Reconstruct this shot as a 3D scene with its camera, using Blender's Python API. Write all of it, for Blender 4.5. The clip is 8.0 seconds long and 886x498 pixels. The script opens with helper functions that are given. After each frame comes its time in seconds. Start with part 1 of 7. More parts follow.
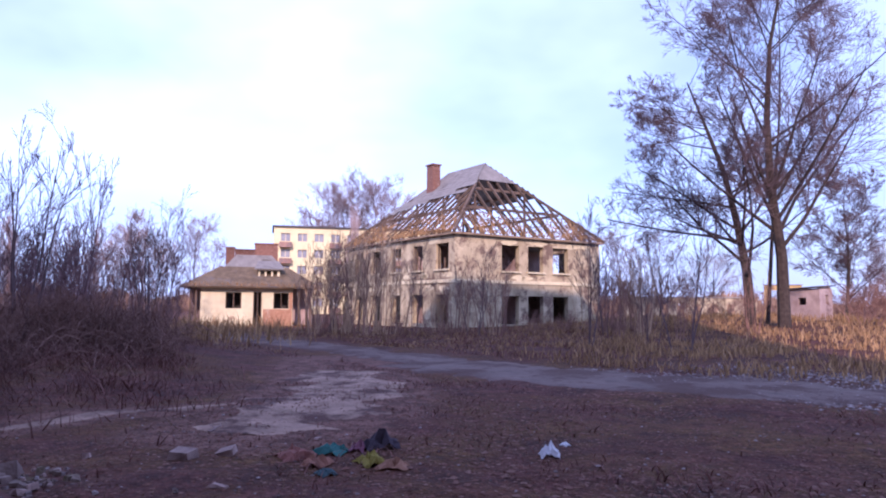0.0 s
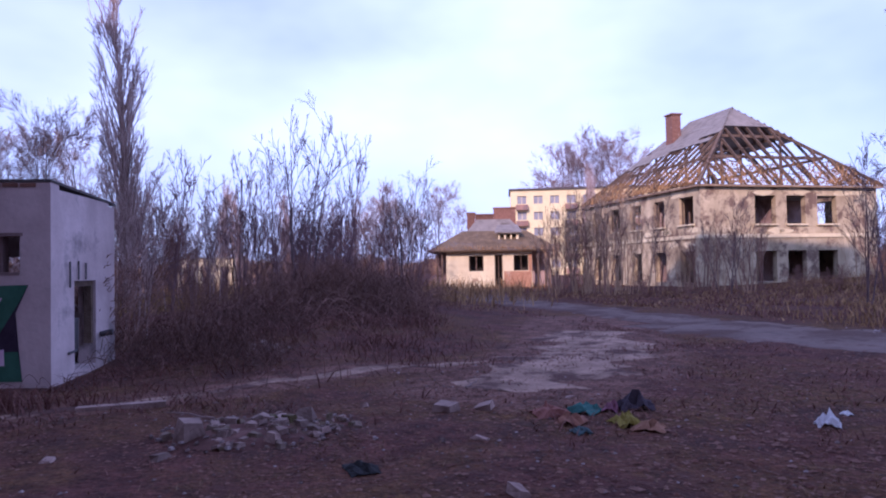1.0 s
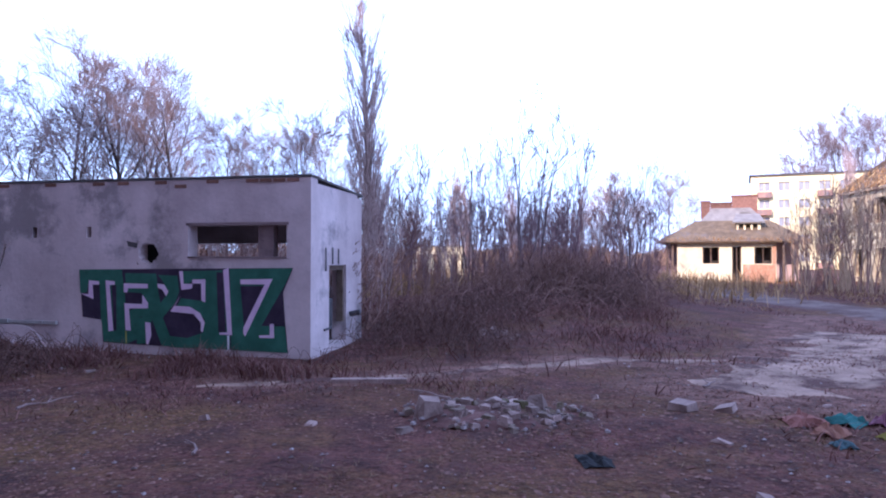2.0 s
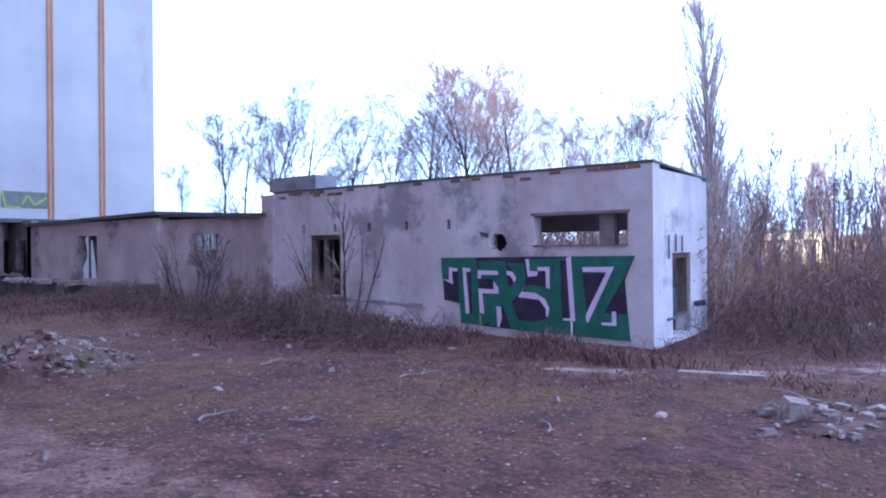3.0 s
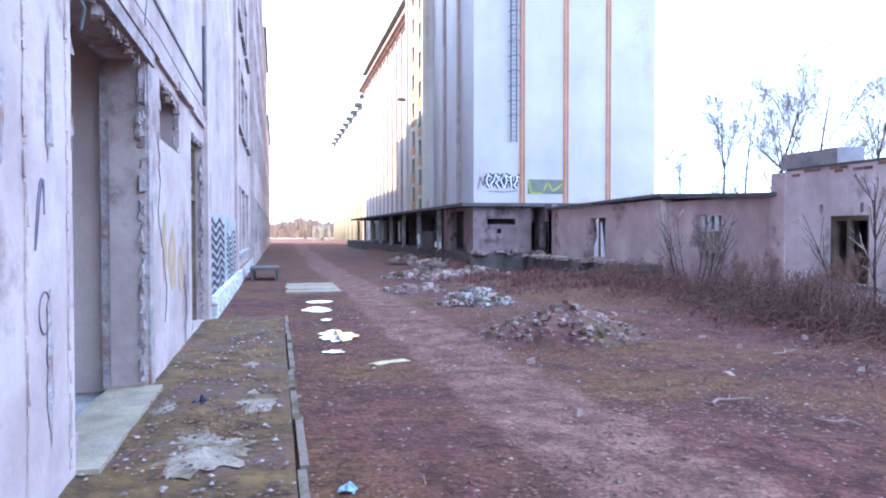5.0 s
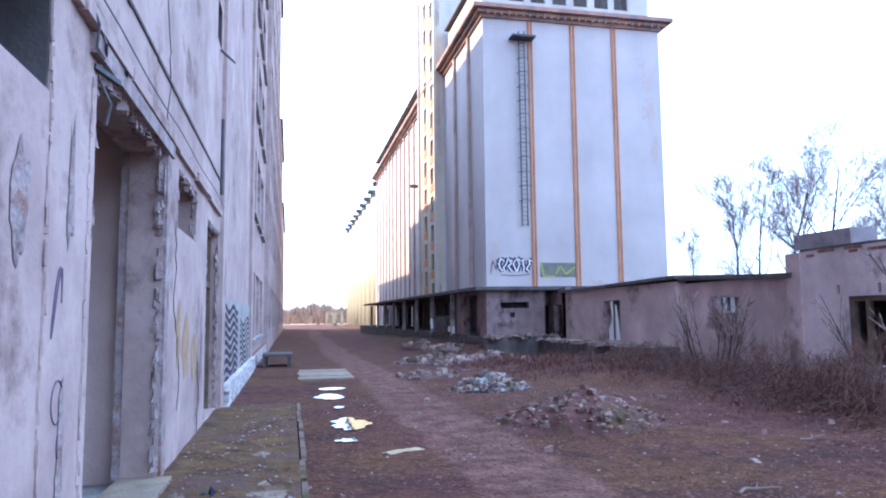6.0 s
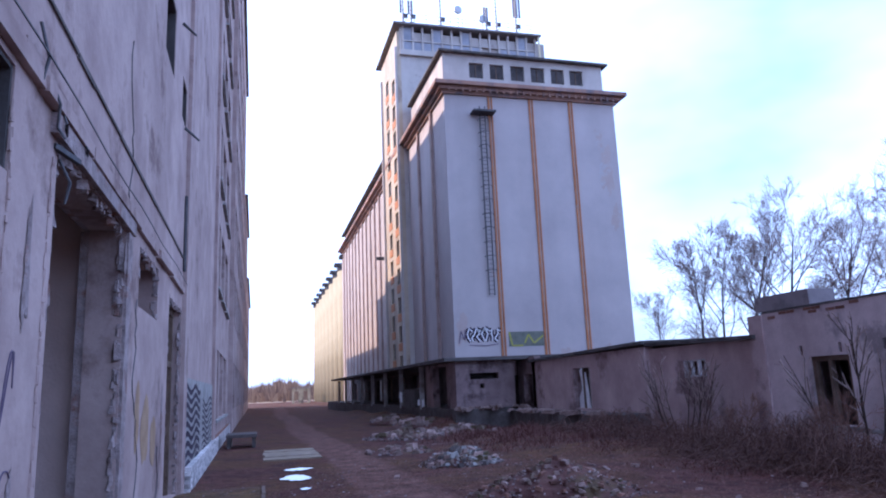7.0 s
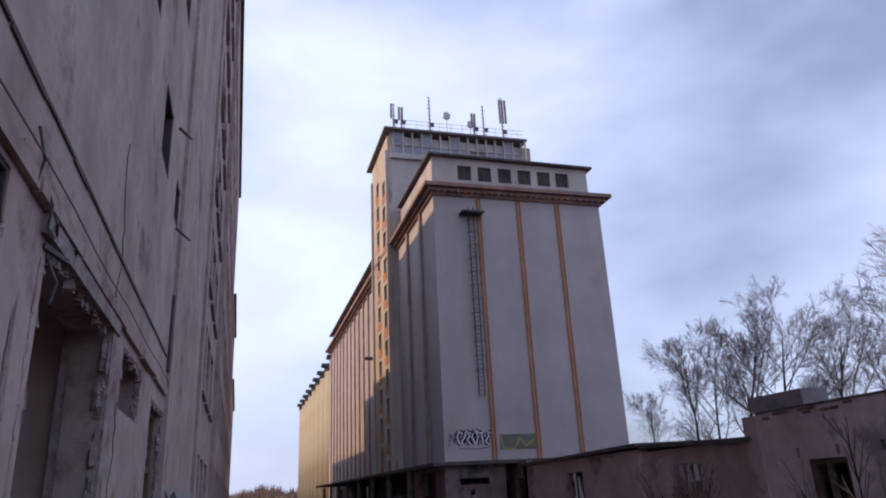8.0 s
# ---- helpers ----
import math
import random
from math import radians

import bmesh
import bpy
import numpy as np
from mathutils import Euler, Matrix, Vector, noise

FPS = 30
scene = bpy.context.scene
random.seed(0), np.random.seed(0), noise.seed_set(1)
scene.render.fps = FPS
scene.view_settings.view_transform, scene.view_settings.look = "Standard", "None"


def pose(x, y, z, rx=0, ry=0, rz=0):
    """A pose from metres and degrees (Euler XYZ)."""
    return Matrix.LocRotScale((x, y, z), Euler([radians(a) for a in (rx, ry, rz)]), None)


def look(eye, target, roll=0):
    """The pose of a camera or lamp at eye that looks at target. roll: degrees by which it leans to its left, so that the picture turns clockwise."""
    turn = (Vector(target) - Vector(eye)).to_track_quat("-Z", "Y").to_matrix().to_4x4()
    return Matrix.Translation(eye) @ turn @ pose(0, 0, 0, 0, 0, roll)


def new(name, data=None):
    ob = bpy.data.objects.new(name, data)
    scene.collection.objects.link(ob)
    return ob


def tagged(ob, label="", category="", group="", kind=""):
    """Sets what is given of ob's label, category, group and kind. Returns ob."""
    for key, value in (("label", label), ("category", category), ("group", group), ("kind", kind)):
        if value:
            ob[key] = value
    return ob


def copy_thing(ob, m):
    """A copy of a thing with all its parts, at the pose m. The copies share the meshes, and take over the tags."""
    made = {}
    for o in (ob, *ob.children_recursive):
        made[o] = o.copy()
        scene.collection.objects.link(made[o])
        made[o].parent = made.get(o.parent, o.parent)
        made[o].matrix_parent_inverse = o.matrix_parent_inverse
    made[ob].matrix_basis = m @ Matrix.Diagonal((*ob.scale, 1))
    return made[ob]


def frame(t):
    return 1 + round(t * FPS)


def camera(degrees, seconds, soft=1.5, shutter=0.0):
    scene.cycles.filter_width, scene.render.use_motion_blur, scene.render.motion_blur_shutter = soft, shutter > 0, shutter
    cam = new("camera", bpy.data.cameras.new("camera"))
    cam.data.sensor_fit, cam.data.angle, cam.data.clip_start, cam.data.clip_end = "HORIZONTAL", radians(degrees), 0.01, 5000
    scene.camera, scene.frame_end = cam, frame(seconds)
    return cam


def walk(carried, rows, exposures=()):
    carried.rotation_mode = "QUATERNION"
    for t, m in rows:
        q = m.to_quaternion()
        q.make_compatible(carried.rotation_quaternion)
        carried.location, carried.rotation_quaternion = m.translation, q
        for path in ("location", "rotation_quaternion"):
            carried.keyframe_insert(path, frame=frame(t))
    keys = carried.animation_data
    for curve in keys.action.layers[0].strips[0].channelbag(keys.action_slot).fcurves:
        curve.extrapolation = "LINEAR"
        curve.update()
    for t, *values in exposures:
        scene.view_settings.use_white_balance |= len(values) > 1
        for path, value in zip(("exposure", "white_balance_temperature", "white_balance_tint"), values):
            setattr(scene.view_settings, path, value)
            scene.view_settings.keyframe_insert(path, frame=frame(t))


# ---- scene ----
# ---- camera: held at arm's length by somebody who turns on the spot ----
cam = camera(64.5, 8.0, soft=2.0)
ARM, EYE_Z = 0.30, 1.65
TURNS = [  # seconds, heading, tilt, lean in degrees
    (0.0, -116.01, 4.66, 0.47),
    (0.5, -106.76, 3.22, -0.43),
    (1.0, -96.88, 1.56, -1.01),
    (1.2, -93.46, 1.74, -0.95),
    (2.3, -71.56, 0.21, 0.16),
    (2.5, -65.99, -0.08, 0.08),
    (3.0, -52.12, -0.02, -0.48),
    (3.5, -39.98, -0.18, -1.57),
    (4.0, -27.68, -1.95, -1.03),
    (4.5, -17.72, -2.83, -0.46),
    (4.7, -15.17, -2.44, -0.07),
    (5.8, -12.19, 4.10, -0.50),
    (6.0, -12.29, 5.52, -0.60),
    (6.5, -14.25, 7.82, -0.86),
    (7.0, -15.15, 11.25, -2.44),
    (7.5, -16.47, 16.44, -2.59),
    (8.0, -16.44, 19.28, -2.84),
]
PATH = []
for t, heading, tilt, lean in TURNS:
    a = radians(heading)
    eye = Vector((-math.sin(a) * ARM, math.cos(a) * ARM, EYE_Z))
    PATH.append((t, Matrix.Translation(eye) @ pose(0, 0, 0, 90 + tilt, 0, heading) @ pose(0, 0, 0, 0, 0, lean)))
walk(cam, PATH, exposures=[(0.0, -0.05, 4950, 44), (0.5, -0.46, 4950, 53), (1.0, -0.28, 5000, 51), (1.2, -0.14, 4960, 46), (2.3, 1.0, 4650, 28), (2.5, 1.15, 4550, 24), (3.0, 1.5, 4560, 21),
                           (3.5, 1.87, 4650, 19), (4.5, 2.2, 4850, 15), (6.0, 1.58, 4900, 18), (6.5, 0.9, 4720, 22), (7.0, 0.5, 4780, 30), (7.5, -0.05, 5200, 30), (8.0, -0.58, 5750, 31)])

# ---- daylight: low winter sun behind the tall mill, thin cloud ----
SUN_AZ, SUN_EL = -60.0, 29.4
world = bpy.data.worlds.new("winter_sky")
scene.world = world
world.use_nodes = True
wn, wl = world.node_tree.nodes, world.node_tree.links
wn.clear()
w_out, w_bg, w_sky = wn.new("ShaderNodeOutputWorld"), wn.new("ShaderNodeBackground"), wn.new("ShaderNodeTexSky")
w_sky.sky_type, w_sky.sun_disc = "NISHITA", False
w_sky.sun_elevation, w_sky.sun_rotation = radians(SUN_EL), radians(SUN_AZ)
w_sky.dust_density, w_sky.air_density = 2.0, 1.2
w_co, w_map, w_noise, w_ramp, w_mix = (wn.new("ShaderNodeTexCoord"), wn.new("ShaderNodeMapping"), wn.new("ShaderNodeTexNoise"),
                                       wn.new("ShaderNodeValToRGB"), wn.new("ShaderNodeMix"))
w_map.inputs["Scale"].default_value = (1.0, 1.0, 2.0)
w_map.inputs["Location"].default_value = (0.63, -1.85, 2.12)
w_noise.inputs["Scale"].default_value, w_noise.inputs["Detail"].default_value = 1.25, 5.0
w_ramp.color_ramp.elements[0].position, w_ramp.color_ramp.elements[1].position = 0.36, 0.64
w_ramp.color_ramp.elements[0].color = (0.30, 0.30, 0.30, 1)
w_mix.data_type = "RGBA"
w_mix.inputs["B"].default_value = (16.5, 19.2, 20.9, 1)
w_bg.inputs["Strength"].default_value = 0.08
wl.new(w_co.outputs["Generated"], w_map.inputs["Vector"])
wl.new(w_map.outputs["Vector"], w_noise.inputs["Vector"])
wl.new(w_noise.outputs["Fac"], w_ramp.inputs["Fac"])
wl.new(w_ramp.outputs["Color"], w_mix.inputs["Factor"])
w_gain = wn.new("ShaderNodeMix")
w_gain.data_type, w_gain.blend_type = "RGBA", "MULTIPLY"
w_gain.inputs["Factor"].default_value, w_gain.inputs["B"].default_value = 1.0, (1.3, 1.5, 1.65, 1)
wl.new(w_sky.outputs["Color"], w_gain.inputs["A"])
wl.new(w_gain.outputs["Result"], w_mix.inputs["A"])
wl.new(w_mix.outputs["Result"], w_bg.inputs["Color"])
wl.new(w_bg.outputs["Background"], w_out.inputs["Surface"])
sun = new("sun", bpy.data.lights.new("sun", "SUN"))
sun.data.energy, sun.data.angle, sun.data.color = 5.0, radians(0.6), (1.0, 0.70, 0.36)
_sa, _se = radians(SUN_AZ), radians(SUN_EL)
sun.matrix_world = look((60 * math.sin(_sa) * math.cos(_se), 60 * math.cos(_sa) * math.cos(_se), 60 * math.sin(_se)), (0, 0, 0))


# ---- materials ----
def surf(name, c1, c2, scale=3.0, rough=0.9, bump=0.3, stain=None, stain_scale=0.5, stain_cut=0.55, streak=0.0, fine=30.0, metal=0.0, random=0.0):
    """Two tones of noise, large stains, rain streaks and fine relief."""
    m = bpy.data.materials.new(name)
    m.use_nodes = True
    n, l = m.node_tree.nodes, m.node_tree.links
    b = n["Principled BSDF"]
    b.inputs["Roughness"].default_value, b.inputs["Metallic"].default_value = rough, metal
    b.inputs["Specular IOR Level"].default_value = 0.25
    co = n.new("ShaderNodeTexCoord")
    na, ra = n.new("ShaderNodeTexNoise"), n.new("ShaderNodeValToRGB")
    na.inputs["Scale"].default_value, na.inputs["Detail"].default_value = scale, 7.0
    na.inputs["Roughness"].default_value = 0.65
    ra.color_ramp.elements[0].position, ra.color_ramp.elements[1].position = 0.34, 0.66
    ra.color_ramp.elements[0].color, ra.color_ramp.elements[1].color = (*c1, 1), (*c2, 1)
    l.new(co.outputs["Object"], na.inputs["Vector"])
    l.new(na.outputs["Fac"], ra.inputs["Fac"])
    colour = ra.outputs["Color"]
    if stain:
        nb, rb, mx = n.new("ShaderNodeTexNoise"), n.new("ShaderNodeValToRGB"), n.new("ShaderNodeMix")
        nb.inputs["Scale"].default_value, nb.inputs["Detail"].default_value = stain_scale, 8.0
        nb.inputs["Roughness"].default_value = 0.7
        rb.color_ramp.elements[0].position, rb.color_ramp.elements[1].position = stain_cut, stain_cut + 0.09
        l.new(co.outputs["Object"], nb.inputs["Vector"])
        l.new(nb.outputs["Fac"], rb.inputs["Fac"])
        mx.data_type = "RGBA"
        mx.inputs["B"].default_value = (*stain, 1)
        l.new(rb.outputs["Color"], mx.inputs["Factor"])
        l.new(colour, mx.inputs["A"])
        colour = mx.outputs["Result"]
    if streak:
        mp, ns, rs, ms = n.new("ShaderNodeMapping"), n.new("ShaderNodeTexNoise"), n.new("ShaderNodeMapRange"), n.new("ShaderNodeMix")
        mp.inputs["Scale"].default_value = (0.4, 0.4, 0.07)
        ns.inputs["Scale"].default_value, ns.inputs["Detail"].default_value = 1.5, 5.0
        rs.inputs["From Min"].default_value, rs.inputs["From Max"].default_value = 0.35, 0.7
        rs.inputs["To Max"].default_value = streak
        ms.data_type, ms.blend_type = "RGBA", "MULTIPLY"
        ms.inputs["B"].default_value = (0.45, 0.40, 0.38, 1)
        l.new(co.outputs["Object"], mp.inputs["Vector"])
        l.new(mp.outputs["Vector"], ns.inputs["Vector"])
        l.new(ns.outputs["Fac"], rs.inputs["Value"])
        l.new(rs.outputs["Result"], ms.inputs["Factor"])
        l.new(colour, ms.inputs["A"])
        colour = ms.outputs["Result"]
    if random:
        oi, mr, mm = n.new("ShaderNodeObjectInfo"), n.new("ShaderNodeMapRange"), n.new("ShaderNodeMix")
        mr.inputs["To Min"].default_value, mr.inputs["To Max"].default_value = 1 - random, 1 + random
        mm.data_type, mm.blend_type = "RGBA", "MULTIPLY"
        mm.inputs["Factor"].default_value = 1.0
        l.new(oi.outputs["Random"], mr.inputs["Value"])
        l.new(colour, mm.inputs["A"])
        l.new(mr.outputs["Result"], mm.inputs["B"])
        colour = mm.outputs["Result"]
    l.new(colour, b.inputs["Base Color"])
    if bump:
        nf, bp = n.new("ShaderNodeTexNoise"), n.new("ShaderNodeBump")
        nf.inputs["Scale"].default_value, nf.inputs["Detail"].default_value = fine, 5.0
        bp.inputs["Strength"].default_value, bp.inputs["Distance"].default_value = bump, 0.03
        l.new(co.outputs["Object"], nf.inputs["Vector"])
        l.new(nf.outputs["Fac"], bp.inputs["Height"])
        l.new(bp.outputs["Normal"], b.inputs["Normal"])
    return m


def islands(name, colours, rough=0.95):
    """For stuff of many small pieces: each piece takes one of the colours."""
    m = bpy.data.materials.new(name)
    m.use_nodes = True
    n, l = m.node_tree.nodes, m.node_tree.links
    b = n["Principled BSDF"]
    b.inputs["Roughness"].default_value = rough
    b.inputs["Specular IOR Level"].default_value = 0.15
    g, r = n.new("ShaderNodeNewGeometry"), n.new("ShaderNodeValToRGB")
    while len(r.color_ramp.elements) < len(colours):
        r.color_ramp.elements.new(0.5)
    for i, c in enumerate(colours):
        r.color_ramp.elements[i].position, r.color_ramp.elements[i].color = i / max(1, len(colours) - 1), (*c, 1)
    l.new(g.outputs["Random Per Island"], r.inputs["Fac"])
    l.new(r.outputs["Color"], b.inputs["Base Color"])
    return m


PLASTER = surf("old_plaster", (0.33, 0.243, 0.229), (0.545, 0.428, 0.398), 0.9, 0.92, 0.25, (0.22, 0.15, 0.14), 0.45, 0.55, 0.22, 13)
PLASTER_PALE = surf("pale_plaster", (0.52, 0.425, 0.425), (0.73, 0.61, 0.61), 1.1, 0.9, 0.25, (0.33, 0.28, 0.285), 0.6, 0.52, 0.55, 14)
PLASTER_PINK = surf("pinkish_plaster", (0.41, 0.302, 0.295), (0.60, 0.462, 0.45), 0.9, 0.92, 0.35, (0.22, 0.152, 0.152), 0.5, 0.56, 0.4)
PLASTER_WARM = surf("weathered_render", (0.48, 0.40, 0.26), (0.74, 0.645, 0.44), 0.55, 0.92, 0.35, (0.24, 0.175, 0.135), 0.75, 0.50, 0.6)
PLASTER_CREAM = surf("cream_render", (0.72, 0.635, 0.42), (0.86, 0.78, 0.54), 1.2, 0.9, 0.2, (0.42, 0.30, 0.2), 0.5, 0.62, 0.3)
# darker plaster tone for the loading block and the shed window edges
PLASTER_DARK = surf("sooty_plaster", (0.21, 0.15, 0.15), (0.37, 0.28, 0.275), 0.9, 0.93, 0.35, (0.10, 0.07, 0.073), 0.5, 0.50, 0.5)
BARE_MORTAR = surf("bare_mortar", (0.20, 0.155, 0.152), (0.40, 0.330, 0.325), 5.0, 0.95, 0.9, (0.24, 0.126, 0.10), 2.0, 0.55, 0.0, 18)
SILO_PAINT = surf("silo_paint", (0.43, 0.39, 0.39), (0.525, 0.475, 0.468), 0.25, 0.8, 0.12, (0.45, 0.37, 0.35), 0.16, 0.66, 0.16, 8)
RUST_PAINT = surf("rust_orange_paint", (0.42, 0.17, 0.065), (0.52, 0.25, 0.12), 1.0, 0.85, 0.2, (0.38, 0.26, 0.2), 0.6, 0.6, 0.4)
CORNICE_PAINT = surf("cornice_paint", (0.30, 0.19, 0.16), (0.44, 0.27, 0.20), 0.8, 0.9, 0.25, (0.22, 0.19, 0.20), 0.5, 0.5, 0.6)
RIB_PAINT = surf("rib_paint", (0.34, 0.255, 0.235), (0.46, 0.36, 0.32), 0.8, 0.9, 0.2, (0.30, 0.22, 0.19), 0.5, 0.55, 0.4)
SIDE_PANEL = surf("side_panel_paint", (0.40, 0.34, 0.305), (0.49, 0.425, 0.385), 0.4, 0.88, 0.15, (0.34, 0.26, 0.22), 0.3, 0.6, 0.4)
FAR_SHELL = surf("far_silo_render", (0.36, 0.31, 0.19), (0.45, 0.39, 0.25), 0.3, 0.9, 0.1)
ATTIC_PAINT = surf("attic_render", (0.48, 0.44, 0.41), (0.58, 0.54, 0.50), 0.6, 0.9, 0.2, (0.36, 0.3, 0.28), 0.4, 0.6, 0.4)
CONCRETE = surf("old_concrete", (0.26, 0.25, 0.24), (0.42, 0.40, 0.385), 2.5, 0.92, 0.5, (0.16, 0.14, 0.13), 0.7, 0.58, 0.0)
SLAB_PALE = surf("pale_slab", (0.20, 0.158, 0.115), (0.34, 0.275, 0.205), 3.0, 0.92, 0.5, (0.22, 0.18, 0.16), 1.1, 0.55)
BARE_SLAB = surf("worn_slab", (0.15, 0.112, 0.085), (0.33, 0.27, 0.215), 4.0, 0.95, 0.6, (0.12, 0.078, 0.045), 2.2, 0.50)
RUBBLE = surf("rubble", (0.17, 0.112, 0.098), (0.36, 0.265, 0.235), 3.0, 0.95, 0.6, None, 1, 0.6, 0, 25, 0, 0.35)
BRICK = surf("brick", (0.15, 0.075, 0.058), (0.235, 0.13, 0.098), 6.0, 0.92, 0.4, (0.32, 0.25, 0.22), 2.0, 0.6, 0, 30, 0, 0.3)
BRICK_PALE = surf("whitewashed_brick", (0.45, 0.42, 0.42), (0.62, 0.59, 0.58), 6.0, 0.92, 0.4, (0.25, 0.14, 0.11), 2.0, 0.6, 0, 30, 0, 0.3)
ROOF_FELT = surf("roof_sheet", (0.19, 0.175, 0.165), (0.28, 0.26, 0.245), 1.6, 0.9, 0.4, (0.13, 0.115, 0.10), 0.6, 0.58)
TAR = surf("tar_roof", (0.06, 0.055, 0.055), (0.13, 0.115, 0.11), 2.0, 0.9, 0.4, (0.20, 0.16, 0.12), 0.8, 0.6)
TIMBER = surf("old_timber", (0.085, 0.06, 0.047), (0.20, 0.145, 0.11), 3.0, 0.92, 0.4, None, 1, 0.6, 0.4, 30, 0, 0.3)
DARK_METAL = surf("dark_metal", (0.06, 0.06, 0.07), (0.13, 0.125, 0.13), 5.0, 0.6, 0.1, (0.2, 0.1, 0.06), 2.0, 0.6, 0, 30, 0.5)
# darker copy of PALE_METAL; the masts' backlit shade is in its colour
MAST_METAL = surf("galvanised_metal", (0.17, 0.165, 0.18), (0.28, 0.27, 0.29), 5.0, 0.55, 0.1, None, 1, 0.6, 0, 30, 0.3)
PALE_METAL = surf("pale_metal", (0.40, 0.40, 0.42), (0.55, 0.55, 0.56), 5.0, 0.5, 0.1, None, 1, 0.6, 0, 30, 0.4)
# near-black tone that puts the shade inside rooms and openings into the colour
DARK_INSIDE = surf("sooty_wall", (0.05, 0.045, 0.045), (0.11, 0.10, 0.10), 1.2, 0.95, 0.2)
INNER_WALL = surf("inner_wall", (0.56, 0.425, 0.39), (0.72, 0.565, 0.52), 1.0, 0.92, 0.2, (0.12, 0.097, 0.11), 1.3, 0.64)
GREEN_PAINT = surf("green_spray_paint", (0.025, 0.095, 0.065), (0.045, 0.145, 0.10), 3.0, 0.7, 0.1)
BLACK_PAINT = surf("black_spray_paint", (0.025, 0.015, 0.035), (0.05, 0.035, 0.06), 3.0, 0.7, 0.1)
PINK_PAINT = surf("pink_spray_paint", (0.60, 0.42, 0.58), (0.72, 0.55, 0.68), 4.0, 0.7, 0.1)
WHITE_PAINT = surf("white_spray_paint", (0.66, 0.66, 0.70), (0.8, 0.8, 0.82), 4.0, 0.7, 0.1)
LIME_PAINT = surf("lime_spray_paint", (0.30, 0.31, 0.06), (0.40, 0.40, 0.11), 3.0, 0.7, 0.1)
OCHRE_PAINT = surf("ochre_spray_paint", (0.30, 0.195, 0.115), (0.42, 0.295, 0.19), 4.0, 0.8, 0.1)
VIOLET_PAINT = surf("violet_spray_paint", (0.11, 0.085, 0.14), (0.19, 0.15, 0.21), 4.0, 0.8, 0.1)
TWIG_PALE = surf("pale_twig", (0.42, 0.315, 0.29), (0.58, 0.455, 0.42), 2.0, 0.95, 0.0)
# lit copy of the reddish twig; warm sunlight is put into its colour
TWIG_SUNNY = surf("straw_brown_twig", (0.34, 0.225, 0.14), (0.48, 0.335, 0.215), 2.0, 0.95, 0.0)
# paler, warmer copy of BRICK with the sunlight put into its colour
BRICK_SUNLIT = surf("warm_brick", (0.36, 0.19, 0.115), (0.50, 0.29, 0.185), 5.0, 0.92, 0.4, (0.5, 0.42, 0.34), 1.4, 0.58)
BARK = surf("bark", (0.040, 0.029, 0.025), (0.085, 0.064, 0.055), 4.0, 0.95, 0.5, None, 1, 0.6, 0.3)
TWIG = surf("twig", (0.30, 0.22, 0.20), (0.46, 0.345, 0.31), 2.0, 0.95, 0.0)
TWIG_SOFT = surf("grey_brown_twig", (0.19, 0.132, 0.125), (0.31, 0.225, 0.205), 2.0, 0.95, 0.0)
TWIG_DARK = surf("dark_twig", (0.10, 0.068, 0.07), (0.175, 0.121, 0.12), 2.0, 0.95, 0.0)
EDGE_STONE = surf("edge_stone", (0.14, 0.10, 0.082), (0.23, 0.17, 0.138), 4.0, 0.95, 0.5, (0.08, 0.065, 0.03), 2.0, 0.5)
# dark concrete; on platform and canopy wall its tone includes their shade
DARK_CONCRETE = surf("grimy_concrete", (0.075, 0.062, 0.06), (0.15, 0.13, 0.125), 2.0, 0.95, 0.5, (0.24, 0.21, 0.20), 0.9, 0.62)
TWIG_RED = surf("reddish_twig", (0.17, 0.095, 0.080), (0.30, 0.175, 0.135), 2.0, 0.95, 0.0)
TWIG_MID = surf("brown_twig", (0.145, 0.087, 0.09), (0.24, 0.151, 0.152), 2.0, 0.95, 0.0)
CONIFER = islands("conifer_needles", [(0.03, 0.045, 0.03), (0.06, 0.07, 0.045), (0.10, 0.085, 0.06)])
SOIL = surf("soil", (0.065, 0.028, 0.024), (0.155, 0.076, 0.066), 2.6, 0.97, 1.0, (0.09, 0.060, 0.032), 0.5, 0.54, 0.0, 9)
ROADTOP = surf("broken_road", (0.11, 0.076, 0.068), (0.215, 0.155, 0.138), 1.2, 0.95, 0.6, (0.085, 0.047, 0.040), 0.6, 0.45, 0, 14)
SAND = surf("pale_sandy_ground", (0.15, 0.092, 0.070), (0.38, 0.255, 0.195), 1.2, 0.97, 0.7, (0.08, 0.038, 0.032), 0.9, 0.50, 0, 14)
MOSS = surf("mossy_concrete", (0.040, 0.023, 0.013), (0.155, 0.092, 0.036), 3.2, 0.97, 0.9, (0.105, 0.060, 0.047), 0.9, 0.50, 0, 14)
STRAW = islands("dry_grass", [(0.16, 0.096, 0.050), (0.31, 0.192, 0.095), (0.44, 0.287, 0.145), (0.22, 0.125, 0.066)])
BROWN_BRUSH = islands("brown_weeds", [(0.085, 0.039, 0.038), (0.155, 0.072, 0.063), (0.24, 0.128, 0.105), (0.105, 0.048, 0.048)])
SHORT_GRASS = islands("short_dead_grass", [(0.12, 0.070, 0.052), (0.18, 0.112, 0.065), (0.22, 0.144, 0.095), (0.12, 0.084, 0.04)])
VINE = islands("dead_vine", [(0.064, 0.034, 0.033), (0.122, 0.069, 0.059), (0.20, 0.118, 0.093), (0.084, 0.045, 0.041)])
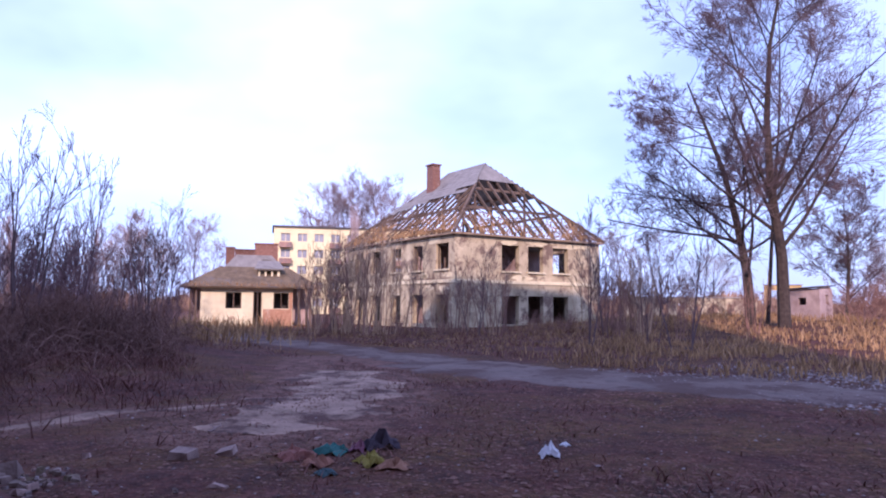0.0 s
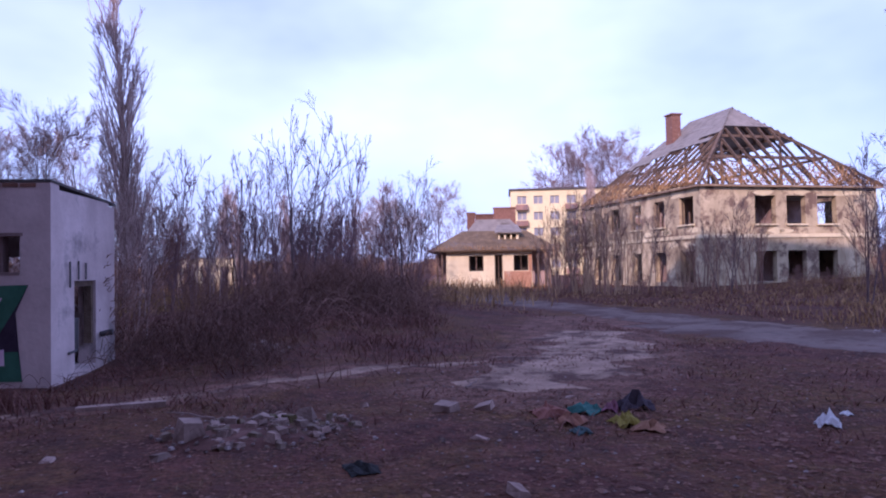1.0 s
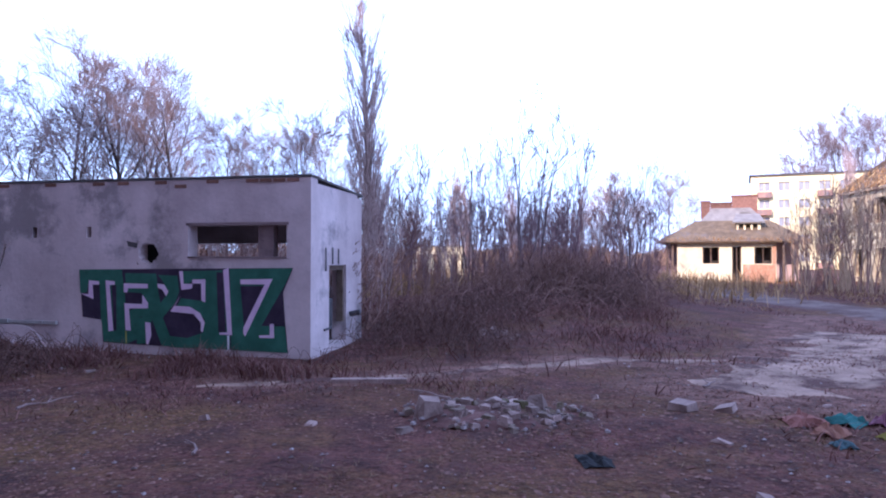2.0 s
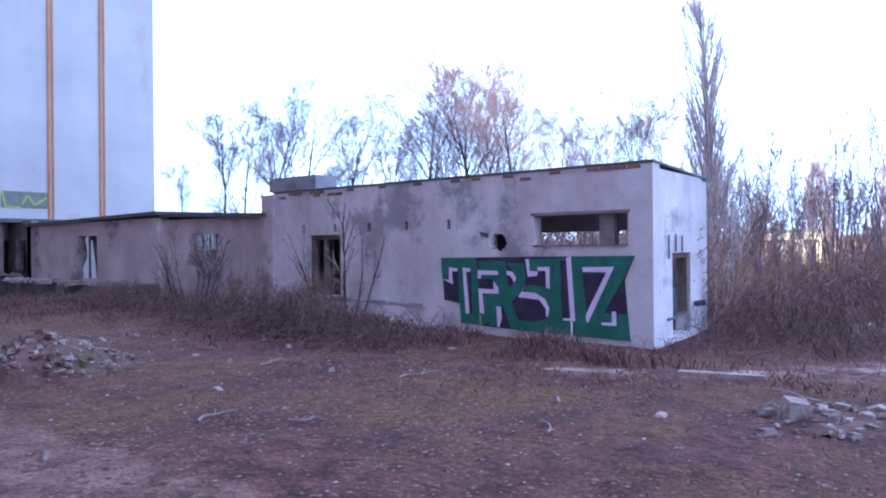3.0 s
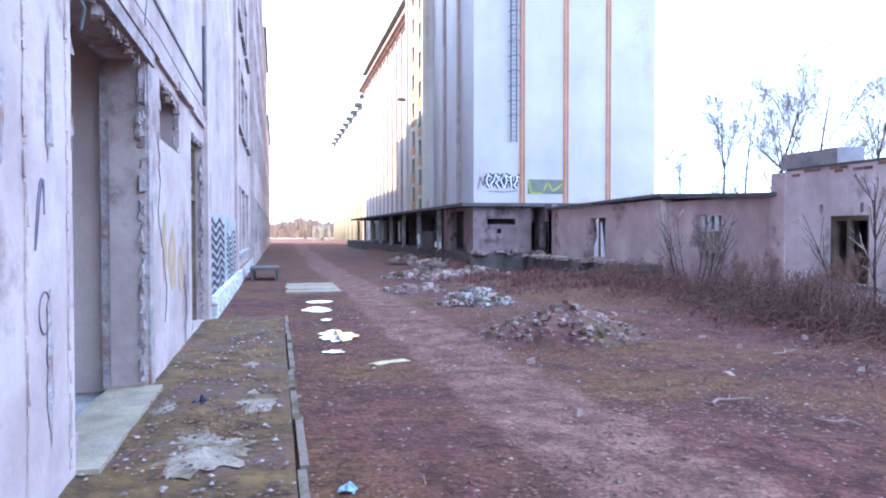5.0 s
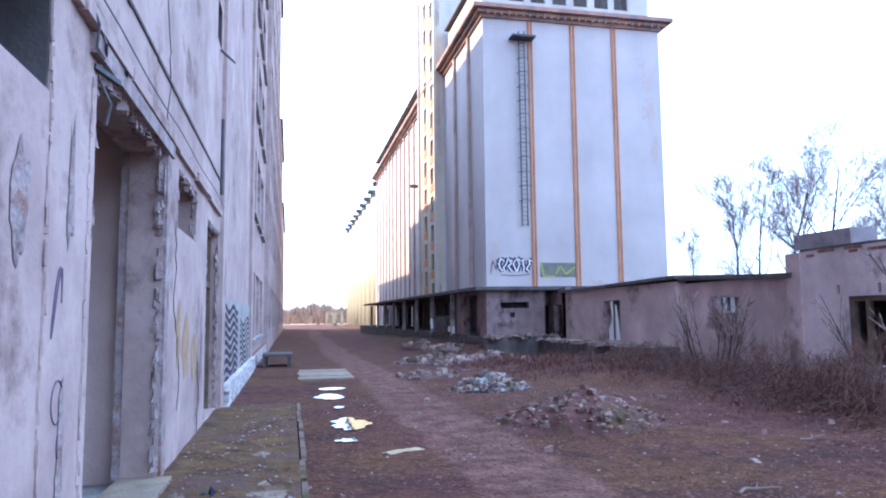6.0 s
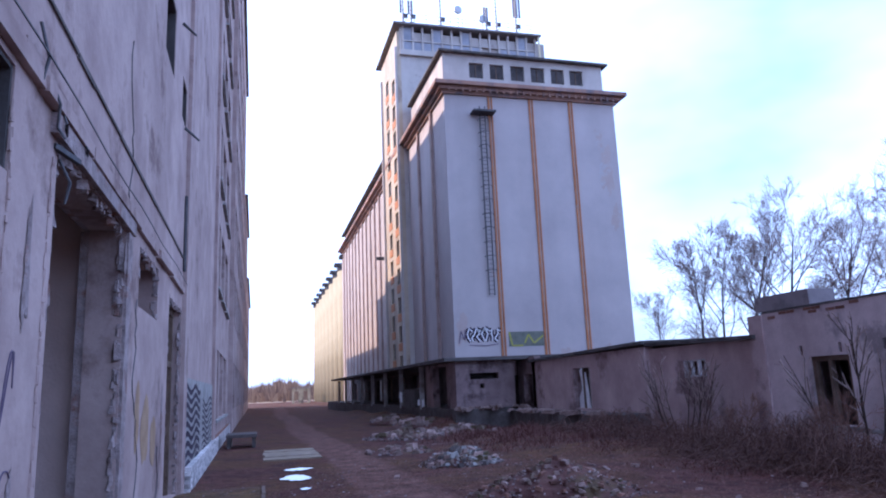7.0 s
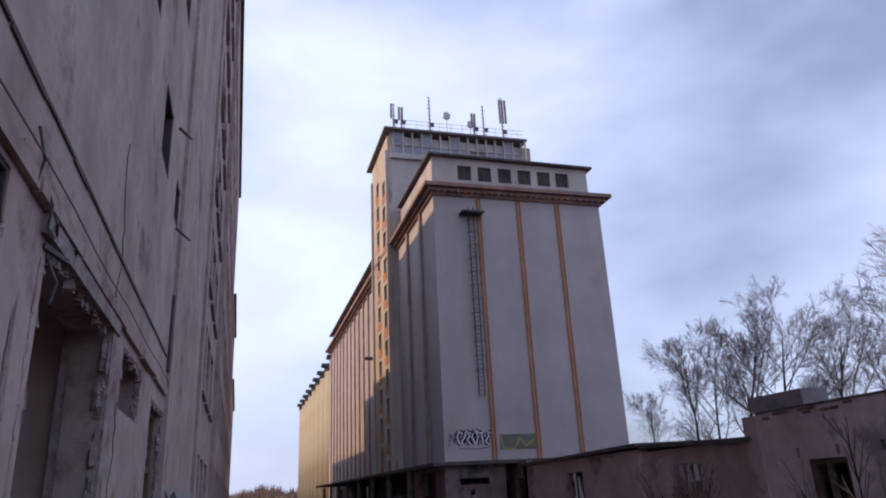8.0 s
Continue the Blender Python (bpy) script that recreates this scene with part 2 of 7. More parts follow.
LEAVES = islands("fallen_leaves", [(0.08, 0.037, 0.030), (0.16, 0.078, 0.060), (0.22, 0.130, 0.105), (0.12, 0.053, 0.038)])
STONES = islands("small_stones", [(0.11, 0.081, 0.075), (0.17, 0.128, 0.12), (0.34, 0.285, 0.28), (0.12, 0.083, 0.078)])
FARWOOD = islands("far_wood", [(0.19, 0.12, 0.09), (0.31, 0.205, 0.14), (0.40, 0.27, 0.17)])
WATER = bpy.data.materials.new("puddle_water")
WATER.use_nodes = True
_b = WATER.node_tree.nodes["Principled BSDF"]
_b.inputs["Base Color"].default_value, _b.inputs["Roughness"].default_value = (0.03, 0.025, 0.02, 1), 0.03
_b.inputs["IOR"].default_value = 1.6


def cloth(name, c):
    return surf(name, tuple(v * 0.75 for v in c), c, 6.0, 0.9, 0.4)


# ---- mesh helpers ----
class Mesh:
    """Collects vertices and faces for one part."""

    def __init__(self):
        self.v, self.f = [], []

    def quad(self, *p):
        i = len(self.v)
        self.v.extend(tuple(q) for q in p)
        self.f.append(tuple(range(i, i + len(p))))

    def box(self, x0, x1, y0, y1, z0, z1):
        i = len(self.v)
        self.v += [(x, y, zz) for zz in (z0, z1) for x, y in ((x0, y0), (x1, y0), (x1, y1), (x0, y1))]
        self.f += [(i, i + 3, i + 2, i + 1), (i + 4, i + 5, i + 6, i + 7)]
        self.f += [(i + a, i + (a + 1) % 4, i + (a + 1) % 4 + 4, i + a + 4) for a in range(4)]

    def tube(self, p0, p1, r0, r1, n=5, cap=False):
        p0, p1 = Vector(p0), Vector(p1)
        d = (p1 - p0).normalized()
        a = d.orthogonal().normalized()
        b = d.cross(a)
        i = len(self.v)
        for p, r in ((p0, r0), (p1, r1)):
            for k in range(n):
                w = 2 * math.pi * k / n
                self.v.append(tuple(p + a * (r * math.cos(w)) + b * (r * math.sin(w))))
        self.f += [(i + k, i + (k + 1) % n, i + n + (k + 1) % n, i + n + k) for k in range(n)]
        if cap:
            self.f += [tuple(i + n + k for k in range(n)), tuple(i + n - 1 - k for k in range(n))]

    def beam(self, p0, p1, w, h):
        """A squared timber from p0 to p1."""
        p0, p1 = Vector(p0), Vector(p1)
        d = (p1 - p0).normalized()
        s = d.cross(Vector((0, 0, 1)))
        s = s.normalized() if s.length > 1e-4 else Vector((1, 0, 0))
        u = s.cross(d)
        i = len(self.v)
        for p in (p0, p1):
            for a, b in ((-1, -1), (1, -1), (1, 1), (-1, 1)):
                self.v.append(tuple(p + s * (a * w / 2) + u * (b * h / 2)))
        self.f += [(i + a, i + (a + 1) % 4, i + 4 + (a + 1) % 4, i + 4 + a) for a in range(4)]
        self.f += [(i + 3, i + 2, i + 1, i), (i + 4, i + 5, i + 6, i + 7)]

    def stack(self, x0, x1, y0, y1, z0, z1, n, cap):
        """A brick stack of n slightly shifted courses under a wider cap, as one closed skin."""
        rings = []
        for k in range(n):
            j = 0.012 * ((k * 7) % 3 - 1)
            rings += [(x0 + j, x1 + j, y0, y1, z0 + (z1 - z0) * (k + e) / n) for e in (0.0, 0.94)]
        rings += [(x0 - cap, x1 + cap, y0 - cap, y1 + cap, z1 + e) for e in (0.0, 0.12)]
        i = len(self.v)
        for a, b, c, d, z in rings:
            self.v += [(a, c, z), (b, c, z), (b, d, z), (a, d, z)]
        for r in range(len(rings) - 1):
            self.f += [(i + 4 * r + k, i + 4 * r + (k + 1) % 4, i + 4 * r + 4 + (k + 1) % 4, i + 4 * r + 4 + k) for k in range(4)]
        e = i + 4 * len(rings) - 4
        self.f += [(e, e + 1, e + 2, e + 3), (i + 3, i + 2, i + 1, i)]

    def slab(self, pts, thick):
        """A polygon given a thickness downwards along its normal."""
        pts = [Vector(p) for p in pts]
        nrm = (pts[1] - pts[0]).cross(pts[2] - pts[0]).normalized()
        i, n = len(self.v), len(pts)
        self.v += [tuple(p) for p in pts] + [tuple(p - nrm * thick) for p in pts]
        self.f += [tuple(range(i, i + n)), tuple(range(i + 2 * n - 1, i + n - 1, -1))]
        self.f += [(i + k, i + n + k, i + n + (k + 1) % n, i + (k + 1) % n) for k in range(n)]

    def chunk(self, c, sx, sy, sz, rnd):
        """A broken lump: a squashed, dented box of eight corners and a peak."""
        a = rnd.uniform(0, 6.28)
        ca, sa = math.cos(a), math.sin(a)
        i = len(self.v)
        tilt = rnd.uniform(-0.35, 0.35)
        for zz in (-1, 1):
            for x, y in ((-1, -1), (1, -1), (1, 1), (-1, 1)):
                k = 1.0 if zz < 0 else rnd.uniform(0.55, 0.95)
                px, py = x * sx * k * rnd.uniform(0.7, 1.1), y * sy * k * rnd.uniform(0.7, 1.1)
                pz = zz * sz * rnd.uniform(0.7, 1.1) + px * tilt
                self.v.append((c[0] + px * ca - py * sa, c[1] + px * sa + py * ca, c[2] + pz))
        self.f += [(i, i + 3, i + 2, i + 1), (i + 4, i + 5, i + 6, i + 7)]
        self.f += [(i + a, i + (a + 1) % 4, i + (a + 1) % 4 + 4, i + a + 4) for a in range(4)]

    def wall(self, o, u, d, length, height, thick, holes=()):
        """A wall from o along u, height up, thickness along d, with holes (u0, u1, z0, z1) cut through."""
        o, u, d = Vector(o), Vector(u), Vector(d)
        us = sorted({0.0, length, *(h[0] for h in holes), *(h[1] for h in holes)})
        zs = sorted({0.0, height, *(h[2] for h in holes), *(h[3] for h in holes)})
        us, zs = [a for a in us if 0 <= a <= length], [a for a in zs if 0 <= a <= height]
        nu, nz = len(us) - 1, len(zs) - 1

        def full(i, j):
            if not (0 <= i < nu and 0 <= j < nz):
                return False
            a, b = (us[i] + us[i + 1]) / 2, (zs[j] + zs[j + 1]) / 2
            return not any(h[0] < a < h[1] and h[2] < b < h[3] for h in holes)

        key = {}

        def vert(i, j, k):
            if (i, j, k) not in key:
                key[i, j, k] = len(self.v)
                self.v.append(tuple(o + u * us[i] + d * (k * thick) + Vector((0, 0, zs[j]))))
            return key[i, j, k]

        for i in range(nu):
            for j in range(nz):
                if not full(i, j):
                    continue
                for k in (0, 1):
                    self.f.append((vert(i, j, k), vert(i + 1, j, k), vert(i + 1, j + 1, k), vert(i, j + 1, k)))
                for (a, b), (p, q) in (((i - 1, j), ((i, j), (i, j + 1))), ((i + 1, j), ((i + 1, j), (i + 1, j + 1))),
                                       ((i, j - 1), ((i, j), (i + 1, j))), ((i, j + 1), ((i, j + 1), (i + 1, j + 1)))):
                    if not full(a, b):
                        self.f.append((vert(*p, 0), vert(*q, 0), vert(*q, 1), vert(*p, 1)))


def thing(name, m, label, category, group="", kind=""):
    """An Empty at the thing's base; its parts are given in the coordinates of m."""
    ob = new(name)
    ob.empty_display_size = 0.2
    ob.matrix_basis = m
    tagged(ob, label, category, group, kind)
    return ob


def part(name, mb, material, parent=None, label=""):
    me = bpy.data.meshes.new(name)
    me.from_pydata(mb.v, [], mb.f)
    me.materials.append(material)
    bm = bmesh.new()
    bm.from_mesh(me)
    if len(bm.faces) < 60000:
        bmesh.ops.recalc_face_normals(bm, faces=bm.faces)
    bm.to_mesh(me)
    bm.free()
    ob = new(name, me)
    if parent:
        ob.parent = parent
    if label:
        ob["label"] = label
    return ob


def boxed(name, b, material, parent, label=""):
    mb = Mesh()
    mb.box(*b)
    return part(name, mb, material, parent, label)


def twin(ob, m, parent):
    """A piece that shares ob's mesh."""
    c = new(ob.name.split(".")[0], ob.data)
    c.parent, c.matrix_basis = parent, m
    return c


def az(a, d, zz=0.0):
    return Vector((d * math.sin(radians(a)), d * math.cos(radians(a)), zz))


def smooth(a, b, v):
    k = min(1.0, max(0.0, (v - a) / (b - a)))
    return k * k * (3 - 2 * k)


def bell(x, y, cx, cy, rx, ry):
    return math.exp(-((x - cx) / rx) ** 2 - ((y - cy) / ry) ** 2)


def ground_z(x, y):
    r = math.hypot(x, y)
    zz = 0.75 * bell(x, y, 25.0, 0.8, 6.0, 4.0) + 0.3 * bell(x, y, 19.0, 3.0, 5.0, 3.5) + 1.15 * bell(x, y, 33, -40, 15, 13) * (1 if r < 300 else 0)
    zz += 0.45 * math.exp(-((x - 7.7) / 0.9) ** 2) * smooth(26, 29, y) * (1 - smooth(50, 70, y))
    zz += 0.26 * bell(x, y, 10.0, 11.5, 1.2, 3.2) + 0.30 * bell(x, y, 8.8, 18.0, 2.2, 5.0) + 0.12 * bell(x, y, 5.0, 12.0, 2.5, 3.0) + 0.14 * bell(x, y, 8.9, 10.0, 0.9, 2.2)
    k = smooth(1.2, 3.5, x) if y < 90 else 0.0
    zz += k * (0.05 * noise.noise((x * 0.45, y * 0.45, 0)) + 0.025 * noise.noise((x * 1.7, y * 1.7, 3)))
    zz += (1 - k) * 0.012 * noise.noise((x * 1.3, y * 1.3, 1))
    return zz


# ---- ground: one sheet to the horizon, with trodden and mossy zones ----
TRODDEN = [([(2.6, 1.5), (2.5, 6), (2.4, 12), (2.5, 20), (2.2, 34), (2.5, 60), (3, 110)], 0.6), ([(9.0, 4.4), (9.9, 2.6), (10.8, 1.2), (11.9, -0.2), (12.2, -2.0), (12.8, -3.6)], 0.55),
           ([(10.0, -2.2), (11.5, -3.5), (13.5, -4.6), (17.5, -5.7), (21, -6.8)], 1.7)]


def trodden(x, y):
    """0 to 1: how far the ground is worn to pale dirt."""
    best = 0.0
    for line, half in TRODDEN:
        for (x0, y0), (x1, y1) in zip(line, line[1:]):
            dx, dy = x1 - x0, y1 - y0
            k = max(0.0, min(1.0, ((x - x0) * dx + (y - y0) * dy) / (dx * dx + dy * dy)))
            d = math.hypot(x - x0 - k * dx, y - y0 - k * dy)
            best = max(best, 1 - smooth(half * 0.35, half * 1.7, d))
    return best


def ground_material():
    m = bpy.data.materials.new("yard_ground")
    m.use_nodes = True
    n, l = m.node_tree.nodes, m.node_tree.links
    b = n["Principled BSDF"]
    b.inputs["Roughness"].default_value, b.inputs["Specular IOR Level"].default_value = 0.97, 0.2
    co, at = n.new("ShaderNodeTexCoord"), n.new("ShaderNodeAttribute")
    at.attribute_name = "zone"

    def tone(scale, c1, c2, lo=0.35, hi=0.65):
        t, r = n.new("ShaderNodeTexNoise"), n.new("ShaderNodeValToRGB")
        t.inputs["Scale"].default_value, t.inputs["Detail"].default_value, t.inputs["Roughness"].default_value = scale, 9.0, 0.7
        r.color_ramp.elements[0].position, r.color_ramp.elements[1].position = lo, hi
        r.color_ramp.elements[0].color, r.color_ramp.elements[1].color = (*c1, 1), (*c2, 1)
        l.new(co.outputs["Object"], t.inputs["Vector"])
        l.new(t.outputs["Fac"], r.inputs["Fac"])
        return r.outputs["Color"]

    def mix(fac, a, c):
        x = n.new("ShaderNodeMix")
        x.data_type = "RGBA"
        l.new(fac, x.inputs["Factor"])
        l.new(a, x.inputs["A"])
        l.new(c, x.inputs["B"])
        return x.outputs["Result"]

    soil = tone(3.0, (0.046, 0.018, 0.016), (0.145, 0.064, 0.055), 0.38, 0.62)
    pale = tone(2.4, (0.084, 0.044, 0.037), (0.235, 0.140, 0.115), 0.38, 0.62)
    moss = tone(5.0, (0.060, 0.032, 0.014), (0.170, 0.095, 0.042), 0.38, 0.62)
    dark = tone(4.0, (0.024, 0.012, 0.012), (0.075, 0.040, 0.037), 0.38, 0.62)
    crumb = tone(9.0, (0.09, 0.055, 0.048), (0.26, 0.184, 0.17), 0.40, 0.62)
    ground = mix(tone(0.33, (0, 0, 0), (0.95, 0.95, 0.95), 0.44, 0.60), soil, moss)
    ground = mix(tone(0.75, (0, 0, 0), (0.8, 0.8, 0.8), 0.52, 0.62), ground, dark)
    ground = mix(tone(4.5, (0, 0, 0), (0.7, 0.7, 0.7), 0.60, 0.70), ground, crumb)
    add, rough = n.new("ShaderNodeMath"), n.new("ShaderNodeMapRange")
    nz = n.new("ShaderNodeTexNoise")
    nz.inputs["Scale"].default_value, nz.inputs["Detail"].default_value = 1.3, 9.0
    l.new(co.outputs["Object"], nz.inputs["Vector"])
    l.new(at.outputs["Fac"], add.inputs[0])
    l.new(nz.outputs["Fac"], add.inputs[1])
    rough.inputs["From Min"].default_value, rough.inputs["From Max"].default_value = 0.86, 1.14
    rough.inputs["To Max"].default_value = 0.9
    l.new(add.outputs[0], rough.inputs["Value"])
    ground = mix(rough.outputs["Result"], ground, pale)
    grit = n.new("ShaderNodeMix")
    grit.data_type, grit.blend_type = "RGBA", "MULTIPLY"
    grit.inputs["Factor"].default_value = 1.0
    l.new(ground, grit.inputs["A"])
    l.new(tone(26.0, (0.47, 0.395, 0.375), (1.26, 1.11, 1.04), 0.36, 0.64), grit.inputs["B"])
    l.new(grit.outputs["Result"], b.inputs["Base Color"])
    nf, bp = n.new("ShaderNodeTexNoise"), n.new("ShaderNodeBump")
    nf.inputs["Scale"].default_value, nf.inputs["Detail"].default_value = 11.0, 8.0
    bp.inputs["Strength"].default_value, bp.inputs["Distance"].default_value = 1.0, 0.05
    l.new(co.outputs["Object"], nf.inputs["Vector"])
    l.new(nf.outputs["Fac"], bp.inputs["Height"])
    l.new(bp.outputs["Normal"], b.inputs["Normal"])
    return m


def ground_sheet():
    mb = Mesh()
    rings = [0.0]
    r = 0.35
    while r < 3000:
        rings.append(r)
        r *= 1.028 if r < 45 else 1.2
    n = 360
    zone = [0.0]
    mb.v.append((0, 0, ground_z(0, 0)))
    for r in rings[1:]:
        for k in range(n):
            a = 2 * math.pi * k / n
            x, y = r * math.cos(a), r * math.sin(a)
            mb.v.append((x, y, ground_z(x, y) if r < 200 else 0.0))
            zone.append(trodden(x, y) if r < 115 and x > -2 else 0.0)
    mb.f += [(0, 1 + k, 1 + (k + 1) % n) for k in range(n)]
    for i in range(len(rings) - 2):
        a, b = 1 + i * n, 1 + (i + 1) * n
        mb.f += [(a + k, b + k, b + (k + 1) % n, a + (k + 1) % n) for k in range(n)]
    ob = part("ground", mb, ground_material())
    layer = ob.data.attributes.new("zone", "FLOAT", "POINT")
    layer.data.foreach_set("value", zone)
    for p in ob.data.polygons:
        p.use_smooth = True
    return tagged(ob, "bare reddish-brown soil with moss and trodden dirt", "ground", kind="structure")


ground_sheet()


def patch(name, line, width, material, label, lift=0.02, ragged=0.25, step=0.35, seed=1):
    """A ragged strip of surface laid along a line of ground points."""
    rnd = random.Random(seed)
    pts = []
    for (x0, y0), (x1, y1) in zip(line, line[1:]):
        m = max(1, int(math.hypot(x1 - x0, y1 - y0) / step))
        pts += [(x0 + (x1 - x0) * k / m, y0 + (y1 - y0) * k / m) for k in range(m)]
    pts.append(line[-1])
    mb, cols = Mesh(), 26
    for i, (x, y) in enumerate(pts):
        j, k = max(0, i - 1), min(len(pts) - 1, i + 1)
        d = Vector((pts[k][0] - pts[j][0], pts[k][1] - pts[j][1]))
        d = d.normalized() if d.length else Vector((1, 0))
        e = min(1.0, 0.35 + min(i, len(pts) - 1 - i) * 0.2)
        wl, wr = ((width / 2 * e) * (1 + ragged * (noise.noise((x * 1.1, y * 1.1, s)) + rnd.uniform(-0.3, 0.3))) for s in (seed, seed + 9))
        for c in range(cols + 1):
            s = -wl + (wl + wr) * c / cols
            px, py = x - d.y * s, y + d.x * s
            edge = min(c, cols - c) / 6.0
            mb.v.append((px, py, ground_z(px, py) - 0.05 + (lift + 0.05) * min(1, edge) + (0.035 * noise.noise((px * 1.4, py * 1.4, 5)) + 0.03 * noise.noise((px * 5, py * 5, 8))) * (1.35 - min(1, edge))))
    w = cols + 1
    mb.f += [(i * w + c, i * w + c + 1, (i + 1) * w + c + 1, (i + 1) * w + c) for i in range(len(pts) - 1) for c in range(cols)]
    ob = part(name, mb, material)
    for p in ob.data.polygons:
        p.use_smooth = True
    return tagged(ob, label, name.replace("_", " "), kind="structure")


patch("road", [(60, -3), (45, -6), (33, -7.3), (24, -8.6), (17, -9.6), (12.5, -10.4), (9.6, -12.6), (7, -17), (5, -26)], 3.6, ROADTOP,
      "broken grey asphalt road with ragged edges and dirt", 0.03, 0.35, 0.2, 2)
patch("road_apron", [(19.5, -9.0), (16.5, -9.4), (14.0, -10.2), (11.8, -11.8), (10.2, -14.2)], 5.0, ROADTOP, "wide broken asphalt apron with dirt", 0.03, 0.3, 0.2, 12)
patch("dirt_patch", [(9.6, -1.9), (11.5, -3.3), (14.0, -4.7), (17.5, -5.6)], 3.2, SAND, "worn pale dirt and broken paving in the dark soil", 0.012, 0.6, 0.2, 21)
patch("dirt_path", [(8.6, 5.0), (9.6, 3.0), (10.8, 1.2), (11.9, -0.3), (12.3, -2.2)], 0.55, SAND, "narrow trodden dirt path past the shed", 0.010, 0.5, 0.2, 22)
patch("sunlit_field", [(-14, 205), (10, 200), (30, 205)], 26, surf("sunlit_sand", (0.42, 0.34, 0.24), (0.52, 0.44, 0.32), 0.2, 0.97, 0.3),
      "pale sandy open ground beyond the buildings", 0.05, 0.2, 2.0, 6)

# mossy platform strip along the mill, with bare slabs and a concrete edging
plat = Mesh()
ys = [-7 + 0.3 * i for i in range(70)]
for y in ys:
    for i in range(8):
        x = -1.2 + 1.38 * i / 7
        plat.v.append((x, y, 0.085 + 0.03 * noise.noise((x * 1.5, y * 1.5, 7)) + 0.014 * noise.noise((x * 7, y * 7, 2))))
plat.f += [(r * 8 + c, r * 8 + c + 1, r * 8 + c + 9, r * 8 + c + 8) for r in range(len(ys) - 1) for c in range(7)]
platform = part("pavement", plat, MOSS)
tagged(platform, "mossy old concrete strip along the mill wall", "pavement", kind="structure")
rnd = random.Random(11)
y = -6.8
while y < 13.6:
    ln = rnd.uniform(0.8, 1.3)
    k = Mesh()
    dx, dz = rnd.uniform(-0.015, 0.015), rnd.uniform(-0.02, 0.02)
    k.box(0.195 + dx, 0.255 + dx, y, y + ln - 0.012, -0.1, 0.072 + dz)
    part("edging_stone", k, EDGE_STONE, platform)
    y += ln
for cx, cy, sx, sy in ((-0.48, 5.6, 0.46, 0.55), (-0.12, 7.0, 0.24, 0.6), (-0.75, 3.9, 0.35, 0.4), (-0.25, 8.9, 0.12, 0.3), (-0.9, 6.9, 0.14, 0.3)):
    k = Mesh()
    n = 60
    k.v.append((cx, cy, 0.112))
    for a in range(n):
        w = 2 * math.pi * a / n
        q = 0.8 + 0.45 * noise.noise((math.cos(w) * 1.8 + cx * 9, math.sin(w) * 1.8, cy)) + rnd.uniform(-0.09, 0.09)
        q += 0.3 * noise.noise((math.cos(w) * 6 + cy, math.sin(w) * 6, cx))
        k.v.append((cx + sx * q * math.cos(w), cy + sy * q * math.sin(w), 0.085))
    k.f += [(0, 1 + a, 1 + (a + 1) % n) for a in range(n)]
    part("bare_slab", k, BARE_SLAB, platform, "cracked pale concrete showing through moss")


def puddle(cx, cy, sx, sy, seed):
    r = random.Random(seed)
    mb = Mesh()
    mb.v.append((cx, cy, ground_z(cx, cy) + 0.026))
    n = 26
    for a in range(n):
        w = 2 * math.pi * a / n
        k = 0.75 + 0.5 * noise.noise((math.cos(w) * 2.2, math.sin(w) * 2.2, seed)) + r.uniform(-0.1, 0.1)
        mb.v.append((cx + sx * k * math.cos(w), cy + sy * k * math.sin(w), ground_z(cx, cy) + 0.026))
    mb.f += [(0, 1 + a, 1 + (a + 1) % n) for a in range(n)]
    tagged(part("puddle", mb, WATER), "shallow puddle of rainwater on the dirt", "puddle", "puddles", "structure")


for i, q in enumerate(((0.98, 11.4, 0.38, 0.75), (0.82, 9.9, 0.2, 0.16), (0.9, 15.3, 0.34, 0.7), (1.0, 16.9, 0.36, 0.4), (0.95, 13.4, 0.12, 0.2))):
    puddle(*q, 20 + i)


def plank_pair():
    t = thing("board_pile", pose(1.05, 21.3, 0), "grey weathered boards lying flat on the dirt", "boards")
    for i in range(4):
        b = Mesh()
        zz = ground_z(1.05, 21.3) + 0.0
        b.box(-0.75 + 0.05 * (i % 2), 0.75, -1.6 + i * 0.85, -0.82 + i * 0.85, zz - 0.01, zz + 0.035 + 0.008 * (i % 2))
        part("board", b, SLAB_PALE, t)


plank_pair()


